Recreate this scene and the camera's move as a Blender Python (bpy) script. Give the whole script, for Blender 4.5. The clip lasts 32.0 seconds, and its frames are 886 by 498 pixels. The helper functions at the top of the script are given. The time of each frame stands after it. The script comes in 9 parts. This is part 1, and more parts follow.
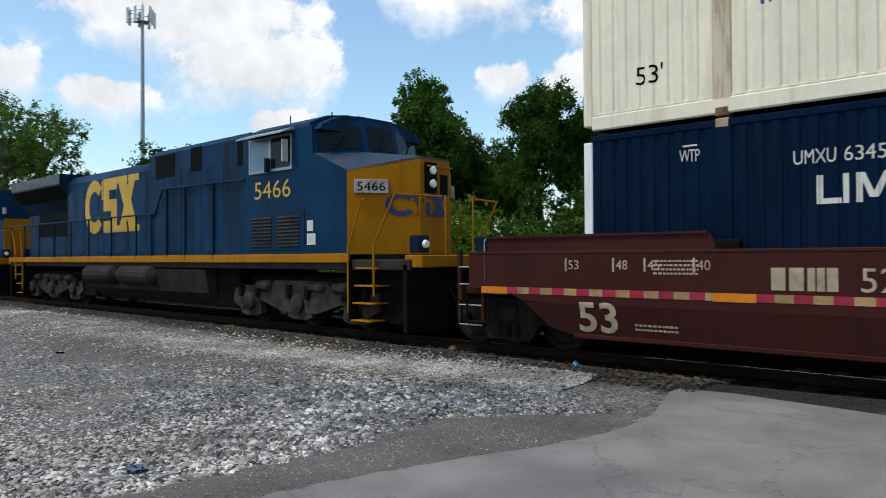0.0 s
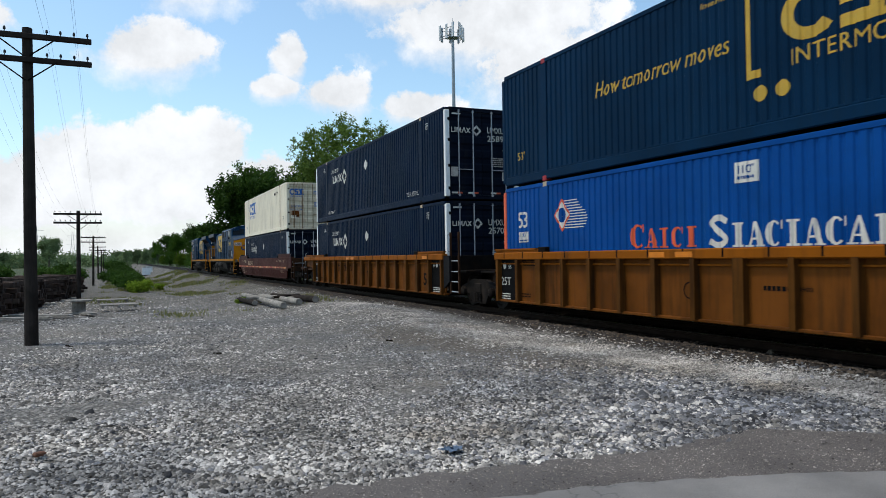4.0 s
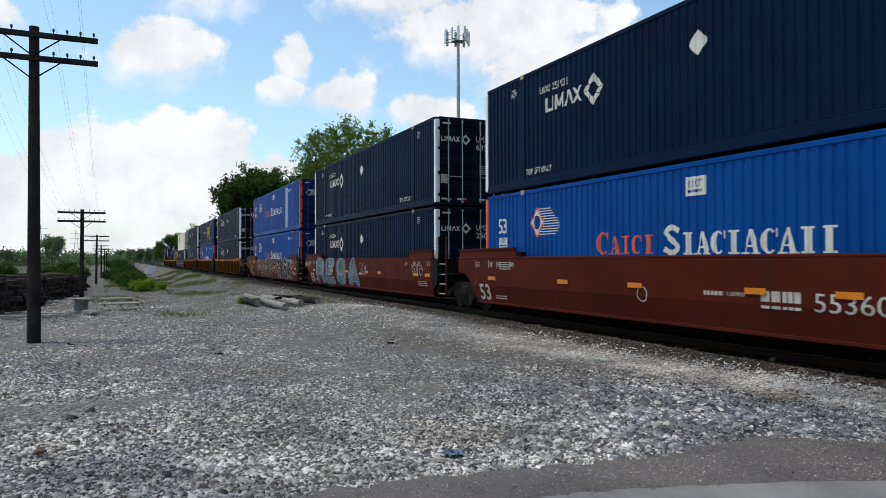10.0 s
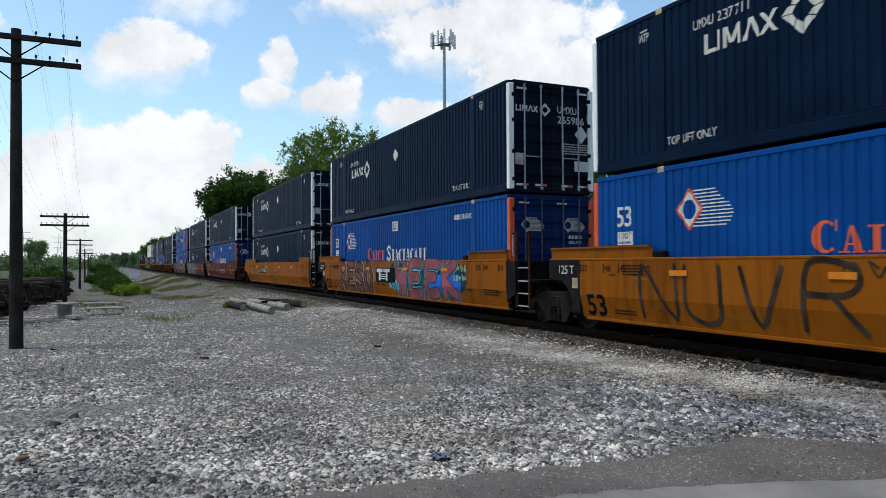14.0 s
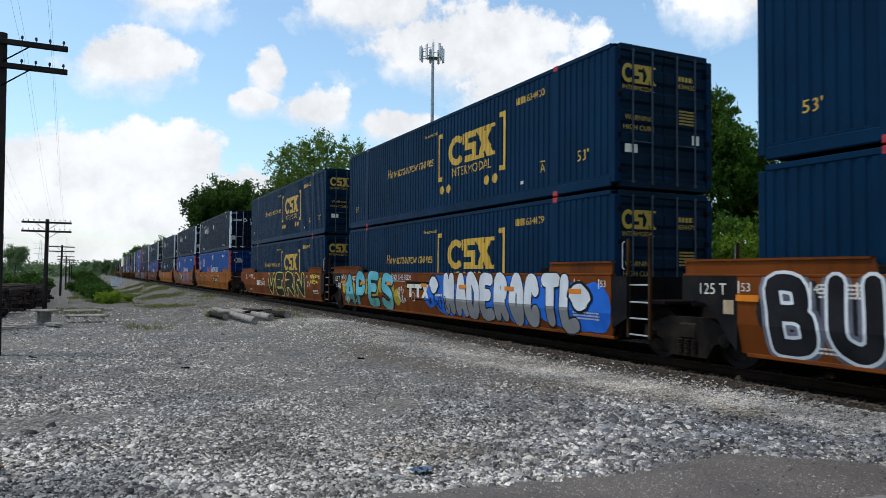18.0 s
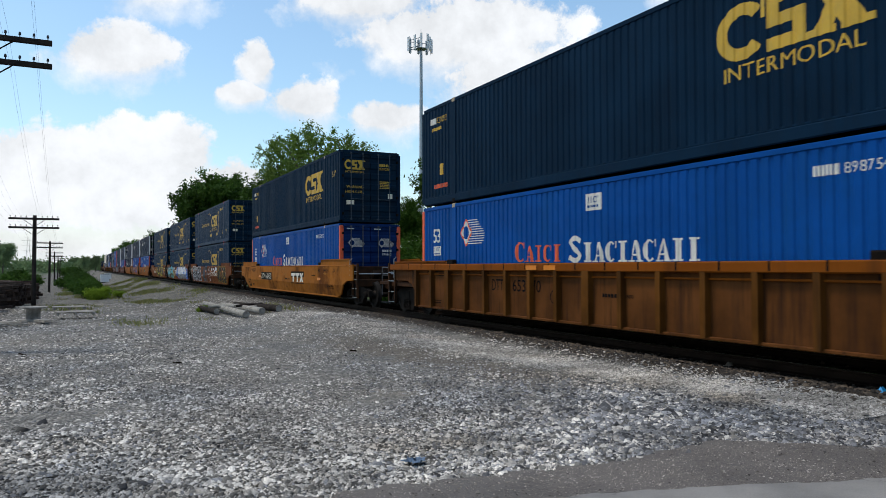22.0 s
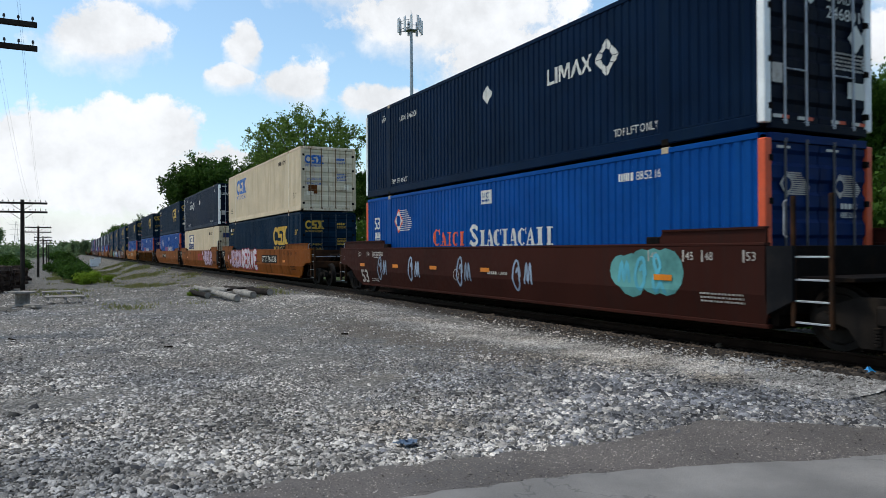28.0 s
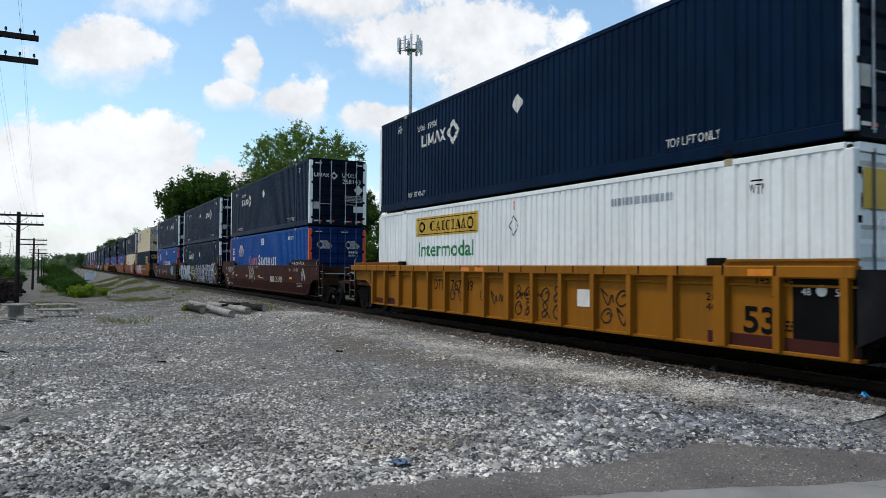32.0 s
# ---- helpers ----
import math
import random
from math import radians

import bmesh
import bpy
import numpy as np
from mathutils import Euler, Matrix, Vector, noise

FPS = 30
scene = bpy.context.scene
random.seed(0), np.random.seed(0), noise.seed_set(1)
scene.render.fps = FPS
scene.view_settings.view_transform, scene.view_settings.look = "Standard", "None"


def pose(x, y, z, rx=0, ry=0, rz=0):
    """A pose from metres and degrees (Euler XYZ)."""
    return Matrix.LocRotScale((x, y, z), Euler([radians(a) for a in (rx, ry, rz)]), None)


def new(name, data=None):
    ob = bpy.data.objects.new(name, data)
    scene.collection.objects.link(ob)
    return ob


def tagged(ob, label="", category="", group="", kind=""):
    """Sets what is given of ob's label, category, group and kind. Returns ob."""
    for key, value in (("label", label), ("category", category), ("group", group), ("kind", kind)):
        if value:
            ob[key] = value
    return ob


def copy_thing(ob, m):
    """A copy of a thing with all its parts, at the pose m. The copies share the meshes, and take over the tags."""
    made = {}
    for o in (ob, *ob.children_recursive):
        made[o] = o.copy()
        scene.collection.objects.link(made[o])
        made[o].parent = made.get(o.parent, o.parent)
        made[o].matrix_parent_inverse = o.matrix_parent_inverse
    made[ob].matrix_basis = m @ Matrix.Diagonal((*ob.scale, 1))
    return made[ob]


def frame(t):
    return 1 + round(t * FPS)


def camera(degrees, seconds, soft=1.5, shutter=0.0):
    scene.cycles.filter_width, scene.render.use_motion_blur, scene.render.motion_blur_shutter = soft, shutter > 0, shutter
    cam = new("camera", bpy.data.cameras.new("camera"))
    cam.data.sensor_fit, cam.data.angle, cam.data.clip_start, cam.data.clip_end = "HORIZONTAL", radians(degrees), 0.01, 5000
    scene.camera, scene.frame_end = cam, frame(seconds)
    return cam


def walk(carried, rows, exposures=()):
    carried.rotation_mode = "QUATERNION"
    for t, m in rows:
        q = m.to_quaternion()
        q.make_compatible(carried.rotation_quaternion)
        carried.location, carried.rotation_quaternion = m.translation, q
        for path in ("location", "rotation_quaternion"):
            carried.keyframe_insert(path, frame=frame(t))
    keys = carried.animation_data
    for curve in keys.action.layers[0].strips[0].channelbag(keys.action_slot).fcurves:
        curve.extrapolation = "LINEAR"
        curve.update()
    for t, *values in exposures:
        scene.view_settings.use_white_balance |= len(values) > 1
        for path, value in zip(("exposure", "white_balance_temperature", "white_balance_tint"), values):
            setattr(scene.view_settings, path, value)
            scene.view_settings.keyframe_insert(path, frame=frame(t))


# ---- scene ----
import functools

cam = camera(62.9, 32.0, 0.65, 0.08)
EYE = 1.65
# seconds, yaw, pitch, roll of the held camera
TURNS = (
    (0,-47.50,0.58,0.39), (0.3,-37.80,0.50,-0.70), (0.5,-33.74,0.28,-1.38), (0.7,-30.70,-0.15,-1.10), (1,-27.46,-0.55,-0.87),
    (1.3,-26.18,-1.22,-1.25), (1.5,-26.30,-0.69,-0.84), (2,-25.95,0.67,0.26), (2.5,-24.35,1.14,0.50), (3,-23.98,0.83,0.41),
    (3.5,-24.06,0.58,0.84), (5.5,-23.62,0.71,0.65), (6,-23.87,0.62,0.23), (6.5,-24.19,0.65,0.01), (7,-23.94,0.96,-0.17),
    (7.5,-23.65,0.99,-0.02), (8,-23.54,1.01,-0.04), (8.5,-23.70,1.09,-0.12), (9,-24.18,1.22,-0.31), (9.5,-24.03,1.27,-0.21),
    (10,-23.76,0.84,0.13), (10.5,-24.04,0.96,0.03), (11,-24.38,1.10,0.19), (11.5,-24.79,0.90,0.04), (12,-24.98,0.92,0.09),
    (12.5,-24.66,1.16,0.35), (13,-24.92,1.06,0.28), (13.5,-24.98,1.11,0.27), (14,-24.81,1.07,0.35), (14.5,-25.20,1.02,0.16),
    (16.5,-24.84,1.18,-0.07), (17,-25.78,1.98,-0.68), (17.5,-26.60,2.14,-0.72), (18,-25.99,2.08,-0.58), (18.5,-25.53,1.57,-0.16),
    (19,-25.57,1.31,0.12), (19.5,-25.80,1.33,0.25), (20,-25.98,1.24,0.08), (20.5,-26.29,1.19,-0.12), (21,-26.68,1.14,-0.04),
    (21.5,-26.68,1.41,0.01), (22,-26.70,1.39,0.18), (22.5,-27.03,1.67,0.08), (23,-27.46,1.69,0.03), (23.5,-27.42,1.69,0.03),
    (24,-27.34,1.63,0.32), (24.5,-27.40,1.59,0.24), (25,-27.31,0.80,0.31), (25.5,-27.29,0.22,0.23), (26,-27.79,0.07,-0.08),
    (26.5,-27.52,0.44,0.05), (28.5,-27.44,-0.06,0.45), (29,-27.53,-0.07,0.38), (29.5,-27.66,0.01,0.13), (30,-27.66,0.21,0.15),
    (30.5,-27.40,0.52,0.17), (31,-27.38,1.08,-0.21), (31.5,-27.74,1.49,-0.32), (32,-27.69,1.50,-0.43),
)
walk(cam, [(t, pose(0, 0, EYE, 90 + p, r, y)) for t, y, p, r in TURNS])

# the train: how far the head of the first well car has come, and how far behind it each car's box begins
RUN = (
    (0,5.62), (1,19.08), (1.3,23.14), (2,32.66), (3,46.30), (6,87.70), (7,101.60),
    (8,115.64), (9,129.79), (10,144.02), (11,158.30), (12,172.66), (13,187.02), (14,201.47),
    (17,245.34), (18,260.00), (19,274.63), (20,289.42), (21,304.31), (22,319.28), (23,334.28),
    (24,349.29), (25,364.30), (26,379.45), (29,425.48), (30,440.86), (32,471.82),
)
BEHIND = (0.00, 23.51, 43.32, 63.08, 86.68, 106.41, 126.09, 149.89, 169.46, 189.09, 213.22, 232.62, 252.15, 275.83, 299.63, 323.37, 342.88, 362.55, 386.61, 406.22, 425.92, 449.76)
TRACK_X, RAIL = 10.485, 0.17

# ---------------------------------------------------------------- light and sky
SUN_EL, SUN_AZ = 64.0, -68.0  # degrees; the azimuth runs from +y towards +x
sun = new("sun", bpy.data.lights.new("sun", "SUN"))
sun.data.energy, sun.data.angle, sun.data.color = 2.1, radians(8), (1.0, 0.93, 0.81)
_d = Vector((math.sin(radians(SUN_AZ)) * math.cos(radians(SUN_EL)), math.cos(radians(SUN_AZ)) * math.cos(radians(SUN_EL)), math.sin(radians(SUN_EL))))
sun.matrix_basis = Matrix.Translation(_d * 60) @ _d.to_track_quat("Z", "Y").to_matrix().to_4x4()


class Nodes:
    """Short hand for node trees."""

    def __init__(self, tree):
        self.t = tree
        tree.nodes.clear()

    def add(self, kind):
        return self.t.nodes.new(kind)

    def put(self, sock, v):
        if isinstance(v, bpy.types.NodeSocket):
            self.t.links.new(v, sock)
        elif isinstance(v, (tuple, list)) and len(v) == 3 and sock.type == "RGBA":
            sock.default_value = (*v, 1)
        else:
            sock.default_value = v

    def math(self, op, a, b=0.0, c=0.0, clamp=False):
        n = self.add("ShaderNodeMath")
        n.operation, n.use_clamp = op, clamp
        for s, v in zip(n.inputs, (a, b, c)):
            self.put(s, v)
        return n.outputs[0]

    def vec(self, op, a, b=(0, 0, 0)):
        n = self.add("ShaderNodeVectorMath")
        n.operation = op
        self.put(n.inputs[0], a)
        self.put(n.inputs[1], b)
        return n.outputs["Value" if op in ("LENGTH", "DOT_PRODUCT") else "Vector"]

    def noise(self, vec, scale, detail=4.0, rough=0.55, out="Fac"):
        n = self.add("ShaderNodeTexNoise")
        self.put(n.inputs["Vector"], vec)
        n.inputs["Scale"].default_value, n.inputs["Detail"].default_value, n.inputs["Roughness"].default_value = scale, detail, rough
        return n.outputs[out]

    def step(self, v, lo, hi, a=0.0, b=1.0):
        n = self.add("ShaderNodeMapRange")
        n.interpolation_type = "SMOOTHSTEP"
        for s, q in zip(n.inputs, (v, lo, hi, a, b)):
            self.put(s, q)
        return n.outputs[0]

    def mix(self, f, a, b, blend="MIX"):
        n = self.add("ShaderNodeMix")
        n.data_type, n.blend_type = "RGBA", blend
        self.put(n.inputs[0], f)
        self.put(n.inputs[6], a)
        self.put(n.inputs[7], b)
        return n.outputs[2]


world = bpy.data.worlds.new("sky")
scene.world = world
world.use_nodes = True
W = Nodes(world.node_tree)
sky = W.add("ShaderNodeTexSky")
sky.sky_type, sky.sun_disc, sky.sun_elevation, sky.sun_rotation = "NISHITA", False, radians(SUN_EL), radians(SUN_AZ)
sky.air_density, sky.dust_density = 1.1, 1.2
coord = W.add("ShaderNodeTexCoord").outputs["Generated"]
sep = W.add("ShaderNodeSeparateXYZ")
W.put(sep.inputs[0], coord)
az = W.math("MULTIPLY", W.math("ARCTAN2", sep.outputs[0], sep.outputs[1]), 57.2958)
el = W.math("MULTIPLY", W.math("ARCSINE", sep.outputs[2]), 57.2958)
flat = W.add("ShaderNodeCombineXYZ")
_q = W.math("ADD", W.math("MAXIMUM", sep.outputs[2], 0.0), 0.22)
W.put(flat.inputs[0], W.math("DIVIDE", sep.outputs[0], _q))
W.put(flat.inputs[1], W.math("DIVIDE", sep.outputs[1], _q))
puff = W.noise(coord, 14.0, 8.0, 0.62)
billow = W.noise(coord, 5.0, 3.0, 0.5)
field = W.noise(flat.outputs[0], 1.3, 5.0, 0.55)
# heaps of cloud over the tracks: azimuth, elevation, half width, half height in degrees
HEAPS = ((2.2, 14.9, 5.0, 2.9), (4.2, 20.2, 5.0, 3.0), (12.3, 14.8, 1.7, 2.4), (11.2, 12.8, 2.4, 1.3), (15.7, 12.4, 3.5, 2.2), (22.2, 11.4, 3.7, 2.0),
         (20.5, 20.0, 7.0, 3.0), (28.0, 17.2, 10.5, 4.4), (33.0, 13.8, 7.4, 4.0), (34.5, 9.8, 3.5, 1.9), (-2.6, 6.6, 7.4, 3.4), (2.8, 8.0, 2.6, 2.9), (6.9, 7.9, 3.2, 3.3), (10.5, 6.2, 4.0, 2.4),
         (-12, 9, 6, 4), (-6, 4, 9, 4.5), (4, 4.5, 9, 4.5), (13, 4, 9, 4), (-9, 16, 3.4, 2), (49.8, 20.2, 6.2, 3.4), (52.5, 13.5, 2.8, 1.7), (58.2, 13.0, 3.8, 2.6), (64, 18, 8, 4), (62, 9, 6, 3))
edge = W.math("ADD", W.math("MULTIPLY", W.math("SUBTRACT", puff, 0.5), 2.1), W.math("MULTIPLY", W.math("SUBTRACT", billow, 0.5), 0.7))
heap = None
for a0, e0, wa, wb in HEAPS:
    da = W.math("DIVIDE", W.math("SUBTRACT", az, a0), wa)
    de = W.math("DIVIDE", W.math("SUBTRACT", el, e0), wb)
    one = W.math("ADD", W.math("SUBTRACT", 1.0, W.math("SQRT", W.math("ADD", W.math("MULTIPLY", da, da), W.math("MULTIPLY", de, de)))), edge)
    # firm, bulging tops over soft and ragged bottoms
    one = W.math("DIVIDE", W.math("SUBTRACT", one, 0.02), W.step(de, -0.6, 0.25, 0.8, 0.2), clamp=True)
    heap = one if heap is None else W.math("MAXIMUM", heap, one)
high = W.step(el, 22.0, 34.0)
wild = W.math("MULTIPLY", W.step(field, 0.53, 0.70), W.math("MAXIMUM", high, W.step(W.math("ABSOLUTE", W.math("SUBTRACT", az, 24.0)), 45.0, 60.0)))
cover = W.math("MAXIMUM", heap, wild)
haze = W.step(el, 0.0, 7.5, 0.95, 0.0)
cover = W.math("MAXIMUM", cover, haze)
shade = W.step(W.math("ADD", puff, W.math("MULTIPLY", billow, 0.6)), 0.55, 1.05, 0.80, 1.05)
cloud = W.mix(1.0, (0.93, 0.96, 1.0), shade, "MULTIPLY")
SKY_LIGHT, CLOUD_LIGHT = 0.170, 1.03
blue = W.vec("SCALE", W.vec("MULTIPLY", sky.outputs[0], (1.02, 1.15, 1.15)))
blue.node.inputs["Scale"].default_value = SKY_LIGHT
white = W.vec("SCALE", cloud)
white.node.inputs["Scale"].default_value = CLOUD_LIGHT
bg = W.add("ShaderNodeBackground")
W.put(bg.inputs[0], W.mix(cover, blue, white))
bg.inputs[1].default_value = 1.0
W.put(W.add("ShaderNodeOutputWorld").inputs[0], bg.outputs[0])
scene.view_settings.exposure = 0.0

# ---------------------------------------------------------------- materials
def surface(name, base, rough=0.6, metal=0.0, var=0.18, scale=3.0, bump=0.0, bscale=60.0, dirt=None, dirt_amt=0.5, dirt_scale=2.0, streak=0.0, spec=0.28, fine=0.1):
    """Paint, metal, wood or stone with variation at two scales; streak pulls the dirt out downwards."""
    m = bpy.data.materials.new(name)
    m.use_nodes = True
    N = Nodes(m.node_tree)
    co = N.add("ShaderNodeTexCoord").outputs["Object"]
    shift = N.vec("SCALE", (37.0, 17.0, 29.0))
    N.put(shift.node.inputs["Scale"], N.add("ShaderNodeObjectInfo").outputs["Random"])
    co = N.vec("ADD", co, shift)
    broad = N.noise(co, scale, 4.0)
    small = N.noise(co, scale * 14, 3.0)
    k = N.math("ADD", N.step(broad, 0.3, 0.7, 1 - var, 1 + var), N.math("MULTIPLY", N.math("SUBTRACT", small, 0.5), fine * 2))
    col = N.vec("SCALE", base)
    N.put(col.node.inputs["Scale"], k)
    r = N.step(small, 0.3, 0.7, rough - 0.07, rough + 0.07)
    if dirt:
        v = N.vec("MULTIPLY", co, (1, 1, 0.12)) if streak else co
        d = N.noise(v, dirt_scale, 6.0, 0.65)
        if streak:
            d = N.math("ADD", N.math("MULTIPLY", d, 1 - streak), N.math("MULTIPLY", N.noise(N.vec("MULTIPLY", co, (3, 3, 0.25)), dirt_scale * 2.5, 4.0), streak))
        f = N.math("MULTIPLY", N.step(d, 0.47, 0.68), dirt_amt)
        col = N.mix(f, col, dirt)
        r = N.math("ADD", r, N.math("MULTIPLY", f, 0.2))
    b = N.add("ShaderNodeBsdfPrincipled")
    N.put(b.inputs["Base Color"], col)
    N.put(b.inputs["Roughness"], r)
    b.inputs["Metallic"].default_value = metal
    b.inputs["Specular IOR Level"].default_value = spec
    if bump:
        bn = N.add("ShaderNodeBump")
        bn.inputs["Strength"].default_value, bn.inputs["Distance"].default_value = bump, 0.02
        N.put(bn.inputs["Height"], N.noise(co, bscale, 5.0, 0.6))
        N.put(b.inputs["Normal"], bn.outputs[0])
    N.put(N.add("ShaderNodeOutputMaterial").inputs[0], b.outputs[0])
    return m


def leaf_material(name, base, second):
    m = bpy.data.materials.new(name)
    m.use_nodes = True
    N = Nodes(m.node_tree)
    rnd = N.add("ShaderNodeNewGeometry").outputs["Random Per Island"]
    ob = N.add("ShaderNodeObjectInfo").outputs["Random"]
    col = N.mix(rnd, base, second)
    k = N.vec("SCALE", col)
    N.put(k.node.inputs["Scale"], N.step(ob, 0.0, 1.0, 0.75, 1.2))
    d, tr, mx = N.add("ShaderNodeBsdfPrincipled"), N.add("ShaderNodeBsdfTranslucent"), N.add("ShaderNodeMixShader")
    N.put(d.inputs["Base Color"], k)
    d.inputs["Roughness"].default_value = 0.6
    d.inputs["Specular IOR Level"].default_value = 0.08
    N.put(tr.inputs[0], k)
    mx.inputs[0].default_value = 0.35
    N.put(mx.inputs[1], d.outputs[0])
    N.put(mx.inputs[2], tr.outputs[0])
    N.put(N.add("ShaderNodeOutputMaterial").inputs[0], mx.outputs[0])
    return m


def plain_glass(name, tint):
    m = bpy.data.materials.new(name)
    m.use_nodes = True
    N = Nodes(m.node_tree)
    b = N.add("ShaderNodeBsdfPrincipled")
    N.put(b.inputs["Base Color"], tint)
    b.inputs["Roughness"].default_value = 0.05
    b.inputs["Metallic"].default_value = 0.0
    b.inputs["Specular IOR Level"].default_value = 0.10
    N.put(N.add("ShaderNodeOutputMaterial").inputs[0], b.outputs[0])
    return m


GRIME, RUST, DUST = (0.035, 0.03, 0.026), (0.17, 0.065, 0.02), (0.30, 0.27, 0.23)
NAVY = surface("navy_paint", (0.0023, 0.0102, 0.029), 0.45, var=0.2, scale=0.7, dirt=(0.006, 0.016, 0.03), dirt_amt=0.5, dirt_scale=1.2, streak=0.5, spec=0.03)
ROYAL = surface("royal_blue_paint", (0.003, 0.053, 0.220), 0.42, var=0.15, scale=0.6, dirt=(0.006, 0.055, 0.17), dirt_amt=0.5, dirt_scale=1.0, streak=0.5, spec=0.03)
TEAL = surface("teal_blue_paint", (0.0022, 0.019, 0.048), 0.45, var=0.16, scale=0.7, dirt=(0.0056, 0.0192, 0.036), dirt_amt=0.5, dirt_scale=1.1, streak=0.5, spec=0.03)
SLATE = surface("faded_slate_blue_paint", (0.0034, 0.0155, 0.034), 0.55, var=0.18, scale=0.7, dirt=(0.006, 0.0125, 0.022), dirt_amt=0.5, dirt_scale=1.1, streak=0.5, spec=0.03)
CREAM = surface("cream_paint", (0.82, 0.73, 0.56), 0.55, var=0.06, scale=0.7, dirt=(0.42, 0.33, 0.22), dirt_amt=0.4, dirt_scale=0.9, streak=0.6)
CREAM_DOOR = surface("rusty_cream_paint", (0.66, 0.55, 0.38), 0.6, var=0.1, scale=0.9, dirt=(0.30, 0.13, 0.04), dirt_amt=0.7, dirt_scale=1.3, streak=0.5)
WHITE_BOX = surface("white_box_paint", (0.70, 0.695, 0.67), 0.5, var=0.05, scale=0.6, dirt=(0.45, 0.44, 0.40), dirt_amt=0.4, dirt_scale=0.9, streak=0.6)
WHITE = surface("white_marking_paint", (0.6, 0.57, 0.5), 0.5, var=0.08, scale=2, dirt=(0.4, 0.39, 0.36), dirt_amt=0.4, dirt_scale=3)
YELLOW_MARK = surface("yellow_marking_paint", (0.5, 0.3, 0.03), 0.5, var=0.1, scale=2, dirt=(0.4, 0.28, 0.06), dirt_amt=0.4, dirt_scale=3)
BLUE_MARK = surface("blue_marking_paint", (0.02, 0.11, 0.36), 0.5, var=0.1, scale=2)
DARK_MARK = surface("dark_blue_marking_paint", (0.02, 0.03, 0.10), 0.5, var=0.1, scale=2)
RED_MARK = surface("orange_red_marking_paint", (0.62, 0.09, 0.03), 0.5, var=0.1, scale=2, dirt=(0.3, 0.08, 0.05), dirt_amt=0.4, dirt_scale=3)
GREEN_MARK = surface("green_marking_paint", (0.01, 0.16, 0.05), 0.5, var=0.1, scale=2)
BLACK_MARK = surface("black_marking_paint", (0.006, 0.006, 0.006), 0.55, var=0.2, scale=2, spec=0.02)
AMBER = surface("amber_reflector", (0.56, 0.165, 0.006), 0.35, var=0.1, scale=4)
YELLOW_CAR = surface("yellow_car_paint", (0.232, 0.068, 0.005), 0.5, var=0.1, scale=0.5, dirt=(0.06, 0.022, 0.007), dirt_amt=0.75, dirt_scale=0.8, streak=0.35, spec=0.03)
YELLOW_BRIGHT = surface("fresh_yellow_car_paint", (0.235, 0.088, 0.009), 0.5, var=0.08, scale=0.5, dirt=(0.126, 0.0567, 0.0126), dirt_amt=0.5, dirt_scale=0.8, streak=0.4, spec=0.03)
YELLOW_BROWN = surface("brown_yellow_car_paint", (0.175, 0.048, 0.005), 0.5, var=0.12, scale=0.5, dirt=(0.07, 0.024, 0.007), dirt_amt=0.75, dirt_scale=0.8, streak=0.35, spec=0.03)
YELLOW_PATCH = surface("patched_yellow_car_paint", (0.27, 0.092, 0.012), 0.55, var=0.12, scale=0.5, dirt=(0.10, 0.034, 0.010), dirt_amt=0.95, dirt_scale=0.55, spec=0.03)
ORANGE_RUST = surface("rusty_orange_car_paint", (0.1418, 0.03915, 0.008775), 0.6, var=0.18, scale=0.6, dirt=(0.0405, 0.01823, 0.01215), dirt_amt=0.8, dirt_scale=0.8, streak=0.3, spec=0.03)
MAROON = surface("maroon_car_paint", (0.052, 0.0155, 0.013), 0.5, var=0.12, scale=0.5, dirt=(0.0288, 0.01382, 0.01152), dirt_amt=0.7, dirt_scale=0.8, streak=0.4, spec=0.03)
BRICK_RED = surface("oxide_red_car_paint", (0.07114, 0.01159, 0.005797), 0.5, var=0.12, scale=0.5, dirt=(0.04216, 0.01476, 0.01054), dirt_amt=0.6, dirt_scale=0.8, streak=0.4, spec=0.03)
DARK_RED = surface("dark_brown_red_car_paint", (0.03744, 0.01152, 0.00792), 0.55, var=0.15, scale=0.5, dirt=(0.0288, 0.01584, 0.01296), dirt_amt=0.7, dirt_scale=0.8, streak=0.4, spec=0.03)
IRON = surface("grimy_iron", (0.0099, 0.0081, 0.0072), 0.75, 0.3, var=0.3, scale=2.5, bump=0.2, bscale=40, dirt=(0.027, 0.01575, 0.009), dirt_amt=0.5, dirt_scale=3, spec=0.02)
STEEL = surface("worn_wheel_steel", (0.01925, 0.0165, 0.01485), 0.6, 0.4, var=0.2, scale=5, dirt=GRIME, dirt_amt=0.5, dirt_scale=4, spec=0.02)
RAIL_STEEL = surface("rusty_rail", (0.018, 0.0114, 0.0084), 0.6, 0.5, var=0.25, scale=3, spec=0.02)
RAIL_SHINE = surface("polished_rail_head", (0.072, 0.0675, 0.06525), 0.25, 1.0, var=0.1, scale=3)
BLACK_RUBBER = surface("black_rubber", (0.015, 0.015, 0.015), 0.7, spec=0.02)
TIE_WOOD = surface("creosoted_tie", (0.0132, 0.0102, 0.0084), 0.85, var=0.35, scale=4, bump=0.4, bscale=25, dirt=(0.042, 0.033, 0.027), dirt_amt=0.5, dirt_scale=4, spec=0.02)
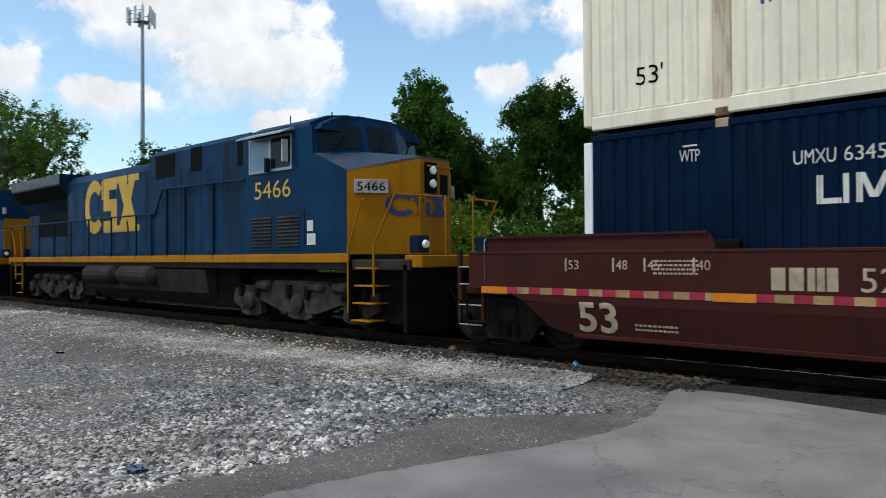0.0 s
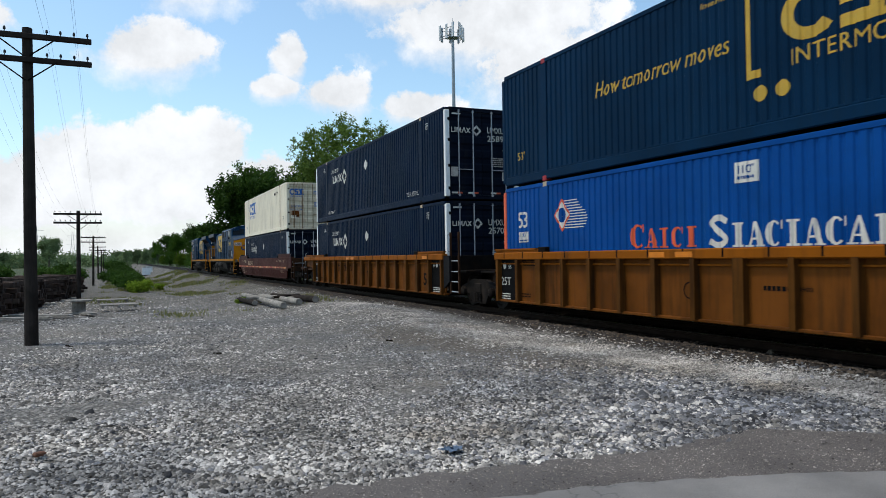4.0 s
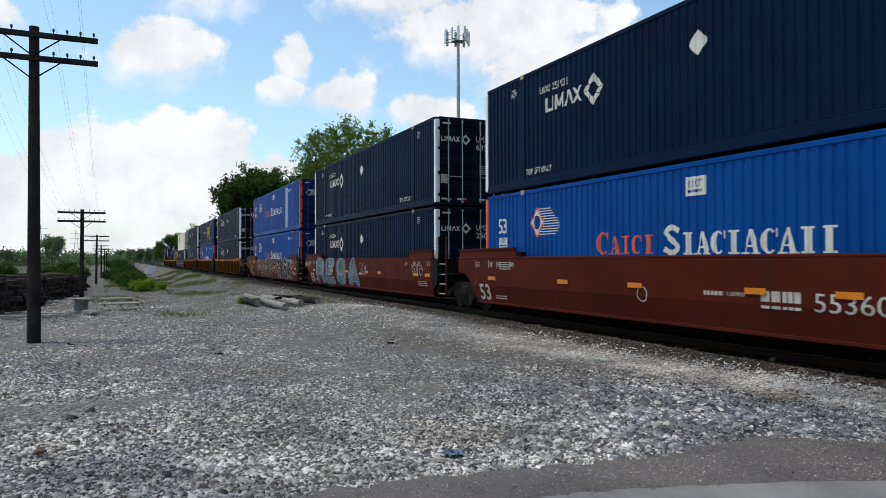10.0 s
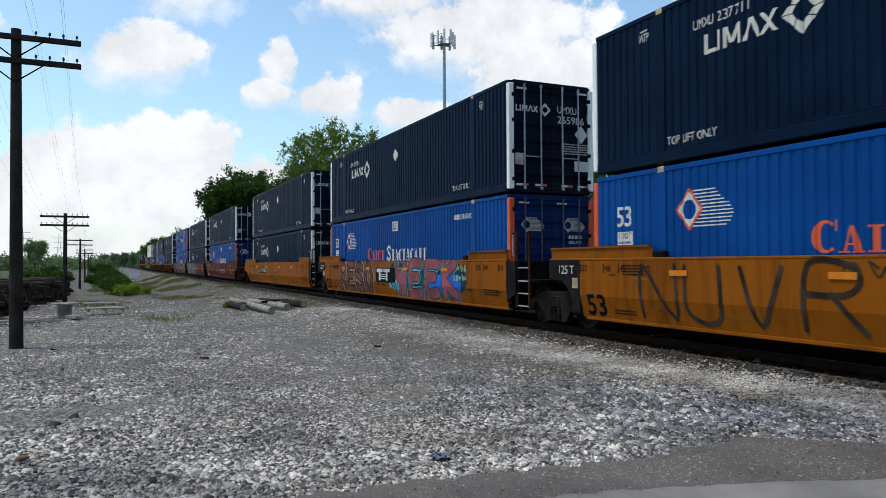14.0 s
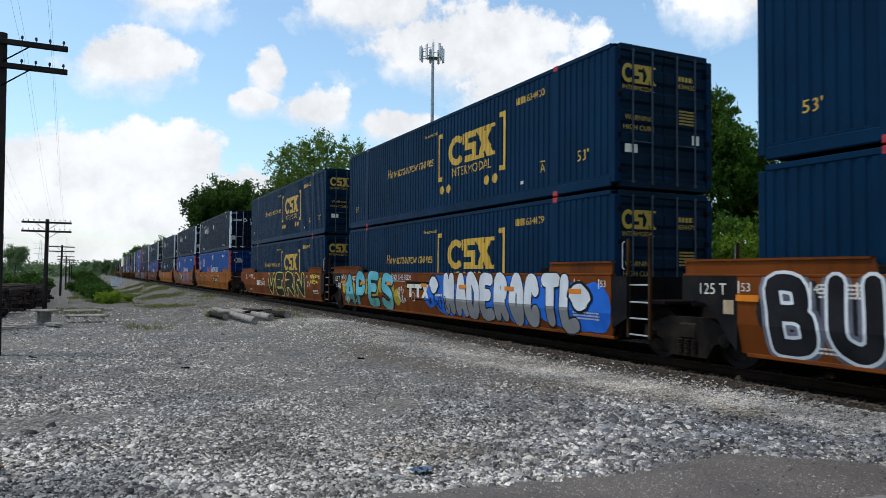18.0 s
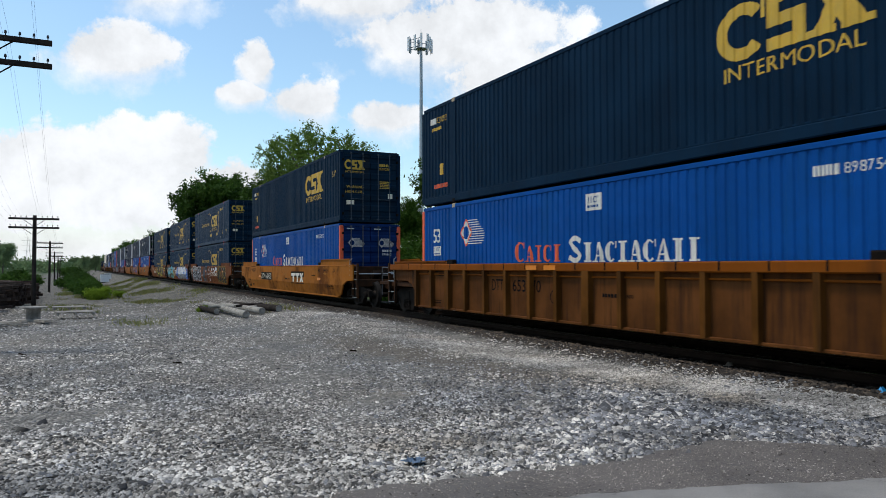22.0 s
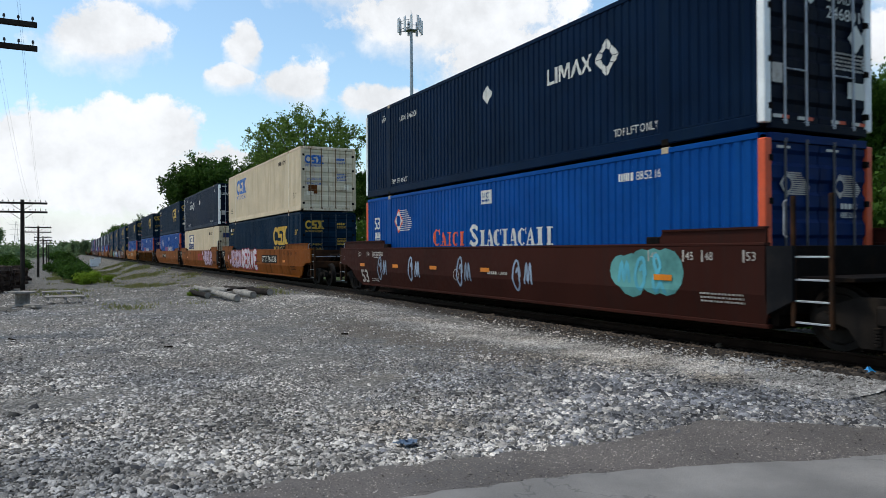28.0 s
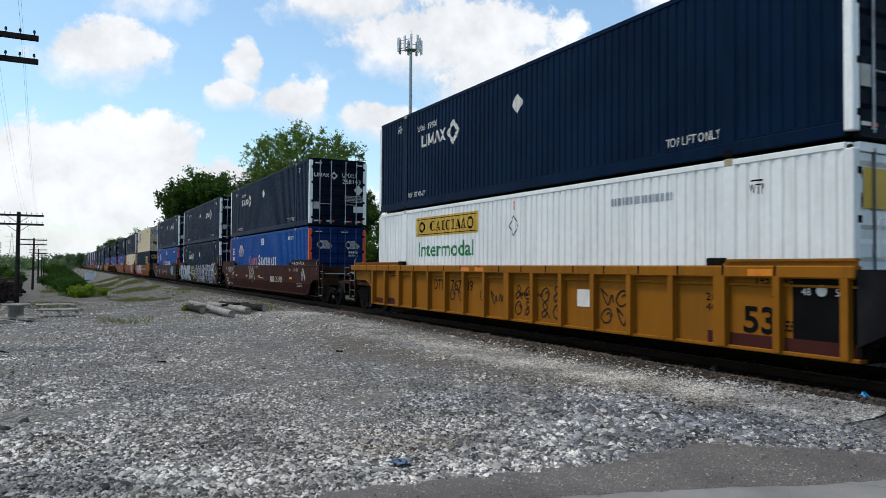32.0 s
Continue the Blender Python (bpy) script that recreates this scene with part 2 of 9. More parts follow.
OLD_WOOD = surface("weathered_grey_wood", (0.26, 0.235, 0.20), 0.85, var=0.3, scale=4, bump=0.4, bscale=30, dirt=(0.10, 0.085, 0.07), dirt_amt=0.6, dirt_scale=5)
POLE_WOOD = surface("dark_pole_wood", (0.032, 0.026, 0.022), 0.85, var=0.3, scale=3, bump=0.5, bscale=20, dirt=(0.02, 0.018, 0.016), dirt_amt=0.6, dirt_scale=4, streak=0.6, spec=0.02)
GALV = surface("galvanised_steel", (0.30, 0.32, 0.33), 0.45, 0.6, var=0.12, scale=2)
ANTENNA = surface("antenna_plastic", (0.62, 0.63, 0.63), 0.5, var=0.06, scale=2)
INSULATOR = surface("dark_glass_insulator", (0.05, 0.05, 0.05), 0.2, var=0.1, spec=0.02)
BARK = surface("grey_brown_bark", (0.075, 0.06, 0.047), 0.9, var=0.3, scale=3, bump=0.6, bscale=18)
LEAF = leaf_material("green_leaves", (0.030, 0.078, 0.010), (0.085, 0.160, 0.020))
LEAF_DARK = leaf_material("dark_green_leaves", (0.028, 0.066, 0.010), (0.06, 0.115, 0.018))
LEAF_LIGHT = leaf_material("light_green_leaves", (0.055, 0.118, 0.009), (0.145, 0.21, 0.018))
LEAF_PALE = leaf_material("pale_spring_leaves", (0.065, 0.120, 0.020), (0.15, 0.215, 0.045))
# leaves of far trees, with the haze of distance mixed into their colour
LEAF_FAR = leaf_material("haze_tinted_far_leaves", (0.11, 0.165, 0.075), (0.18, 0.24, 0.11))
# door-end paints: darker than the sides, grime and the end's shade in one colour
NAVY_DOOR = surface("shaded_grimy_navy_door_paint", (0.003, 0.006, 0.014), 0.5, var=0.25, scale=1.0, dirt=(0.02, 0.018, 0.018), dirt_amt=0.5, dirt_scale=1.2, streak=0.4, spec=0.04)
ROYAL_DOOR = surface("shaded_grimy_blue_door_paint", (0.004, 0.02, 0.085), 0.5, var=0.2, scale=1.0, dirt=(0.012, 0.016, 0.04), dirt_amt=0.5, dirt_scale=1.2, streak=0.4, spec=0.04)
TEAL_DOOR = surface("shaded_grimy_teal_door_paint", (0.003, 0.015, 0.03), 0.5, var=0.25, scale=1.0, dirt=(0.02, 0.02, 0.02), dirt_amt=0.6, dirt_scale=1.2, streak=0.4, spec=0.04)
LEAF_DRY = leaf_material("dry_grass_blades", (0.10, 0.12, 0.03), (0.22, 0.20, 0.08))
WHITE_POST = surface("white_post_paint", (0.80, 0.79, 0.75), 0.5, var=0.06, scale=2, dirt=(0.4, 0.36, 0.3), dirt_amt=0.4, dirt_scale=2.5, streak=0.5)
OLD_TIE = surface("weathered_brown_tie", (0.045, 0.030, 0.023), 0.85, var=0.5, scale=2.5, bump=0.4, bscale=25, dirt=(0.10, 0.078, 0.062), dirt_amt=0.6, dirt_scale=3, spec=0.1)
END_RUST = surface("rusty_car_end_steel", (0.042, 0.018, 0.008), 0.7, var=0.35, scale=2.0, dirt=(0.016, 0.011, 0.008), dirt_amt=0.85, dirt_scale=1.6, spec=0.06)
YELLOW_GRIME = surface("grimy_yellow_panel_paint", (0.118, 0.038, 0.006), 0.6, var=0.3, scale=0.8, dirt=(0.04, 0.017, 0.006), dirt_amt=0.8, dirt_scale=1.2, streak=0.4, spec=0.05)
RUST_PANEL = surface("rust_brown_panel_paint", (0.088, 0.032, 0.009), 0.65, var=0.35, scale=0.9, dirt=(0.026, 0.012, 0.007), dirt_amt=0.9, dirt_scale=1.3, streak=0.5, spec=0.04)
LEAF_YELLOW = leaf_material("yellow_green_weed_leaves", (0.12, 0.19, 0.015), (0.21, 0.29, 0.03))
MARK_TAN = surface("faded_tan_marking_paint", (0.40, 0.31, 0.20), 0.6, var=0.2, scale=3, dirt=(0.16, 0.09, 0.06), dirt_amt=0.5, dirt_scale=4)
MARK_GREY = surface("worn_pale_marking_paint", (0.42, 0.38, 0.33), 0.6, var=0.2, scale=3, dirt=(0.16, 0.11, 0.09), dirt_amt=0.5, dirt_scale=4)
PEACH = surface("faded_peach_cream_paint", (0.60, 0.475, 0.315), 0.55, var=0.08, scale=0.7, dirt=(0.38, 0.27, 0.16), dirt_amt=0.45, dirt_scale=0.9, streak=0.6, spec=0.1)
STRIPE_TAN = surface("faded_reflective_tan", (0.36, 0.21, 0.09), 0.6, var=0.2, scale=3, dirt=(0.14, 0.07, 0.04), dirt_amt=0.5, dirt_scale=4)
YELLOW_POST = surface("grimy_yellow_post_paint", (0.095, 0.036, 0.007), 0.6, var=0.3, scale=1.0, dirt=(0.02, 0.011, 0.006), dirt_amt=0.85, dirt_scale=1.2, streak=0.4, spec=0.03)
ROD_STEEL = surface("dull_lock_rod_steel", (0.105, 0.105, 0.11), 0.55, 0.3, var=0.2, scale=4, dirt=(0.04, 0.03, 0.025), dirt_amt=0.6, dirt_scale=4, spec=0.1)

CREAM_POST = surface("rust_streaked_cream_post", (0.62, 0.52, 0.37), 0.6, var=0.12, scale=1.2, dirt=(0.20, 0.085, 0.03), dirt_amt=0.8, dirt_scale=2.2, streak=0.5, spec=0.1)
ROD_PALE = surface("pale_galvanised_lock_rod", (0.42, 0.43, 0.45), 0.5, 0.2, var=0.2, scale=3, dirt=(0.10, 0.08, 0.07), dirt_amt=0.6, dirt_scale=3, spec=0.2)
ROD_BLUE = surface("grey_blue_painted_rod", (0.06, 0.075, 0.095), 0.5, 0.1, var=0.2, scale=4, dirt=(0.03, 0.025, 0.02), dirt_amt=0.5, dirt_scale=4, spec=0.1)
ROD_RUST = surface("rusty_cream_rod", (0.20, 0.12, 0.06), 0.65, var=0.3, scale=4, dirt=(0.06, 0.025, 0.012), dirt_amt=0.8, dirt_scale=4, spec=0.1)
TRUCK_CAST = surface("dusty_cast_truck_iron", (0.016, 0.013, 0.011), 0.8, 0.1, var=0.35, scale=2.0, bump=0.2, bscale=30, dirt=(0.036, 0.027, 0.020), dirt_amt=0.6, dirt_scale=2.5, spec=0.05)
END_BLACK = surface("sooty_black_end_paint", (0.009, 0.009, 0.010), 0.6, var=0.3, scale=2.0, dirt=(0.024, 0.018, 0.014), dirt_amt=0.5, dirt_scale=2.0, spec=0.05)
LIFT_RED = surface("red_lift_casting_paint", (0.32, 0.02, 0.025), 0.5, var=0.2, scale=6)

# ---------------------------------------------------------------- mesh tools
class Geo:
    """Gathers the vertices and faces of one mesh."""

    def __init__(self):
        self.v, self.f = [], []

    def add(self, verts, faces):
        n = len(self.v)
        self.v.extend(verts)
        self.f.extend(tuple(n + i for i in q) for q in faces)
        return self

    def box(self, x0, x1, y0, y1, z0, z1, c=0.0):
        """A box, its edges chamfered by c."""
        if c <= 0:
            v = [(x, y, z) for x in (x0, x1) for y in (y0, y1) for z in (z0, z1)]
            return self.add(v, [(0, 1, 3, 2), (4, 6, 7, 5), (0, 4, 5, 1), (2, 3, 7, 6), (0, 2, 6, 4), (1, 5, 7, 3)])
        c = min(c, abs(x1 - x0) * 0.45, abs(y1 - y0) * 0.45, abs(z1 - z0) * 0.45)
        bm = bmesh.new()
        pts = []
        for x, sx in ((x0, 1), (x1, -1)):
            for y, sy in ((y0, 1), (y1, -1)):
                for z, sz in ((z0, 1), (z1, -1)):
                    pts += [(x + sx * c, y + sy * c, z), (x + sx * c, y, z + sz * c), (x, y + sy * c, z + sz * c)]
        for p in pts:
            bm.verts.new(p)
        bmesh.ops.convex_hull(bm, input=bm.verts)
        bm.verts.index_update()
        self.add([tuple(q.co) for q in bm.verts], [tuple(q.index for q in f.verts) for f in bm.faces])
        bm.free()
        return self

    def prism(self, outline, axis, a, b):
        """An outline of (u, w) swept along an axis from a to b."""
        def at(p, t):
            return (t, p[0], p[1]) if axis == "x" else (p[0], t, p[1]) if axis == "y" else (p[0], p[1], t)
        n = len(outline)
        v = [at(p, a) for p in outline] + [at(p, b) for p in outline]
        f = [tuple(range(n)), tuple(range(2 * n - 1, n - 1, -1))] + [(i, i + n, (i + 1) % n + n, (i + 1) % n) for i in range(n)]
        return self.add(v, f)

    def tube(self, p, q, r0, r1=None, n=8, caps=True):
        p, q = Vector(p), Vector(q)
        r1 = r0 if r1 is None else r1
        d = (q - p).normalized()
        a = d.orthogonal().normalized()
        b = d.cross(a)
        v = []
        for o, r in ((p, r0), (q, r1)):
            for i in range(n):
                t = 2 * math.pi * i / n
                v.append(tuple(o + a * (math.cos(t) * r) + b * (math.sin(t) * r)))
        f = [(i, (i + 1) % n, (i + 1) % n + n, i + n) for i in range(n)]
        if caps:
            f += [tuple(range(n - 1, -1, -1)), tuple(range(n, 2 * n))]
        return self.add(v, f)

    def bar(self, pts, r, n=6):
        """A bent round bar through points."""
        for p, q in zip(pts, pts[1:]):
            self.tube(p, q, r, n=n)
        return self

    def lathe(self, profile, axis_p, axis, n=20):
        """A profile of (along, radius) turned about an axis."""
        o, d = Vector(axis_p), Vector(axis).normalized()
        a = d.orthogonal().normalized()
        b = d.cross(a)
        v = []
        for h, r in profile:
            for i in range(n):
                t = 2 * math.pi * i / n
                v.append(tuple(o + d * h + a * (math.cos(t) * r) + b * (math.sin(t) * r)))
        k = len(profile)
        f = [(j * n + i, j * n + (i + 1) % n, (j + 1) * n + (i + 1) % n, (j + 1) * n + i) for j in range(k - 1) for i in range(n)]
        f += [tuple(range(n - 1, -1, -1)), tuple(range((k - 1) * n, k * n))]
        return self.add(v, f)

    def mesh(self, name, mat, smooth=False):
        me = bpy.data.meshes.new(name)
        me.from_pydata(self.v, [], self.f)
        me.validate()
        me.materials.append(mat)
        bm = bmesh.new()
        bm.from_mesh(me)
        bmesh.ops.recalc_face_normals(bm, faces=bm.faces)
        bm.to_mesh(me)
        bm.free()
        if smooth:
            me.polygons.foreach_set("use_smooth", [True] * len(me.polygons))
        return me


def part(name, geo, mat, parent, label="", at=None, smooth=False):
    """One mesh object under a thing or a part; geo is a Geo or a finished mesh."""
    me = geo.mesh(name, mat, smooth) if isinstance(geo, Geo) else geo
    ob = new(name, me)
    ob.parent = parent
    if at is not None:
        ob.matrix_basis = at
    return tagged(ob, label)


def thing(name, label, category, group="", at=None, geo=None, mat=None, kind="", smooth=False):
    ob = new(name, geo.mesh(name, mat, smooth) if isinstance(geo, Geo) else geo)
    if at is not None:
        ob.matrix_basis = at
    return tagged(ob, label, category, group, kind)


def numpy_mesh(name, verts, faces, mat):
    """A large mesh of equal faces straight from arrays."""
    me = bpy.data.meshes.new(name)
    n, k = faces.shape
    me.vertices.add(len(verts))
    me.vertices.foreach_set("co", np.ascontiguousarray(verts, dtype=np.float32).ravel())
    me.loops.add(n * k)
    me.loops.foreach_set("vertex_index", np.ascontiguousarray(faces, dtype=np.int32).ravel())
    me.polygons.add(n)
    me.polygons.foreach_set("loop_start", np.arange(0, n * k, k, dtype=np.int32))
    me.update(calc_edges=True)
    me.validate()
    me.materials.append(mat)
    return me

# ---------------------------------------------------------------- ground
def bump_height(x, y):
    """The lie of the land: level by the crossing, falling away beside the line, with a low heap of stone."""
    drop = np.clip((y - 18) / 90.0, 0, 1.0) * 1.15 * np.clip((8.0 - x) / 3.5, 0, 1)
    heap = 0.33 * np.exp(-((x - 6.4) / 1.4) ** 2 - ((y - 20.5) / 4.5) ** 2)
    bank = -0.5 * np.clip((x - 13.2) / 3.0, 0, 1)
    bed = 0.11 * np.exp(-((abs(x - TRACK_X) - 1.75) / 0.42) ** 2)
    return -drop + heap + bank + bed


def ground_sheet():
    u = np.linspace(-1, 1, 151)
    xs = 10 + np.sinh(u * 6.2) * 7.0
    ys = 12 + np.sinh(u * 6.2) * 8.0
    X, Y = np.meshgrid(xs, ys, indexing="ij")
    Z = bump_height(X, Y)
    rng = np.random.RandomState(3)
    near = np.exp(-((X - 4) / 25) ** 2 - ((Y - 15) / 40) ** 2)
    Z = Z + rng.normal(0, 0.012, Z.shape) * near - 0.035
    n = len(xs)
    i = np.arange(n - 1)
    I, J = np.meshgrid(i, i, indexing="ij")
    a = (I * n + J).ravel()
    faces = np.stack([a, a + n, a + n + 1, a + 1], 1)
    return np.stack([X.ravel(), Y.ravel(), Z.ravel()], 1), faces


def ground_material():
    m = bpy.data.materials.new("gravel_ground")
    m.use_nodes = True
    N = Nodes(m.node_tree)
    co = N.add("ShaderNodeTexCoord").outputs["Object"]
    sp = N.add("ShaderNodeSeparateXYZ")
    N.put(sp.inputs[0], co)
    x, y = sp.outputs[0], sp.outputs[1]
    vo = N.add("ShaderNodeTexVoronoi")
    N.put(vo.inputs["Vector"], co)
    vo.inputs["Scale"].default_value = 24.0
    vb = N.add("ShaderNodeTexVoronoi")
    N.put(vb.inputs["Vector"], co)
    vb.inputs["Scale"].default_value = 42.0
    cell = N.add("ShaderNodeSeparateColor")
    N.put(cell.inputs[0], vo.outputs["Color"])
    cellb = N.add("ShaderNodeSeparateColor")
    N.put(cellb.inputs[0], vb.outputs["Color"])
    big = N.noise(co, 0.35, 5.0, 0.6)
    mid = N.noise(co, 1.7, 4.0, 0.6)
    tone = N.math("ADD", N.math("MULTIPLY", cell.outputs[0], 0.6), N.math("MULTIPLY", cellb.outputs[1], 0.4))
    grain = N.math("ADD", N.math("MULTIPLY", N.noise(co, 26.0, 2.0, 0.7), 0.5), N.math("MULTIPLY", N.noise(co, 7.0, 3.0, 0.7), 0.5))
    blueish = N.step(N.noise(co, 0.28, 4.0, 0.6), 0.46, 0.60)
    pale = N.mix(tone, (0.065, 0.058, 0.05), (0.34, 0.315, 0.28))
    blue = N.mix(tone, (0.042, 0.041, 0.040), (0.285, 0.27, 0.25))
    stone = N.mix(blueish, pale, blue)
    stone = N.mix(N.step(vo.outputs["Distance"], 0.3, 0.75, 0.0, 0.6), stone, (0.06, 0.056, 0.05))
    earth = N.mix(grain, (0.07, 0.056, 0.042), (0.34, 0.30, 0.245))
    col = N.mix(N.math("MULTIPLY", N.step(N.math("ADD", N.math("MULTIPLY", big, 0.7), N.math("MULTIPLY", mid, 0.3)), 0.50, 0.66), 0.7), stone, earth)
    back = N.math("MULTIPLY", N.step(N.math("ADD", y, N.math("MULTIPLY", big, 16.0)), 28.0, 44.0), 0.9)
    speck = N.step(N.math("ADD", N.math("MULTIPLY", grain, 0.55), N.math("MULTIPLY", N.noise(co, 2.2, 5.0, 0.75), 0.45)), 0.40, 0.60)
    dirt_far = N.mix(N.step(mid, 0.35, 0.68), N.mix(speck, (0.022, 0.019, 0.014), (0.135, 0.115, 0.085)), N.mix(speck, (0.045, 0.041, 0.036), (0.25, 0.232, 0.20)))
    col = N.mix(back, col, dirt_far)
    scale_speck = N.vec("SCALE", col)
    N.put(scale_speck.node.inputs["Scale"], N.step(grain, 0.32, 0.68, 0.55, 1.4))
    col = scale_speck
    # trodden brown lanes beside the ridge
    lane = N.math("ABSOLUTE", N.math("ADD", N.math("SUBTRACT", x, 5.9), N.math("ADD", N.math("MULTIPLY", N.math("SUBTRACT", y, 11.5), 0.13), N.math("MULTIPLY", N.math("SUBTRACT", mid, 0.5), 2.6))))
    lane = N.math("MULTIPLY", N.step(lane, 0.95, 0.35), N.math("MULTIPLY", N.step(y, 7.0, 9.5), N.step(y, 18.0, 14.0)))
    col = N.mix(N.math("MULTIPLY", lane, 0.8), col, N.mix(grain, (0.045, 0.036, 0.028), (0.19, 0.16, 0.125)))
    # darker, brown ballast along the rails, the shade of the train put into its colour
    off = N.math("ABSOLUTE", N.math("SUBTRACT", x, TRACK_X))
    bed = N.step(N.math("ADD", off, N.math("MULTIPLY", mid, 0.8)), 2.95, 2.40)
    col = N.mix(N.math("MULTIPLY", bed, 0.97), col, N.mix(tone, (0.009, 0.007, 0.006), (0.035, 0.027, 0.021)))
    # grass and weeds further off
    wild = N.math("ADD", N.math("MULTIPLY", big, 1.0), N.math("MULTIPLY", mid, 0.6))
    far_y = N.step(y, 34.0, 60.0)
    tuft = N.math("MULTIPLY", N.step(wild, 0.94, 1.10), N.math("MULTIPLY", far_y, N.step(x, 8.0, 6.0)))
    left = N.math("MULTIPLY", N.step(x, -9.0, -16.0), N.step(wild, 0.5, 0.8))
    rest = N.math("MAXIMUM", N.step(x, 12.9, 13.8), N.math("MAXIMUM", N.step(y, -14.0, -30.0), N.step(N.math("ABSOLUTE", x), 60.0, 90.0)))
    g = N.math("MAXIMUM", N.math("MAXIMUM", tuft, left), N.math("MULTIPLY", rest, N.step(off, 2.4, 3.2)))
    col = N.mix(N.math("MULTIPLY", g, 0.93), col, N.mix(speck, (0.014, 0.026, 0.007), (0.075, 0.105, 0.026)))
    b = N.add("ShaderNodeBsdfPrincipled")
    N.put(b.inputs["Base Color"], col)
    b.inputs["Roughness"].default_value = 0.9
    b.inputs["Specular IOR Level"].default_value = 0.25
    bn = N.add("ShaderNodeBump")
    bn.inputs["Strength"].default_value, bn.inputs["Distance"].default_value = 0.9, 0.03
    N.put(bn.inputs["Height"], N.math("SUBTRACT", N.math("MULTIPLY", mid, 0.3), N.math("ADD", vo.outputs["Distance"], N.math("MULTIPLY", vb.outputs["Distance"], 0.4))))
    N.put(b.inputs["Normal"], bn.outputs[0])
    N.put(N.add("ShaderNodeOutputMaterial").inputs[0], b.outputs[0])
    return m


GROUND = ground_material()
_v, _f = ground_sheet()
thing("ground", "pale crushed-stone yard with brown earth and weeds", "ground", geo=numpy_mesh("ground", _v, _f, GROUND), kind="structure")


def stone_material(name, dark, light):
    m = bpy.data.materials.new(name)
    m.use_nodes = True
    N = Nodes(m.node_tree)
    rnd = N.add("ShaderNodeNewGeometry").outputs["Random Per Island"]
    co = N.add("ShaderNodeTexCoord").outputs["Object"]
    col = N.mix(N.math("POWER", rnd, 1.15), dark, light)
    patch = N.step(N.noise(co, 0.28, 4.0, 0.6), 0.46, 0.60)
    col = N.mix(N.math("MULTIPLY", patch, 0.75), col, N.vec("MULTIPLY", col, (0.62, 0.66, 0.72)))
    col = N.mix(N.step(N.noise(co, 0.5, 5.0, 0.6), 0.52, 0.68, 0.0, 0.5), col, N.vec("MULTIPLY", col, (0.66, 0.57, 0.45)))
    broad = N.vec("SCALE", col)
    N.put(broad.node.inputs["Scale"], N.step(N.noise(co, 0.9, 5.0, 0.7), 0.36, 0.64, 0.62, 1.32))
    k = N.vec("SCALE", broad)
    N.put(k.node.inputs["Scale"], N.step(N.noise(co, 60.0, 2.0), 0.3, 0.7, 0.75, 1.2))
    b = N.add("ShaderNodeBsdfPrincipled")
    N.put(b.inputs["Base Color"], k)
    b.inputs["Roughness"].default_value = 0.85
    b.inputs["Specular IOR Level"].default_value = 0.3
    N.put(N.add("ShaderNodeOutputMaterial").inputs[0], b.outputs[0])
    return m


def scatter_stones(name, label, centres, sizes, mat, seed):
    """Broken stones, each a jittered ridged chip, joined into one mesh."""
    rng = np.random.RandomState(seed)
    n = len(centres)
    base = np.array([(1, 0, -0.1), (0, 1, -0.1), (-1, 0, -0.1), (0, -1, -0.1), (0.42, 0.25, 0.72), (-0.42, -0.25, 0.72)], float)
    tri = np.array([(0, 1, 4), (1, 2, 5), (1, 5, 4), (2, 3, 5), (3, 0, 4), (3, 4, 5)])
    v = base[None] * (1 + rng.uniform(-0.3, 0.3, (n, 6, 1))) + rng.normal(0, 0.15, (n, 6, 3))
    v = v * np.stack([rng.uniform(0.75, 1.3, n), rng.uniform(0.75, 1.3, n), rng.uniform(0.55, 0.95, n)], 1)[:, None]
    a = rng.uniform(0, 6.283, n)
    c, s = np.cos(a)[:, None], np.sin(a)[:, None]
    v = np.stack([v[..., 0] * c - v[..., 1] * s, v[..., 0] * s + v[..., 1] * c, v[..., 2]], -1) * sizes[:, None, None] + centres[:, None]
    f = (tri[None] + (np.arange(n) * 6)[:, None, None]).reshape(-1, 3)
    return thing(name, label, "gravel", geo=numpy_mesh(name, v.reshape(-1, 3), f, mat), kind="stuff")


# the edge of the concrete crossing apron and of the old asphalt strip before it
APRON = ((-6.0, 4.35), (-2.0, 4.35), (0.2, 4.36), (1.5, 4.38), (2.9, 4.27), (3.56, 4.10), (4.28, 3.92), (5.0, 3.62), (5.6, 3.45), (6.2, 3.38), (6.85, 3.43), (7.5, 3.62), (8.05, 3.83), (8.9, 3.90))
STRIP = ((-6.0, 4.80), (-1.5, 4.78), (0.4, 4.86), (1.1, 5.06), (2.0, 5.10), (2.9, 4.95), (4.14, 4.80), (4.9, 4.95), (5.4, 4.98), (5.9, 4.62), (6.4, 4.15), (6.9, 3.72), (7.3, 3.60))


def edge_y(line, x):
    px, py = zip(*line)
    return np.interp(x, px, py)


def slab(name, label, line, top, mat, seed, back, rag):
    rng = random.Random(seed)
    pts = []
    x = line[0][0]
    while x < line[-1][0]:
        y = float(edge_y(line, x)) + rng.gauss(0, rag)
        pts.append((x, y))
        x += rng.uniform(0.05, 0.16)
    pts.append(line[-1])
    g = Geo()
    g.prism(pts + [(line[-1][0], back), (line[0][0], back)], "z", top - 0.06, top)
    return thing(name, label, "pavement", geo=g, mat=mat, kind="structure")


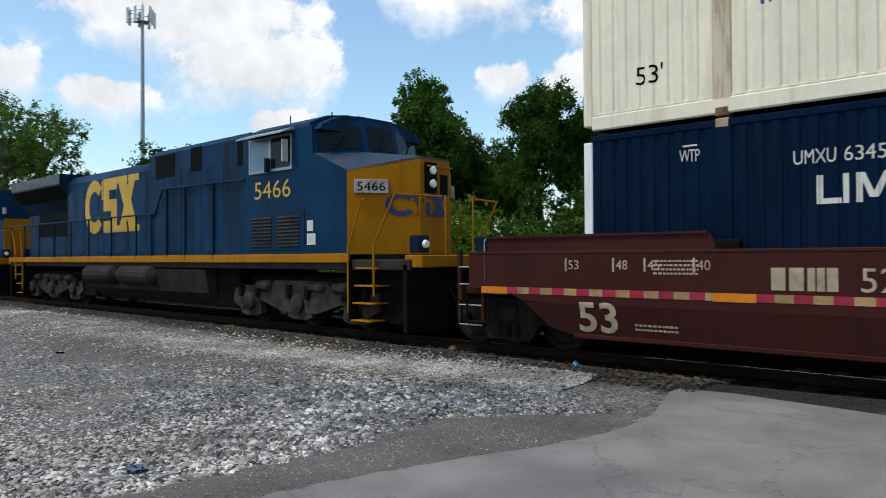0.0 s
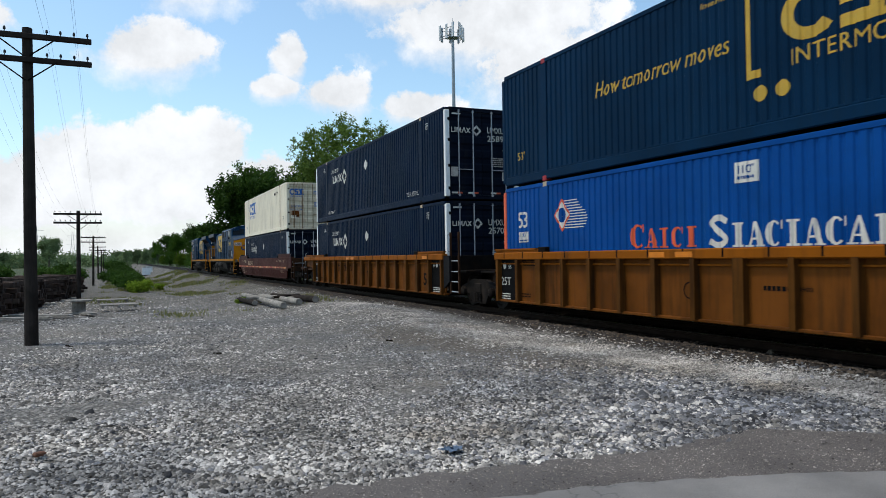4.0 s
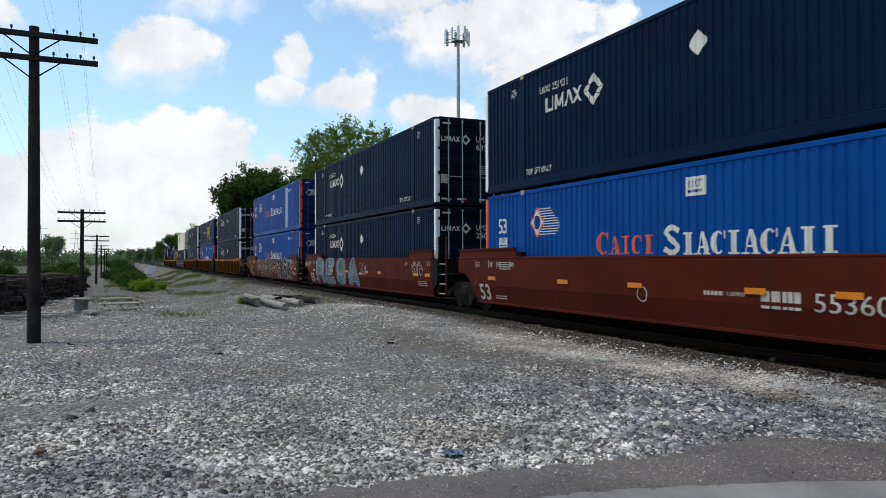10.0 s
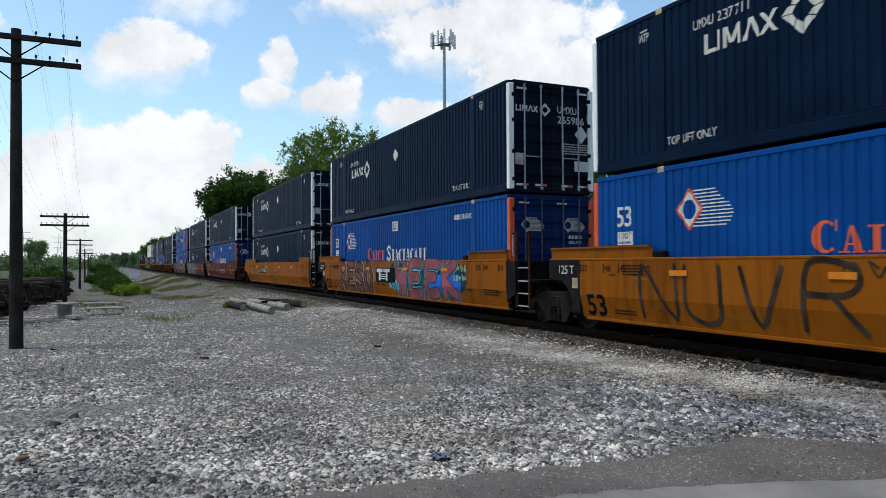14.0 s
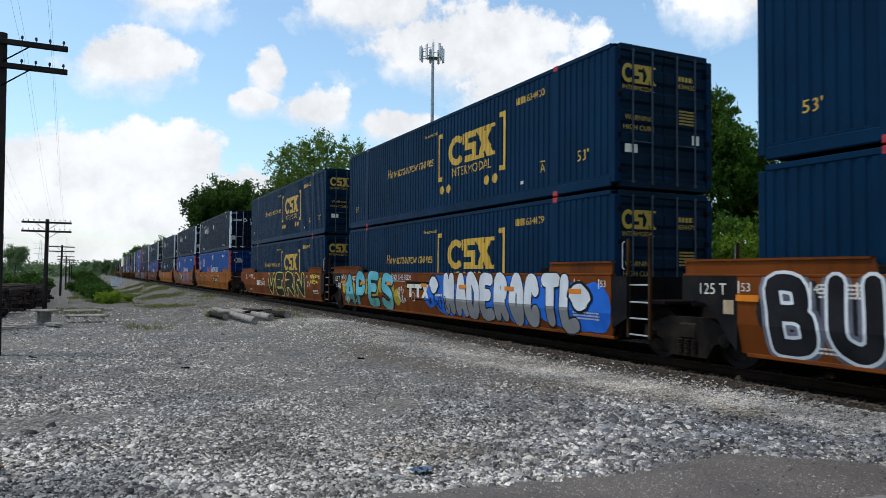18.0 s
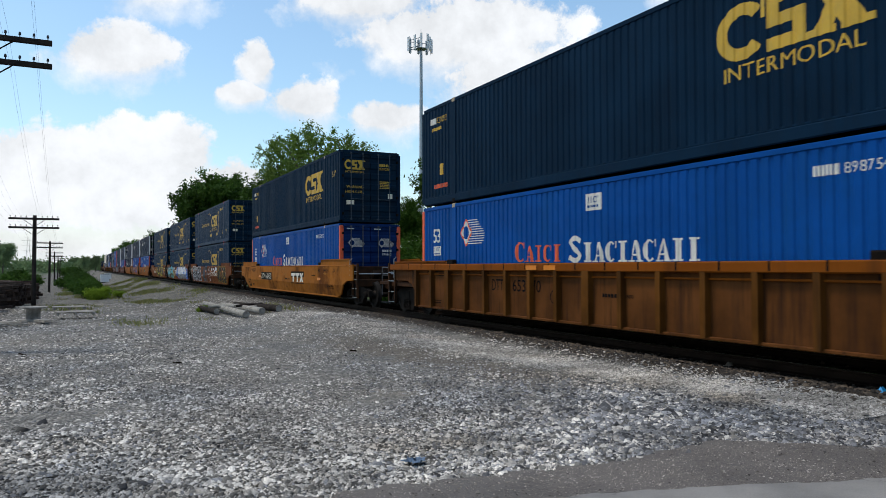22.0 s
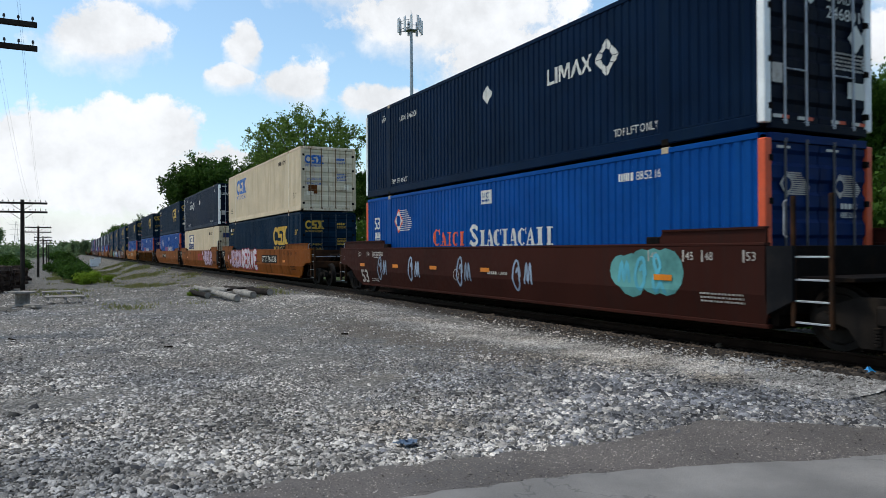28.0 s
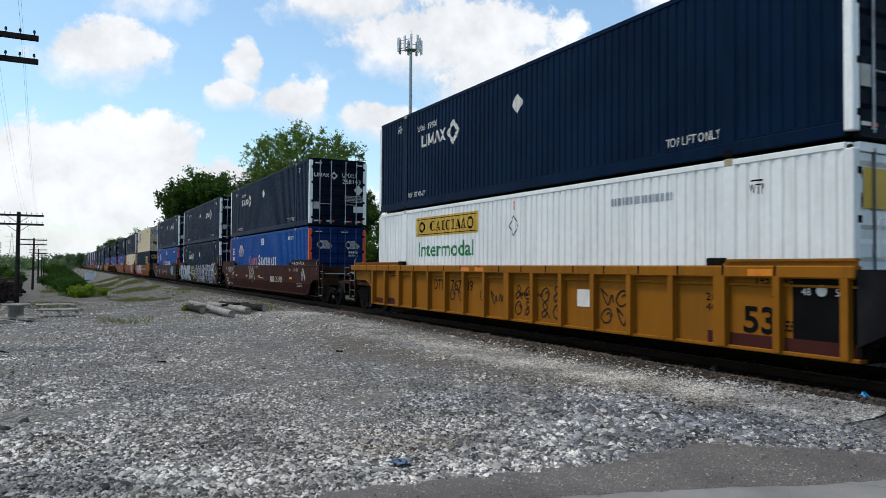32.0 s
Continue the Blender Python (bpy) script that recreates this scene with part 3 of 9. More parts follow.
def paving_material(name, base, crack, speck):
    m = bpy.data.materials.new(name)
    m.use_nodes = True
    N = Nodes(m.node_tree)
    co = N.add("ShaderNodeTexCoord").outputs["Object"]
    broad, fine = N.noise(co, 0.9, 5.0, 0.6), N.noise(co, 70.0, 3.0, 0.6)
    k = N.vec("SCALE", base)
    N.put(k.node.inputs["Scale"], N.math("ADD", N.step(broad, 0.3, 0.7, 0.78, 1.18), N.math("MULTIPLY", N.math("SUBTRACT", fine, 0.5), speck)))
    vo = N.add("ShaderNodeTexVoronoi")
    vo.feature = "DISTANCE_TO_EDGE"
    N.put(vo.inputs["Vector"], N.vec("ADD", co, N.vec("SCALE", N.noise(co, 2.5, 4.0, 0.6, "Color"))))
    vo.inputs["Scale"].default_value = 0.55
    line = N.math("MULTIPLY", N.step(vo.outputs["Distance"], 0.012, 0.004), crack)
    col = N.mix(line, k, (0.03, 0.03, 0.03))
    col = N.mix(N.math("MULTIPLY", N.step(N.noise(co, 0.5, 4.0), 0.52, 0.66), 0.35), col, (0.09, 0.085, 0.08))
    b = N.add("ShaderNodeBsdfPrincipled")
    N.put(b.inputs["Base Color"], col)
    b.inputs["Roughness"].default_value = 0.85
    bn = N.add("ShaderNodeBump")
    bn.inputs["Strength"].default_value, bn.inputs["Distance"].default_value = 0.5, 0.01
    N.put(bn.inputs["Height"], N.math("SUBTRACT", fine, N.math("MULTIPLY", line, 2.0)))
    N.put(b.inputs["Normal"], bn.outputs[0])
    N.put(N.add("ShaderNodeOutputMaterial").inputs[0], b.outputs[0])
    return m


CONCRETE = paving_material("worn_concrete", (0.196, 0.182, 0.166), 0.3, 0.35)
ASPHALT = paving_material("old_asphalt", (0.104, 0.088, 0.077), 0.3, 1.8)
slab("pavement", "worn grey concrete crossing apron with cracked edge", APRON, 0.022, CONCRETE, 5, -14.0, 0.015)
slab("road", "crumbling dark asphalt strip strewn with grit", STRIP, 0.004, ASPHALT, 6, 3.0, 0.04)


def ridge_x(y):
    """The line of a low ridge of pale screenings beside the ballast."""
    return np.interp(y, (4.0, 6.5, 8.3, 10.7, 12.8, 22.0), (8.3, 7.9, 7.6, 7.25, 7.0, 6.9))


def lay_stones():
    rng = np.random.RandomState(11)
    n = 250000
    y = 3.6 / (1 - rng.uniform(0, 1, n) * (1 - 3.6 / 44.0))
    x = -7.0 - 0.12 * y + rng.uniform(0, 1, n) * (16.3 + 0.12 * y)
    keep = (y > edge_y(STRIP, x) - 0.05 + rng.normal(0, 0.12, n) - rng.exponential(0.10, n) * (rng.uniform(0, 1, n) < 0.25)) & ((x < 7.2) | (y > edge_y(APRON, x) + 0.04)) & (x < 8.5 + rng.normal(0, 0.12, n)) & (np.abs(x) < 4 + 0.75 * y)
    x, y = x[keep], y[keep]
    patch = np.sin(x * 0.9 + 1.3 * np.sin(y * 0.5)) * np.sin(y * 0.45 + x * 0.3)
    # trodden, earthy lanes where few stones lie
    lane = np.exp(-((x - ridge_x(y) + 1.5 + 0.5 * np.sin(y * 1.1)) / 0.55) ** 2) * np.clip((y - 7.5) / 2, 0, 1) * np.clip((17 - y) / 4, 0, 1)
    lane = np.maximum(lane, 0.8 * np.exp(-((x - 3.2 + 0.6 * np.sin(y * 0.7)) / 0.7) ** 2 - ((y - 13.5) / 3.0) ** 2))
    keep = rng.uniform(0, 1, len(x)) > 0.62 * lane
    x, y, patch = x[keep], y[keep], patch[keep]
    coarse = np.clip((x - 2.6 + 0.8 * patch) / 3.2, 0, 1) * np.clip((9.5 - y) / 3.5, 0, 1)
    near = np.clip((10.5 - y) / 4.5, 0, 1)
    size = rng.lognormal(-4.45, 0.36, len(x)) * (1 + 0.016 * y) * (1.0 + 0.22 * patch + 0.22 * near + 0.36 * coarse)
    z = bump_height(x, y) - 0.030 + size * 0.15
    # fresher, blue-grey stone lies dumped towards the crossing
    odds = 0.10 + 0.62 * np.clip((x - 1.8 + 1.2 * patch) / 4.5, 0, 1) * np.clip((12.0 - y) / 6, 0, 1)
    fresh = rng.uniform(0, 1, len(x)) < odds
    p = np.stack([x, y, z], 1)
    scatter_stones("gravel", "pale grey and white crushed limestone", p[~fresh], size[~fresh], stone_material("limestone", (0.05, 0.046, 0.041), (0.63, 0.585, 0.525)), 12)
    scatter_stones("gravel", "blue-grey crushed limestone near the crossing", p[fresh], size[fresh], stone_material("blue_limestone", (0.022, 0.022, 0.024), (0.27, 0.265, 0.27)), 15)
    # pale screenings along the ridge and over the heap
    n = 52000
    y = 5.0 / (1 - rng.uniform(0, 1, n) * (1 - 5.0 / 26.0))
    x = ridge_x(y) + rng.normal(0, 0.34, n) - np.clip((y - 12) / 10, 0, 1) * np.abs(rng.normal(0, 1.1, n))
    keep = x < 8.5
    x, y = x[keep], y[keep]
    size = rng.lognormal(-4.75, 0.35, len(x)) * (1 + 0.02 * y)
    scatter_stones("screenings", "ridge of fine pale stone screenings", np.stack([x, y, bump_height(x, y) - 0.012 + size * 0.2], 1), size, stone_material("pale_screenings", (0.12, 0.108, 0.094), (0.56, 0.515, 0.455)), 16)
    # ballast stones: oily brown, darkened further to stand for shade under the train
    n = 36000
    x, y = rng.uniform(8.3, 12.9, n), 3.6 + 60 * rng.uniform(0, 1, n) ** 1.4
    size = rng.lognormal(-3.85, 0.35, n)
    scatter_stones("ballast", "dark oily track ballast with the train's shade in its colour", np.stack([x, y, bump_height(x, y) - 0.02 + size * 0.2], 1), size, stone_material("ballast_stone", (0.016, 0.012, 0.009), (0.105, 0.078, 0.054)), 13)
    n = 60000
    x, y = rng.uniform(-3, 8, n), rng.uniform(3.2, 5.6, n)
    keep = (y < edge_y(STRIP, x)) & (y > edge_y(APRON, x) - 0.05 - rng.exponential(0.1, n))
    x, y = x[keep], y[keep]
    size = rng.lognormal(-5.75, 0.5, len(x))
    scatter_stones("grit", "loose grit on the asphalt", np.stack([x, y, np.full(len(x), 0.006) + size * 0.3], 1), size, stone_material("grit_stone", (0.04, 0.034, 0.029), (0.40, 0.355, 0.31)), 14)


lay_stones()


# ---------------------------------------------------------------- the railway line
def railway_track():
    root = thing("railway_track", "single railway track on dark wooden ties", "railway track", kind="structure")
    for sx in (-1, 1):
        x = TRACK_X + sx * 0.755
        prof = [(-0.07, 0.0), (0.07, 0.0), (0.07, 0.012), (0.012, 0.035), (0.012, 0.125), (0.036, 0.135), (0.036, 0.166), (-0.036, 0.166), (-0.036, 0.135), (-0.012, 0.125), (-0.012, 0.035), (-0.07, 0.012)]
        part("rail", Geo().prism([(x + a, b) for a, b in prof], "y", -600, 900), RAIL_STEEL, root, "rusty steel rail")
        part("rail_head", Geo().box(x - 0.028, x + 0.028, -600, 900, 0.166, RAIL), RAIL_SHINE, root, "polished running surface")
    rng = random.Random(4)
    g = Geo().box(-1.3, 1.3, -0.115, 0.115, -0.16, 0.0, 0.012)
    me = g.mesh("tie", TIE_WOOD)
    for i in range(300):
        part("tie", me, None, root, at=pose(TRACK_X + rng.gauss(0, 0.03), -12 + i * 0.5, -0.004 + rng.gauss(0, 0.004), 0, 0, rng.gauss(0, 0.6)))
    far = Geo()
    for i in range(340):
        y = -12 + (300 + i) * 0.5
        far.box(TRACK_X - 1.3, TRACK_X + 1.3, y - 0.115, y + 0.115, -0.16, 0.0)
    tagged(part("far_ties", far, TIE_WOOD, root), kind="stuff")


railway_track()


# ---------------------------------------------------------------- telegraph poles, tower
def telegraph_pole():
    root = thing("telegraph_pole", "old dark wooden telegraph pole with two crossarms", "utility pole", "pole line beside the track")
    part("shaft", Geo().tube((0, 0, -0.6), (0.02, 0, 6.44), 0.135, 0.095, 12), POLE_WOOD, root, smooth=False)
    for z in (6.25, 5.77):
        arm = part("crossarm", Geo().box(-1.2, 1.2, -0.16, -0.07, z - 0.055, z + 0.055, 0.012), POLE_WOOD, root)
        for k in range(10):
            x = -1.12 + k * 0.249
            if abs(x) < 0.15:
                continue
            part("insulator", Geo().lathe([(0, 0.010), (0.05, 0.010), (0.052, 0.026), (0.08, 0.024), (0.10, 0.022), (0.115, 0.012)], (x, -0.115, z + 0.05), (0, 0, 1), 8), INSULATOR, arm)
        for s in (-1, 1):
            part("brace", Geo().bar([(s * 0.55, -0.17, z - 0.03), (s * 0.02, -0.11, z - 0.42)], 0.014), IRON, root)
    return root


POLES = ((-1.68, 16.9, 0.0), (-2.16, 44.9, -1.95), (-2.75, 86.0, -2.02), (-3.3, 127.0, -2.3), (-3.8, 168.0, -2.3), (-4.3, 210.0, -2.3), (-0.4, -28.0, 0.0))
_pole = telegraph_pole()
_pole.matrix_basis = pose(*POLES[0], 0, -0.4, 2)
for k, p in enumerate(POLES[1:]):
    copy_thing(_pole, pose(*p, 0, 0.6 * math.sin(k * 2.2), 2 + 2 * math.sin(k * 1.7)))


def wires():
    root = thing("telegraph_wires", "thin sagging telegraph wires between the poles", "wire")
    line = [POLES[-1]] + list(POLES[:-1])
    for (ax, ay, az_), (bx, by, bz) in zip(line, line[1:]):
        for z in (6.25, 5.77):
            for off in (-1.12, -0.62, 0.38, 0.88):
                pts = []
                for i in range(9):
                    t = i / 8
                    p = (ax + (bx - ax) * t + off, ay + (by - ay) * t - 0.115, az_ + (bz - az_) * t + z + 0.17 - 4 * 0.55 * t * (1 - t))
                    pts += [(p[0] - 0.0016, p[1], p[2] - 0.001), (p[0] + 0.0016, p[1], p[2] - 0.001), (p[0], p[1], p[2] + 0.0018)]
                strand = [(i * 3 + k, i * 3 + (k + 1) % 3, i * 3 + 3 + (k + 1) % 3, i * 3 + 3 + k) for i in range(8) for k in range(3)]
                part("wire", Geo().add(pts, strand), IRON, root)


wires()


def cell_tower():
    root = thing("cell_tower", "tall grey steel monopole with white panel antennas", "cell tower", at=pose(40.3, 86.4, -0.5))
    part("mast", Geo().tube((0, 0, 0), (0, 0, 32.3), 0.34, 0.18, 16), GALV, root)
    part("platform", Geo().lathe([(0, 0.2), (0.03, 0.75), (0.10, 0.75), (0.12, 0.2)], (0, 0, 30.9), (0, 0, 1), 12), GALV, root)
    for k in range(3):
        a = radians(-38 + 120 * k)
        c, s = math.cos(a), math.sin(a)
        ex, ey = c * 1.05, s * 1.05
        part("antenna_mount", Geo().bar([(0, 0, 31.1), (ex, ey, 31.1)], 0.06).bar([(ex - s * 1.2, ey + c * 1.2, 31.1), (ex + s * 1.2, ey - c * 1.2, 31.1)], 0.05).bar([(ex - s * 1.2, ey + c * 1.2, 32.1), (ex + s * 1.2, ey - c * 1.2, 32.1)], 0.04), GALV, root)
        for j in (-1.15, 0.0, 1.15):
            px, py = ex - s * j + c * 0.16, ey + c * j + s * 0.16
            g = Geo().box(-0.09, 0.09, -0.16, 0.16, -0.95, 0.95, 0.03)
            part("panel_antenna", g, ANTENNA, root, at=pose(px, py, 31.6, 0, 0, math.degrees(a)))
            part("antenna_pipe", Geo().tube((px - c * 0.16, py - s * 0.16, 30.5), (px - c * 0.16, py - s * 0.16, 32.7), 0.04, n=6), GALV, root)
    part("lightning_rod", Geo().tube((0, 0, 32.3), (0, 0, 33.6), 0.03, n=5), GALV, root)


cell_tower()


# ---------------------------------------------------------------- trees and bushes
def crown_mesh(name, mat, seed, lumps, clumps, leaves, leaf, squash=0.85, core=7.0):
    """Leaves in clumps spread over a few lumps (x, y, z, radius): gaps and an uneven outline remain."""
    rng = np.random.RandomState(seed)
    L = np.array(lumps, float)
    w = L[:, 3] ** 2
    pick = rng.choice(len(L), clumps, p=w / w.sum())
    d = rng.normal(size=(clumps, 3))
    d /= np.linalg.norm(d, axis=1)[:, None]
    r = L[pick, 3] * rng.uniform(0.35, 1.08, clumps) ** 0.6
    c = L[pick, :3] + d * r[:, None] * (1, 1, squash)
    cr = rng.uniform(0.4, 1.0, clumps) * leaf * 4.0
    q = rng.normal(size=(clumps, leaves, 3))
    p = (c[:, None] + q * cr[:, None, None] * 0.55).reshape(-1, 3)
    n = len(p)
    nn = rng.normal(size=(n, 3)) + (0, 0, 0.6)
    nn /= np.linalg.norm(nn, axis=1)[:, None]
    t = np.cross(nn, rng.normal(size=(n, 3)))
    t /= np.linalg.norm(t, axis=1)[:, None]
    b = np.cross(nn, t)
    s = leaf * rng.uniform(0.65, 1.35, n)[:, None]
    v = np.stack([p - t * s, p + t * s * 0.7 + b * s * 0.62, p + t * s * 0.7 - b * s * 0.62 + nn * s * 0.25], 1).reshape(-1, 3)
    # a dark, leafy heart that closes the inside of each lump
    m = int(clumps * core)
    pick = rng.choice(len(L), m, p=w / w.sum())
    p2 = L[pick, :3] + rng.normal(size=(m, 3)) * L[pick, 3][:, None] * 0.30 * (1, 1, squash)
    s2 = leaf * 1.35 * rng.uniform(0.6, 1.2, m)[:, None, None]
    q2 = rng.normal(size=(m, 3, 3)) * 0.35 + np.array([(1.2, 0, 0), (-0.6, 1.05, 0), (-0.6, -1.05, 0)])[None] @ np.linalg.qr(rng.normal(size=(m, 3, 3)))[0]
    v = np.concatenate([v, (p2[:, None] + q2 * s2).reshape(-1, 3)])
    f = np.arange((n + m) * 3).reshape(n + m, 3)
    return numpy_mesh(name, v, f, mat)


def tree(label, seed, height, spread, mat, clumps=240, leaves=34, leaf=0.16, low=0.25, group="", core=7.0):
    rng = random.Random(seed)
    root = thing("tree", label, "tree", group)
    lumps, tips = [], []
    for k in range(9):
        a = k * 2.4 + rng.uniform(-0.4, 0.4)
        h = height * rng.uniform(low + 0.12, 0.86)
        rr = spread * rng.uniform(0.25, 0.62) * (1.15 - 0.5 * h / height)
        lumps.append((math.cos(a) * rr, math.sin(a) * rr, h, spread * rng.uniform(0.26, 0.44)))
    lumps.append((0, 0, height * 0.82, spread * 0.36))
    lumps.append((rng.uniform(-0.3, 0.3), 0, height * 0.60, spread * 0.5))
    g = Geo()
    r = 0.018 * height + 0.05
    knots = [(0, 0, -0.4), (rng.gauss(0, 0.15), rng.gauss(0, 0.15), height * 0.3), (rng.gauss(0, 0.3), rng.gauss(0, 0.3), height * 0.62), (rng.gauss(0, 0.3), rng.gauss(0, 0.3), height * 0.88)]
    for i in range(3):
        g.tube(knots[i], knots[i + 1], r * (1 - 0.3 * i), r * (0.7 - 0.3 * i) + 0.01, 9)
    part("trunk", g, BARK, root)
    for x, y, z, lr in lumps[:8]:
        t = min(max(z / height - 0.22, 0.2), 0.62) / 0.62
        b = Vector(knots[1]).lerp(Vector(knots[2]), t)
        m = b.lerp(Vector((x, y, z)), 0.55) + Vector((0, 0, 0.25))
        part("limb", Geo().tube(b, m, r * 0.38, r * 0.22, 6).tube(m, (x, y, z + lr * 0.4), r * 0.22, 0.015, 6), BARK, root)
    part("crown", crown_mesh("crown", mat, seed, lumps, clumps, leaves, leaf, core=core), mat, root)
    return root


def bush(label, seed, height, spread, mat, clumps=110, leaves=30, leaf=0.10):
    rng = random.Random(seed)
    root = thing("bush", label, "bush")
    lumps = []
    for k in range(7):
        a = k * 2.4
        lumps.append((math.cos(a) * spread * rng.uniform(0.1, 0.55), math.sin(a) * spread * rng.uniform(0.1, 0.55), height * rng.uniform(0.25, 0.72), spread * rng.uniform(0.25, 0.42)))
    g = Geo()
    for x, y, z, _ in lumps:
        g.tube((x * 0.15, y * 0.15, -0.2), (x, y, z), 0.03, 0.008, 5)
    part("stems", g, BARK, root)
    part("foliage", crown_mesh("foliage", mat, seed, lumps, clumps, leaves, leaf, 0.9), mat, root)
    return root


def turned(p, s=1.0, rz=0.0, sz=None):
    return pose(p[0], p[1], p[2], 0, 0, rz) @ Matrix.Diagonal((s, s, sz or s, 1))


def by_az(a, dist, z=-0.5):
    return (dist * math.sin(radians(a)), dist * math.cos(radians(a)), z)


def plant():
    # trees over the line: (azimuth, distance, height factor)
    pale = tree("tall airy tree with pale green leaves", 21, 15.5, 5.6, LEAF_PALE, 420, 40, 0.105, core=1.2)
    pale.matrix_basis = turned(by_az(16.6, 72), 1.12, 40)
    dark = tree("broad dark green tree behind the line", 22, 14.0, 5.4, LEAF_DARK, 330, 34, 0.18)
    dark.matrix_basis = turned(by_az(7.9, 108), 1.10, 0)
    mid = tree("leafy green tree behind the line", 23, 11.5, 4.8, LEAF, 620, 52, 0.085, core=11.0)
    mid.matrix_basis = turned(by_az(46.0, 37), 0.86, 10, 1.07)
    thin = tree("slender dark green tree with a pointed top", 24, 12.0, 3.6, LEAF, 520, 50, 0.080, 0.2, core=10.0)
    thin.matrix_basis = turned(by_az(55.2, 38), 0.80, 80, 1.0)
    for src, a, d, s, rz in ((dark, 10.4, 104, 1.05, 120), (mid, 12.4, 98, 1.12, 210), (mid, 9.2, 130, 1.15, 200), (pale, 14.6, 78, 1.0, 100), (pale, 18.6, 78, 1.02, 170), (mid, 20.8, 80, 0.95, 10), (dark, 13.8, 90, 1.0, 300),
                             (mid, 4.3, 250, 0.95, 0), (dark, 3.3, 280, 0.80, 60), (mid, 2.5, 330, 0.9, 130), (dark, 5.3, 220, 0.85, 160), (mid, 6.1, 190, 1.0, 220), (mid, 3.8, 230, 0.9, 90),
                             (mid, 43.2, 40, 0.52, 150), (mid, 49.8, 40, 0.74, 200), (mid, 52.4, 39, 0.74, 260), (thin, 58.2, 39, 0.88, 20), (mid, 62.0, 40, 0.98, 70), (mid, 66.0, 38, 0.9, 300),
                             (mid, 24.0, 74, 0.80, 30), (dark, 27.5, 68, 0.82, 120), (dark, 30.0, 64, 0.80, 40), (mid, 32.0, 60, 0.82, 210), (dark, 35.0, 54, 0.70, 330), (mid, 38.5, 48, 0.66, 90), (dark, 41.0, 44, 0.66, 180)):
        copy_thing(src, turned(by_az(a, d), s, rz))
    shrub = bush("dense light green bush beside the track", 31, 4.2, 3.6, LEAF_LIGHT, 300, 46, 0.062)
    shrub.matrix_basis = turned((24.0, 23.0, -0.5), 1.0, 0)
    shrub_b = bush("dense green bush beside the track", 32, 3.6, 3.4, LEAF, 300, 46, 0.064)
    shrub_b.matrix_basis = turned((26.5, 26.0, -0.5), 1.0, 60)
    rng = random.Random(8)
    for k in range(18):
        y = 12 + k * 2.3
        x = 21.0 + rng.uniform(-2.0, 2.5) + 0.03 * y
        copy_thing(shrub if k % 2 and y < 28 else shrub_b, turned((x, y, -0.5), rng.uniform(0.95, 1.35), rng.uniform(0, 360)))
    for k in range(9):
        y = 58 + k * 7
        copy_thing(shrub_b, turned((22 + rng.uniform(-1, 2), y, -0.5), rng.uniform(1.0, 1.6), rng.uniform(0, 360)))
    for k in range(7):
        y = 128 + k * 30
        copy_thing(shrub_b if k % 3 else shrub, turned((16.5 + rng.uniform(-1, 2), y, -0.5), rng.uniform(1.2, 1.8), rng.uniform(0, 360)))
    # weeds added along the far bank to keep the view beneath the cars dark
    low = bush("low dark weeds added on the far bank", 35, 0.75, 1.3, LEAF_DARK, 60, 22, 0.07)
    low.matrix_basis = turned((15.6, 9.0, -0.5), 1.0, 0)
    for k in range(22):
        copy_thing(low, turned((15.0 + rng.uniform(0, 1.8), 4.0 + k * 1.7, -0.5), rng.uniform(0.8, 1.4), rng.uniform(0, 360)))
    weed = bush("low green weeds and brush on the yard's edge", 33, 1.7, 1.4, LEAF_DARK, 90, 22, 0.09)
    weed.matrix_basis = turned((0.35, 56.5, -0.55), 0.8, 0)
    for x, y, s in ((0.5, 60, 0.9), (0.9, 66, 1.0), (-0.3, 70, 0.9), (0.9, 78, 1.1), (-0.6, 86, 1.2), (0.6, 95, 1.4), (-1.6, 104, 1.4), (-5.5, 112, 1.8), (-8.0, 100, 1.7),
                    (-11, 120, 2.0), (-14, 110, 1.8), (-17, 128, 2.2), (-22, 125, 2.2), (-10, 150, 2.4), (-27, 150, 2.4), (-1.0, 140, 2.0), (0.5, 170, 2.0), (-1.0, 210, 2.6), (-3, 260, 3.0)):
        copy_thing(weed, turned((x, y, -0.5 - min(1.0, max(0, (y - 50) / 90))), s, x * 40, s * (1.05 if y < 100 else 0.9)))
    bright = bush("bright yellow-green weeds on the yard's edge", 34, 0.8, 1.2, LEAF_YELLOW, 110, 24, 0.055)
    bright.matrix_basis = turned((1.15, 53.0, -0.5), 0.95, 0)
    for x, y, s in ((1.5, 55.5, 0.7), (0.75, 54.0, 0.6), (5.4, 30.5, 0.30), (4.9, 32.5, 0.32), (4.5, 31.5, 0.26), (2.6, 57, 0.5)):
        copy_thing(bright, turned((x, y, -0.25 if y < 40 else -0.45), s, x * 70))
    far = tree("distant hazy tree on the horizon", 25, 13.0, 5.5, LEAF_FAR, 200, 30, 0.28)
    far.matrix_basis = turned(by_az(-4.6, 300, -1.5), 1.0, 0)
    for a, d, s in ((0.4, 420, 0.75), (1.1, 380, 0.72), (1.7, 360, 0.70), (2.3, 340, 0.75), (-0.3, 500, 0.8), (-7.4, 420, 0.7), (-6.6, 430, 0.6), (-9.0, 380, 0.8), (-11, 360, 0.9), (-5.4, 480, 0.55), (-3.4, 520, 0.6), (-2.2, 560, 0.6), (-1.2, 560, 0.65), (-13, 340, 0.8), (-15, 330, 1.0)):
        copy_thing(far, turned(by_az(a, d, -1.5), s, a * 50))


plant()


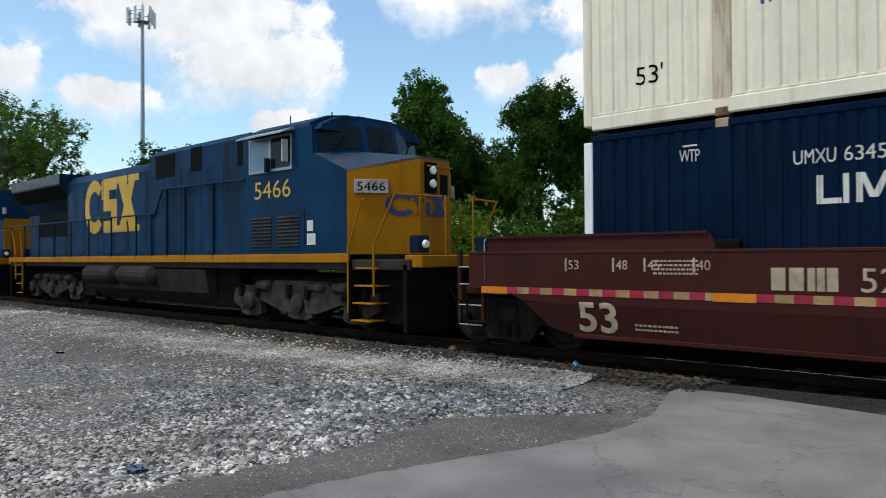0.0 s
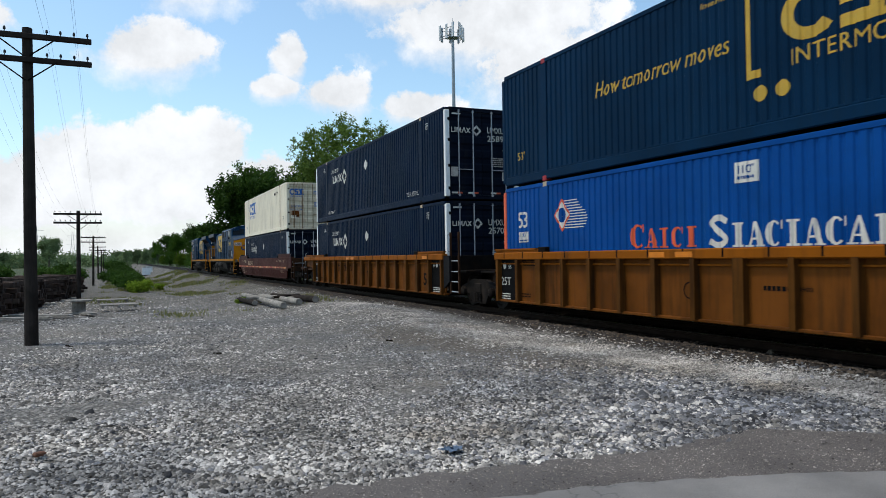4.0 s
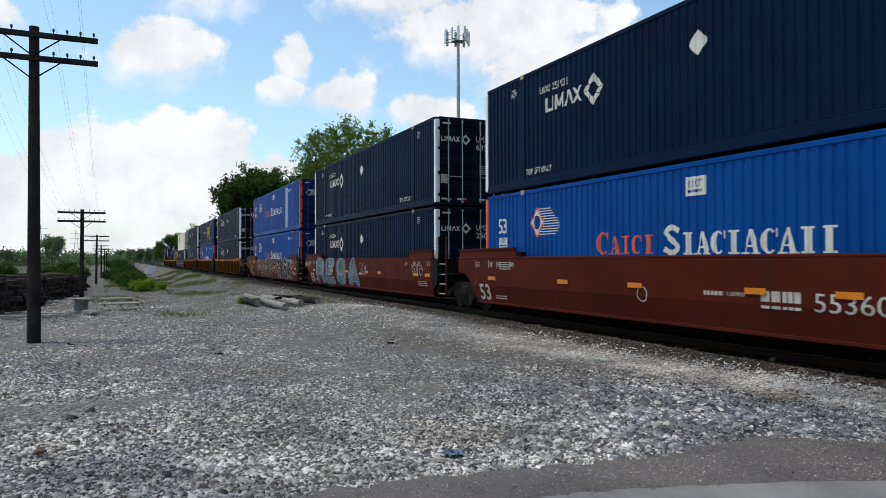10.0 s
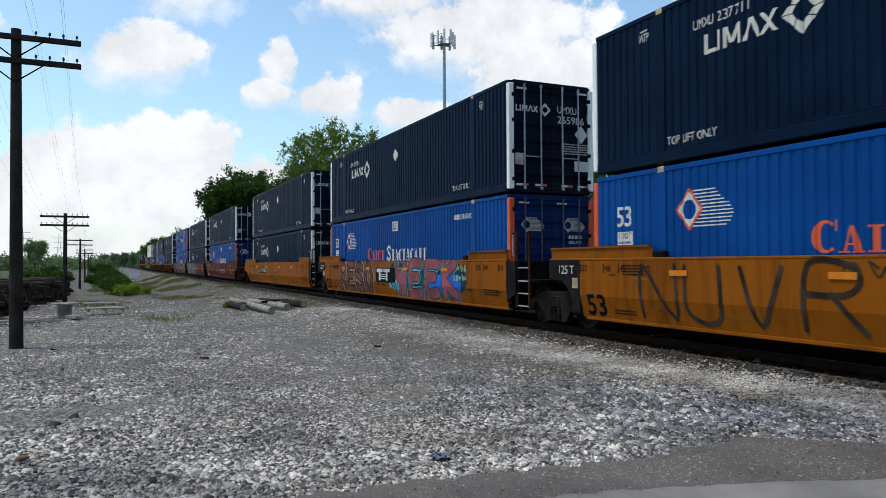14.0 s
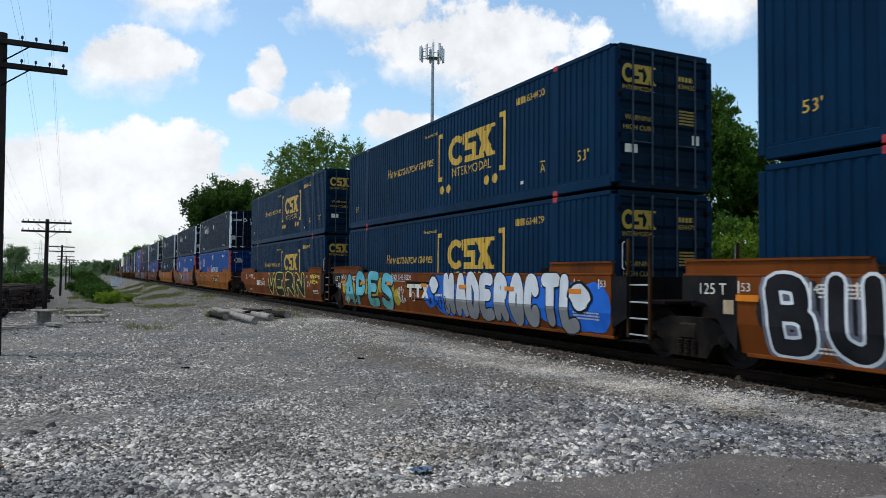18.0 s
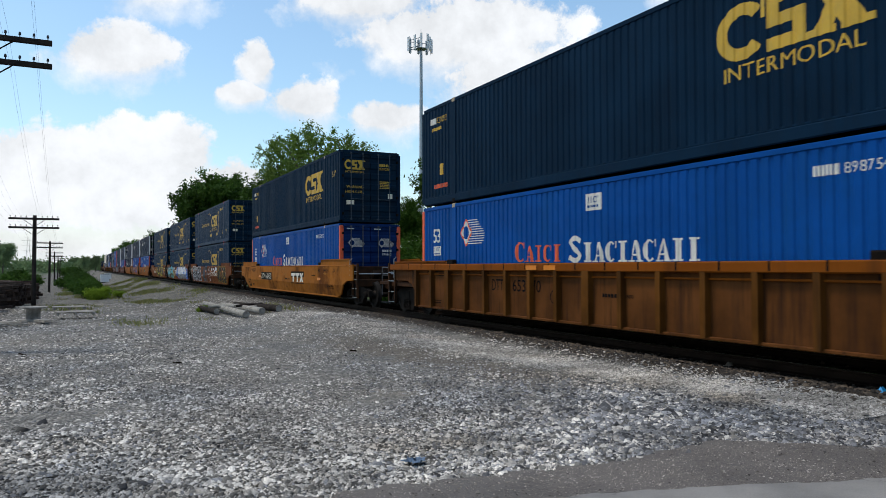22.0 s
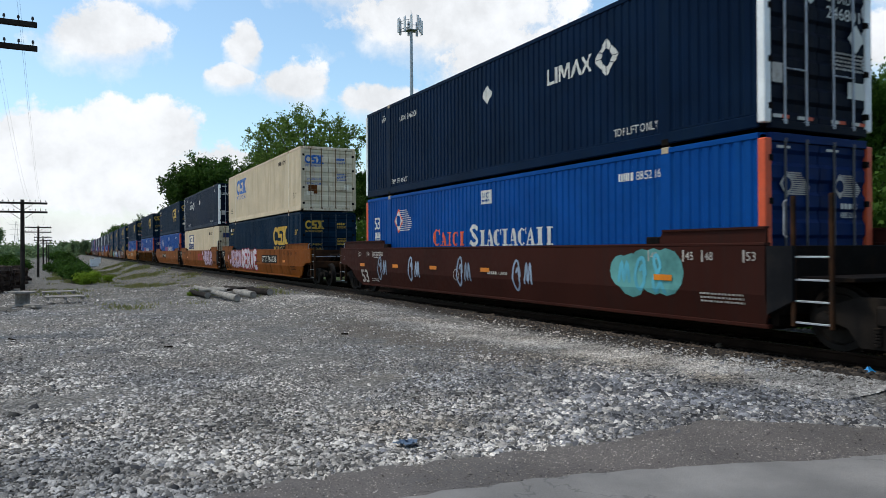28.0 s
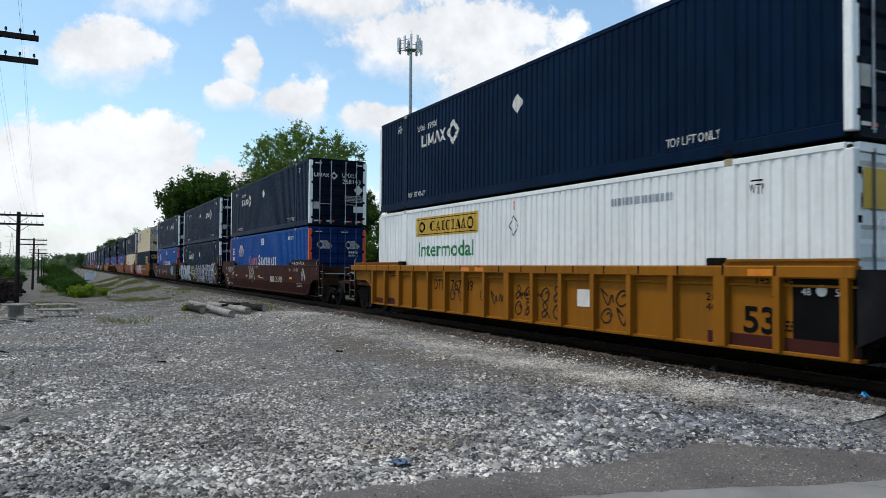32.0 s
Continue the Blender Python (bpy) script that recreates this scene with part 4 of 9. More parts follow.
def far_woods():
    """A low belt of trees along the horizon, in countless clumps."""
    rng = np.random.RandomState(9)
    lumps = []
    for k in range(420):
        a = rng.uniform(-75, 180) if k < 260 else rng.uniform(-20, 3)
        if 3 < a < 20:
            continue
        d = rng.uniform(420, 620)
        lumps.append((d * math.sin(math.radians(a)), d * math.cos(math.radians(a)), rng.uniform(0, 4.5), rng.uniform(4, 8)))
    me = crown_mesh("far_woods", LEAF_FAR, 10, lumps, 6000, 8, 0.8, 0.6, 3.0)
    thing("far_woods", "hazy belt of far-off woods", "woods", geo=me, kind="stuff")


far_woods()


def grass_tufts():
    """Short grass and weeds between the stones of the far yard."""
    rng = np.random.RandomState(41)
    n = 2000
    cx, cy = rng.uniform(-1.5, 8.2, n), rng.uniform(24, 125, n)
    keep = np.sin(cx * 1.1 + cy * 0.21) + np.sin(cx * 0.5 - cy * 0.33 + 2) + rng.normal(0, 0.5, n) > 1.15 - np.clip((cy - 30) / 60, 0, 0.7)
    cx, cy = cx[keep], cy[keep]
    k = 26
    m = len(cx)
    x = (cx[:, None] + rng.normal(0, 0.22, (m, k))).ravel()
    y = (cy[:, None] + rng.normal(0, 0.5, (m, k))).ravel()
    z = bump_height(x, y) - 0.04
    h = rng.uniform(0.05, 0.17, len(x)) * (1 + np.clip((y - 40) / 80, 0, 1))
    a = rng.uniform(0, 6.283, len(x))
    w = 0.018 * (1 + np.clip((y - 40) / 40, 0, 2))[:, None]
    root = np.stack([x, y, z], 1)
    side = np.stack([np.cos(a), np.sin(a), 0 * a], 1) * w
    tip = root + np.stack([rng.normal(0, 0.05, len(x)), rng.normal(0, 0.05, len(x)), h], 1)
    v = np.stack([root - side, root + side, tip], 1).reshape(-1, 3)
    thing("grass", "sparse yellow-green grass between the stones", "grass", geo=numpy_mesh("grass", v, np.arange(len(v)).reshape(-1, 3), LEAF_DRY), kind="stuff")


grass_tufts()

# ---------------------------------------------------------------- markings: flat shapes laid on sheet metal
@functools.lru_cache(maxsize=None)
def flat_text(s, size, fat=0.0, shear=0.0, gap=1.0):
    """The built-in font as vertices (a, b) and faces, from its left foot."""
    cu = bpy.data.curves.new("lettering", "FONT")
    cu.body, cu.size, cu.offset, cu.shear, cu.space_character, cu.resolution_u = s, size * 1.38, fat, shear, gap, 3
    ob = bpy.data.objects.new("lettering", cu)
    me = bpy.data.meshes.new_from_object(ob)
    v, f = [(q.co.x, q.co.y) for q in me.vertices], [tuple(p.vertices) for p in me.polygons]
    bpy.data.objects.remove(ob)
    bpy.data.curves.remove(cu)
    bpy.data.meshes.remove(me)
    return v, f


def fit_text(s, width, height, **kw):
    v, f = flat_text(s, height, **kw)
    a = [p[0] for p in v]
    b = [p[1] for p in v]
    k, h = width / (max(a) - min(a)), height / (max(b) - min(b))
    return [((p[0] - min(a)) * k, (p[1] - min(b)) * h) for p in v], f


def flat_join(*shapes):
    v, f = [], []
    for sv, sf in shapes:
        n = len(v)
        v += [(p[0], p[1], p[2] if len(p) > 2 else 0.0) for p in sv]
        f += [tuple(n + i for i in q) for q in sf]
    return v, f


def moved(shape, da, db, k=1.0):
    return [(p[0] * k + da, p[1] * k + db, p[2] if len(p) > 2 else 0.0) for p in shape[0]], shape[1]


def poly(*pts):
    return list(pts), [tuple(range(len(pts)))]


def rect(a0, b0, a1, b1):
    return poly((a0, b0), (a1, b0), (a1, b1), (a0, b1))


def ring(ca, cb, ra, rb, inner=0.5, n=16):
    v = []
    for i in range(n):
        t = 2 * math.pi * i / n
        v += [(ca + ra * math.cos(t), cb + rb * math.sin(t)), (ca + ra * inner * math.cos(t), cb + rb * inner * math.sin(t))]
    return v, [(2 * i, 2 * ((i + 1) % n), 2 * ((i + 1) % n) + 1, 2 * i + 1) for i in range(n)]


def disc(ca, cb, r, n=16):
    return poly(*[(ca + r * math.cos(2 * math.pi * i / n), cb + r * math.sin(2 * math.pi * i / n)) for i in range(n)])


def bars(w, h, n, seed=1, fill=0.72):
    """Writing too small to read: a row of plain bars."""
    rng = random.Random(seed)
    out, a = [], 0.0
    while a < w:
        k = min(rng.uniform(0.5, 1.1) * w / n, w - a)
        out.append(rect(a, 0, a + k * fill, h))
        a += k
    return flat_join(*out)


def ribbon(pts, width, closed=False, seg=5):
    """A flat stroke along a smooth line through points; every short piece lies a little above the last."""
    n = len(pts)
    line = []
    for i in range(n - 1):
        p0, p1, p2, p3 = pts[max(i - 1, 0)], pts[i], pts[i + 1], pts[min(i + 2, n - 1)]
        for k in range(seg):
            t = k / seg
            line.append(tuple(0.5 * (2 * p1[j] + (p2[j] - p0[j]) * t + (2 * p0[j] - 5 * p1[j] + 4 * p2[j] - p3[j]) * t * t + (3 * p1[j] - p0[j] - 3 * p2[j] + p3[j]) * t ** 3) for j in (0, 1)))
    line.append(pts[-1])
    v, f = [], []
    for i, p in enumerate(line):
        q0, q1 = line[max(i - 1, 0)], line[min(i + 1, len(line) - 1)]
        da, db = q1[0] - q0[0], q1[1] - q0[1]
        L = math.hypot(da, db) or 1
        na, nb = -db / L * width / 2, da / L * width / 2
        v += [(p[0] + na, p[1] + nb), (p[0] - na, p[1] - nb)]
    f = [(2 * i, 2 * i + 1, 2 * i + 3, 2 * i + 2) for i in range(len(line) - 1)]
    return v, f


def emblem_blocks(w, h):
    """A trade mark as three plain shapes: a broken ring, a curl and a cross on slabs."""
    t = h * 0.22
    a = w * 0.36
    v, n = [], 22
    for i in range(n + 1):
        q = radians(42 + 276 * i / n)
        for k, r in ((1.0, 1.0), (0.56, 0.56)):
            v.append((a * 0.53 + a * 0.53 * k * math.cos(q), h / 2 + h * 0.5 * (r + 0.02) * math.sin(q)))
    gap = v, [(2 * i, 2 * i + 2, 2 * i + 3, 2 * i + 1) for i in range(n)]
    b, c = w * 0.37, w * 0.62
    slabs = [rect(b, 0, c, t), rect(b, h * 0.4, c, h * 0.4 + t * 0.95), rect(b, h - t, c, h), rect(b, h * 0.4 + t * 0.95, b + t * 1.1, h - t), rect(c - t * 1.1, t, c, h * 0.4)]
    d = w * 0.62
    e = w - d
    cross = [poly((d + e * 0.08, 0), (d + e * 0.36, 0), (w - e * 0.10, h), (w - e * 0.38, h)), poly((w - e * 0.38, 0), (w, 0), (d + e * 0.40, h), (d, h)),
             rect(d - e * 0.06, 0, d + e * 0.48, h * 0.12), rect(w - e * 0.44, 0, w + e * 0.04, h * 0.12), rect(d - e * 0.06, h * 0.88, d + e * 0.5, h), rect(w - e * 0.46, h * 0.88, w + e * 0.02, h)]
    out = [gap, *slabs, rect(a * 0.93, h * 0.62, a * 1.0, h * 0.98), *cross]
    # every piece a hair above the last
    verts, faces = [], []
    for k, (pv, pf) in enumerate(out):
        n = len(verts)
        verts += [(p[0], p[1], k * 0.0003) for p in pv]
        faces += [tuple(n + i for i in q) for q in pf]
    return verts, faces


def emblem_strokes(w, h):
    """A trade mark as a row of plain straight strokes."""
    t = h * 0.19

    def stroke(a0, b0, a1, b1):
        k = t * 0.5 * math.hypot(a1 - a0, b1 - b0) / max(abs(b1 - b0), 1e-6)
        return poly((a0 - k, b0), (a0 + k, b0), (a1 + k, b1), (a1 - k, b1))
    s = [rect(0, 0, t, h), rect(t, 0, w * 0.23 - t * 1.25, t), rect(w * 0.23 - t, 0, w * 0.23, h)]
    a = w * 0.28
    s += [rect(a, 0, a + t * 0.9, h), rect(a + w * 0.24 - t * 0.9, 0, a + w * 0.24, h), stroke(a + w * 0.115, h * 0.15, a + t * 0.75, h), stroke(a + w * 0.125, h * 0.15, a + w * 0.24 - t * 0.75, h)]
    a = w * 0.55
    s += [stroke(a + t * 0.5, 0, a + w * 0.115, h), stroke(a + w * 0.23 - t * 0.5, 0, a + w * 0.125, h)]
    a = w * 0.785
    s += [stroke(a + t * 0.5, 0, w - t * 0.5, h), stroke(w - t * 0.5, 0, a + t * 0.5, h)]
    verts, faces = [], []
    for k, (pv, pf) in enumerate(s):
        n = len(verts)
        verts += [(p[0], p[1], k * 0.0002) for p in pv]
        faces += [tuple(n + i for i in q) for q in pf]
    return verts, faces


def emblem_diamond(r):
    """Four pairs of plain lozenge pieces round a hollow."""
    s = []
    for k in range(4):
        c, q = math.cos(k * math.pi / 2), math.sin(k * math.pi / 2)

        def rot(p):
            return (p[0] * c - p[1] * q, p[0] * q + p[1] * c)
        s.append(poly(*[rot(p) for p in ((0.02 * r, 0.97 * r), (0.02 * r, 0.48 * r), (0.26 * r, 0.30 * r), (0.36 * r, 0.63 * r))]))
        s.append(poly(*[rot(p) for p in ((0.40 * r, 0.57 * r), (0.30 * r, 0.26 * r), (0.48 * r, 0.02 * r), (0.95 * r, 0.02 * r))]))
    return flat_join(*s)


def word_blocks(w, h, n, first=1.25, serif=True):
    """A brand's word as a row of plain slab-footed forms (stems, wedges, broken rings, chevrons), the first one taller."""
    order = "curl pillar wedge ring pillar wedge ring wedge pillar pillar".split() if n > 7 else "ring wedge pillar ring pillar".split() + ["wedge"] * 2
    s, a = [], 0.0
    k = w / (n + 0.35)
    for i in range(n):
        ww = k * (1.35 if i == 0 else 1.0)
        hh = h * (first if i == 0 else 1.0)
        e = a + ww * 0.90
        m, d, t, f = (a + e) / 2, e - a, ww * 0.26, hh * 0.07
        form = order[i % len(order)]
        foot = lambda c: rect(c - t * 0.95, 0, c + t * 0.95, f)
        if form == "wedge":
            s += [poly((a + t * 0.1, 0), (a + t * 0.55, 0), (m + t * 0.1, hh), (m - t * 0.3, hh)), poly((e - t * 1.2, 0), (e, 0), (m + t * 0.35, hh), (m - t * 0.3, hh)), rect(a + d * 0.28, hh * 0.28, e - d * 0.3, hh * 0.36), foot(a + t * 0.5), foot(e - t * 0.6)]
        elif form == "ring":
            v = []
            for j in range(15):
                q = radians(48 + 264 * j / 14)
                v += [(m + d * 0.5 * math.cos(q), hh / 2 + hh * 0.51 * math.sin(q)), (m + t * 0.25 + d * 0.24 * math.cos(q), hh / 2 + hh * 0.42 * math.sin(q))]
            s += [(v, [(2 * j, 2 * j + 2, 2 * j + 3, 2 * j + 1) for j in range(14)]), rect(e - t * 0.35, hh * 0.66, e - t * 0.1, hh)]
        elif form == "curl":
            s.append(ribbon([(e - t * 0.2, hh * 0.8), (m, hh * 0.93), (a + t * 0.5, hh * 0.78), (m, hh * 0.5), (e - t * 0.4, hh * 0.24), (m, hh * 0.07), (a + t * 0.1, hh * 0.2)], t * 0.85))
        else:
            s += [rect(m - t * 0.62, 0, m + t * 0.62, hh), rect(m - t * 1.25, 0, m + t * 1.25, f * 1.3), rect(m - t * 1.25, hh - f * 1.3, m + t * 1.25, hh)]
        a += ww
    verts, faces = [], []
    for j, (pv, pf) in enumerate(s):
        n0 = len(verts)
        verts += [(p[0], p[1], (j % 6) * 0.0003) for p in pv]
        faces += [tuple(n0 + i for i in q) for q in pf]
    return verts, faces


def clipped(text, w, h, **kw):
    return fit_text(text, w, h, **kw)


RIB, RIB_D = 0.2056, 0.021
BREAKS = (0.0, 0.112, 0.136, 0.182)


def rib_depth(y):
    u = (y % RIB)
    return float(np.interp(u, (*BREAKS, RIB), (0, 0, RIB_D, RIB_D, 0)))


def cut_strips(poly_, axis, cuts):
    """Splits a convex polygon of 3D points along planes of constant coordinate."""
    out = []
    lo, hi = min(q[axis] for q in poly_), max(q[axis] for q in poly_)
    rest = poly_
    for c in cuts:
        if not lo + 1e-5 < c < hi - 1e-5:
            continue
        low, high = [], []
        for i, a in enumerate(rest):
            b = rest[(i + 1) % len(rest)]
            if a[axis] <= c:
                low.append(a)
            if a[axis] >= c:
                high.append(a)
            if (a[axis] - c) * (b[axis] - c) < 0:
                k = (c - a[axis]) / (b[axis] - a[axis])
                q = tuple(a[j] + (b[j] - a[j]) * k for j in range(3))
                low.append(q)
                high.append(q)
        if len(low) > 2:
            out.append(low)
        rest = high
        if len(rest) < 3:
            return out
    return out + [rest]


def lay(name, shape, y0, z0, mat, parent, skin, label="", lift=0.004, ribs=False, zcut=None, below=None):
    """Lays a flat shape on a wagon's or box's side, its left foot at (y0, z0), reading towards the tail. skin(y, z) gives the sheet's x; the shape is cut along the ribs and follows them.
    A third value of a vertex lifts it further; below = (z, material) gives the part under z another paint."""
    pts = [(p[2] if len(p) > 2 else 0.0, y0 - p[0], z0 + p[1]) for p in shape[0]]
    faces = [[pts[i] for i in q] for q in shape[1]]
    zc = sorted(list(zcut or ()) + ([below[0]] if below else []))
    if zc:
        faces = [g for f in faces for g in cut_strips(f, 2, zc)]
    if ribs:
        ys = [q[1] for q in pts]
        cuts, k = [], math.floor(min(ys) / RIB)
        while k * RIB < max(ys):
            cuts += [k * RIB + b for b in BREAKS]
            k += 1
        faces = [g for f in faces for g in cut_strips(f, 1, [c for c in cuts if min(q[1] for q in f) < c < max(q[1] for q in f)])]
    v, fs = [], []
    for f in faces:
        n = len(v)
        mid = sum(q[1] for q in f) / len(f)
        zmid = sum(q[2] for q in f) / len(f)
        # the skin is met a hair inside the piece, so that both sides of a fold stay with their own plate
        v += [(skin(q[1] + (mid - q[1]) * 0.002, q[2] + (zmid - q[2]) * 0.002) - lift - q[0], q[1], q[2]) for q in f]
        fs.append(tuple(range(n, n + len(f))))
    me = bpy.data.meshes.new(name)
    me.from_pydata(v, [], fs)
    me.materials.append(mat)
    if below:
        me.materials.append(below[1])
        for q, f in zip(me.polygons, faces):
            q.material_index = 1 if sum(a[2] for a in f) / len(f) < below[0] else 0
    ob = new(name, me)
    ob.parent = parent
    return tagged(ob, label)


# ---------------------------------------------------------------- shipping containers
BOX_L, BOX_W, BOX_H = 16.154, 2.59, 2.895


def box_skin(y, z):
    return -(BOX_W / 2 - 0.012) + rib_depth(y)


def sheet(y0, y1, z0, z1, sx):
    """Corrugated sheet between two posts on the side sx, 2 mm thick edges closed at the back."""
    ys = [y0]
    k = math.floor(y0 / RIB)
    while k * RIB < y1:
        ys += [k * RIB + b for b in BREAKS if y0 + 1e-4 < k * RIB + b < y1 - 1e-4]
        k += 1
    ys.append(y1)
    v, f = [], []
    for y in ys:
        x = sx * (BOX_W / 2 - 0.012 - rib_depth(y))
        v += [(x, y, z0), (x, y, z1), (x - sx * 0.05, y, z0), (x - sx * 0.05, y, z1)]
    for i in range(len(ys) - 1):
        a, b = 4 * i, 4 * i + 4
        f += [(a, b, b + 1, a + 1), (a + 2, a + 3, b + 3, b + 2), (a + 1, b + 1, b + 3, a + 3), (a, a + 2, b + 2, b)]
    return v, f


def container(label, paint, post, door, end_post, rod=None, cast=None):
    """A 53-foot box: ribbed sides, corner and 40-foot posts, castings, roof, doors with lock rods at the tail."""
    root = thing("shipping_container", label, "shipping container", "containers on the train")
    hl, hw, H = BOX_L / 2, BOX_W / 2, BOX_H
    for sx in (-1, 1):
        g = Geo()
        for a, b in ((-hl + 0.14, -6.17), (-5.93, 5.93), (6.17, hl - 0.14)):
            g.add(*sheet(a, b, 0.25, H - 0.10, sx))
        part("side_panel", g, paint, root)
        part("top_rail", Geo().box(*sorted((sx * (hw - 0.07), sx * hw)), -hl + 0.13, hl - 0.13, H - 0.105, H - 0.01, 0.01), paint, root)
        part("bottom_rail", Geo().box(*sorted((sx * (hw - 0.07), sx * (hw - 0.002))), -hl + 0.13, hl - 0.13, 0.03, 0.24, 0.02).box(*sorted((sx * (hw - 0.07), sx * (hw - 0.016))), -hl + 0.13, hl - 0.13, 0.235, 0.275, 0.006), paint, root)
        for sy in (-1, 1):
            part("corner_post", Geo().box(*sorted((sx * (hw - 0.15), sx * hw)), *sorted((sy * (hl - 0.14), sy * hl)), 0.10, H - 0.10, 0.015), end_post, root)
            part("lifting_post", Geo().box(*sorted((sx * (hw - 0.10), sx * (hw - 0.003))), *sorted((sy * 5.93, sy * 6.17)), 0.05, H - 0.02, 0.012), post, root)
            for z in (0.0, H - 0.118):
                part("corner_casting", Geo().box(*sorted((sx * (hw - 0.162), sx * (hw + 0.002))), *sorted((sy * 5.96, sy * 6.14)), z, z + 0.122, 0.012), (cast or IRON) if z < 1 else (cast or MARK_TAN), root)
    part("roof", Geo().prism([(-hw + 0.06, H - 0.04), (-hw + 0.06, H - 0.012), (hw - 0.06, H - 0.012), (hw - 0.06, H - 0.04)], "y", -hl + 0.1, hl - 0.1), paint, root)
    part("floor", Geo().box(-hw + 0.06, hw - 0.06, -hl + 0.1, hl - 0.1, 0.06, 0.16), IRON, root, "dark underframe")
    g = Geo().box(-hw + 0.14, hw - 0.14, hl - 0.09, hl - 0.04, 0.12, H - 0.1)
    for k in range(8):
        x = -1.05 + k * 0.3
        g.box(x - 0.07, x + 0.07, hl - 0.045, hl - 0.012, 0.2, H - 0.18, 0.012)
    part("front_wall", g, paint, root)
    part("door_header", Geo().box(-hw + 0.14, hw - 0.14, -hl, -hl + 0.1, H - 0.14, H - 0.01, 0.01), door, root)
    part("door_sill", Geo().box(-hw + 0.14, hw - 0.14, -hl, -hl + 0.1, 0.02, 0.15, 0.01), door, root)
    for sx in (-1, 1):
        x0, x1 = (-hw + 0.15, -0.012) if sx < 0 else (0.012, hw - 0.15)
        prof = [(-hl + 0.10, H - 0.15), (-hl + 0.10, 0.16), (-hl + 0.035, 0.16)]
        for k in range(6):
            z = 0.28 + k * 0.43
            prof += [(-hl + 0.035, z - 0.04), (-hl + 0.072, z + 0.02), (-hl + 0.072, z + 0.15), (-hl + 0.035, z + 0.21)]
        g = Geo().prism(prof + [(-hl + 0.035, H - 0.15)], "x", x0, x1)
        leaf = part("door", g, door, root)
        for k in (0.28, 0.72):
            x = x0 + (x1 - x0) * k
            part("lock_rod", Geo().tube((x, -hl + 0.012, 0.10), (x, -hl + 0.012, H - 0.08), 0.019, n=8).box(x - 0.04, x + 0.04, -hl + 0.0, -hl + 0.03, 0.10, 0.17).box(x - 0.04, x + 0.04, -hl, -hl + 0.03, H - 0.15, H - 0.08), rod or ROD_STEEL, leaf, "steel lock rod")
            part("door_handle", Geo().bar([(x, -hl, 0.95), (x + 0.16 * (1 if k < 0.5 else -1), -hl - 0.012, 0.94), (x + 0.32 * (1 if k < 0.5 else -1), -hl - 0.012, 0.95)], 0.012), rod or ROD_STEEL, leaf)
        for z in (0.35, 1.05, 1.85, 2.5):
            xh = sx * (hw - 0.13)
            part("hinge", Geo().box(xh - 0.05, xh + 0.05, -hl - 0.006, -hl + 0.06, z - 0.05, z + 0.05, 0.008), IRON, leaf)
    return root


def tail_skin(parent, name, shape, x0, z0, mat, label=""):
    """A flat shape on the door end, its left foot at (x0, z0)."""
    me = bpy.data.meshes.new(name)
    me.from_pydata([(x0 + p[0], -BOX_L / 2 + 0.024 - (p[2] if len(p) > 2 else 0.0), z0 + p[1]) for p in shape[0]], [], shape[1])
    me.materials.append(mat)
    ob = new(name, me)
    ob.parent = parent
    return tagged(ob, label)


def lozenge(r, k=1.0):
    return poly((0, -r), (r * k, 0), (0, r), (-r * k, 0))


def mark_navy(b, number, logo_at=4.95, top=True):
    lay("lettering", emblem_strokes(1.48, 0.34), logo_at, 1.74, WHITE, b, box_skin, ribs=True)
    lay("emblem", emblem_diamond(0.37), logo_at - 1.92, 1.90, WHITE, b, box_skin, ribs=True)
    lay("lettering", clipped("UMXU", 0.46, 0.17), 5.20, 2.22, WHITE, b, box_skin, ribs=True)
    lay("lettering", clipped(number, 0.66, 0.17), 4.66, 2.22, WHITE, b, box_skin, ribs=True)
    lay("placard", lozenge(0.24), -0.07, 2.04, WHITE, b, box_skin, "blank white diamond placard", ribs=True)
    for y in (6.62, -6.42):
        lay("lettering", flat_join(clipped("WTP", 0.27, 0.16), rect(0.04, 0.20, 0.24, 0.225)), y, 2.38, WHITE, b, box_skin, ribs=True)
    for y in (5.87, -4.71):
        lay("lettering", clipped("TOP LIFT ONLY", 1.17, 0.15), y, 0.33, WHITE, b, box_skin, ribs=True)
    tail_skin(b, "lettering", emblem_strokes(0.66, 0.16), -1.08, 2.10, WHITE)
    tail_skin(b, "emblem", emblem_diamond(0.18), -0.20, 2.18, WHITE)
    tail_skin(b, "lettering", clipped("UMXU", 0.60, 0.19), 0.18, 2.12, WHITE)
    tail_skin(b, "lettering", clipped(number, 0.84, 0.19), 0.18, 1.86, WHITE)
    tail_skin(b, "placard", lozenge(0.24, 0.85), 0.92, 1.60, WHITE, "white diamond placard")
    tail_skin(b, "lettering", flat_join(*[moved(bars(0.86, 0.035, 9, k), 0, k * 0.062) for k in range(5)]), 0.30, 1.06, MARK_GREY)
    tail_skin(b, "plate", rect(0, 0, 0.46, 0.27), 0.70, 0.62, WHITE, "white data plate")
    tail_skin(b, "plate", rect(0, 0, 0.24, 0.30), -1.10, 0.72, MARK_GREY, "worn white sticker")
    for x in (-1.05, 0.80):
        tail_skin(b, "stripe", rect(0, 0, 0.30, 0.05), x, 2.66, WHITE)
    for x in (-1.08, -0.52, 0.28, 0.80):
        tail_skin(b, "stripe", rect(0, 0, 0.20, 0.055), x, 0.19, WHITE)
        tail_skin(b, "stripe", rect(0, 0, 0.16, 0.055), x + 0.20, 0.19, RED_MARK)


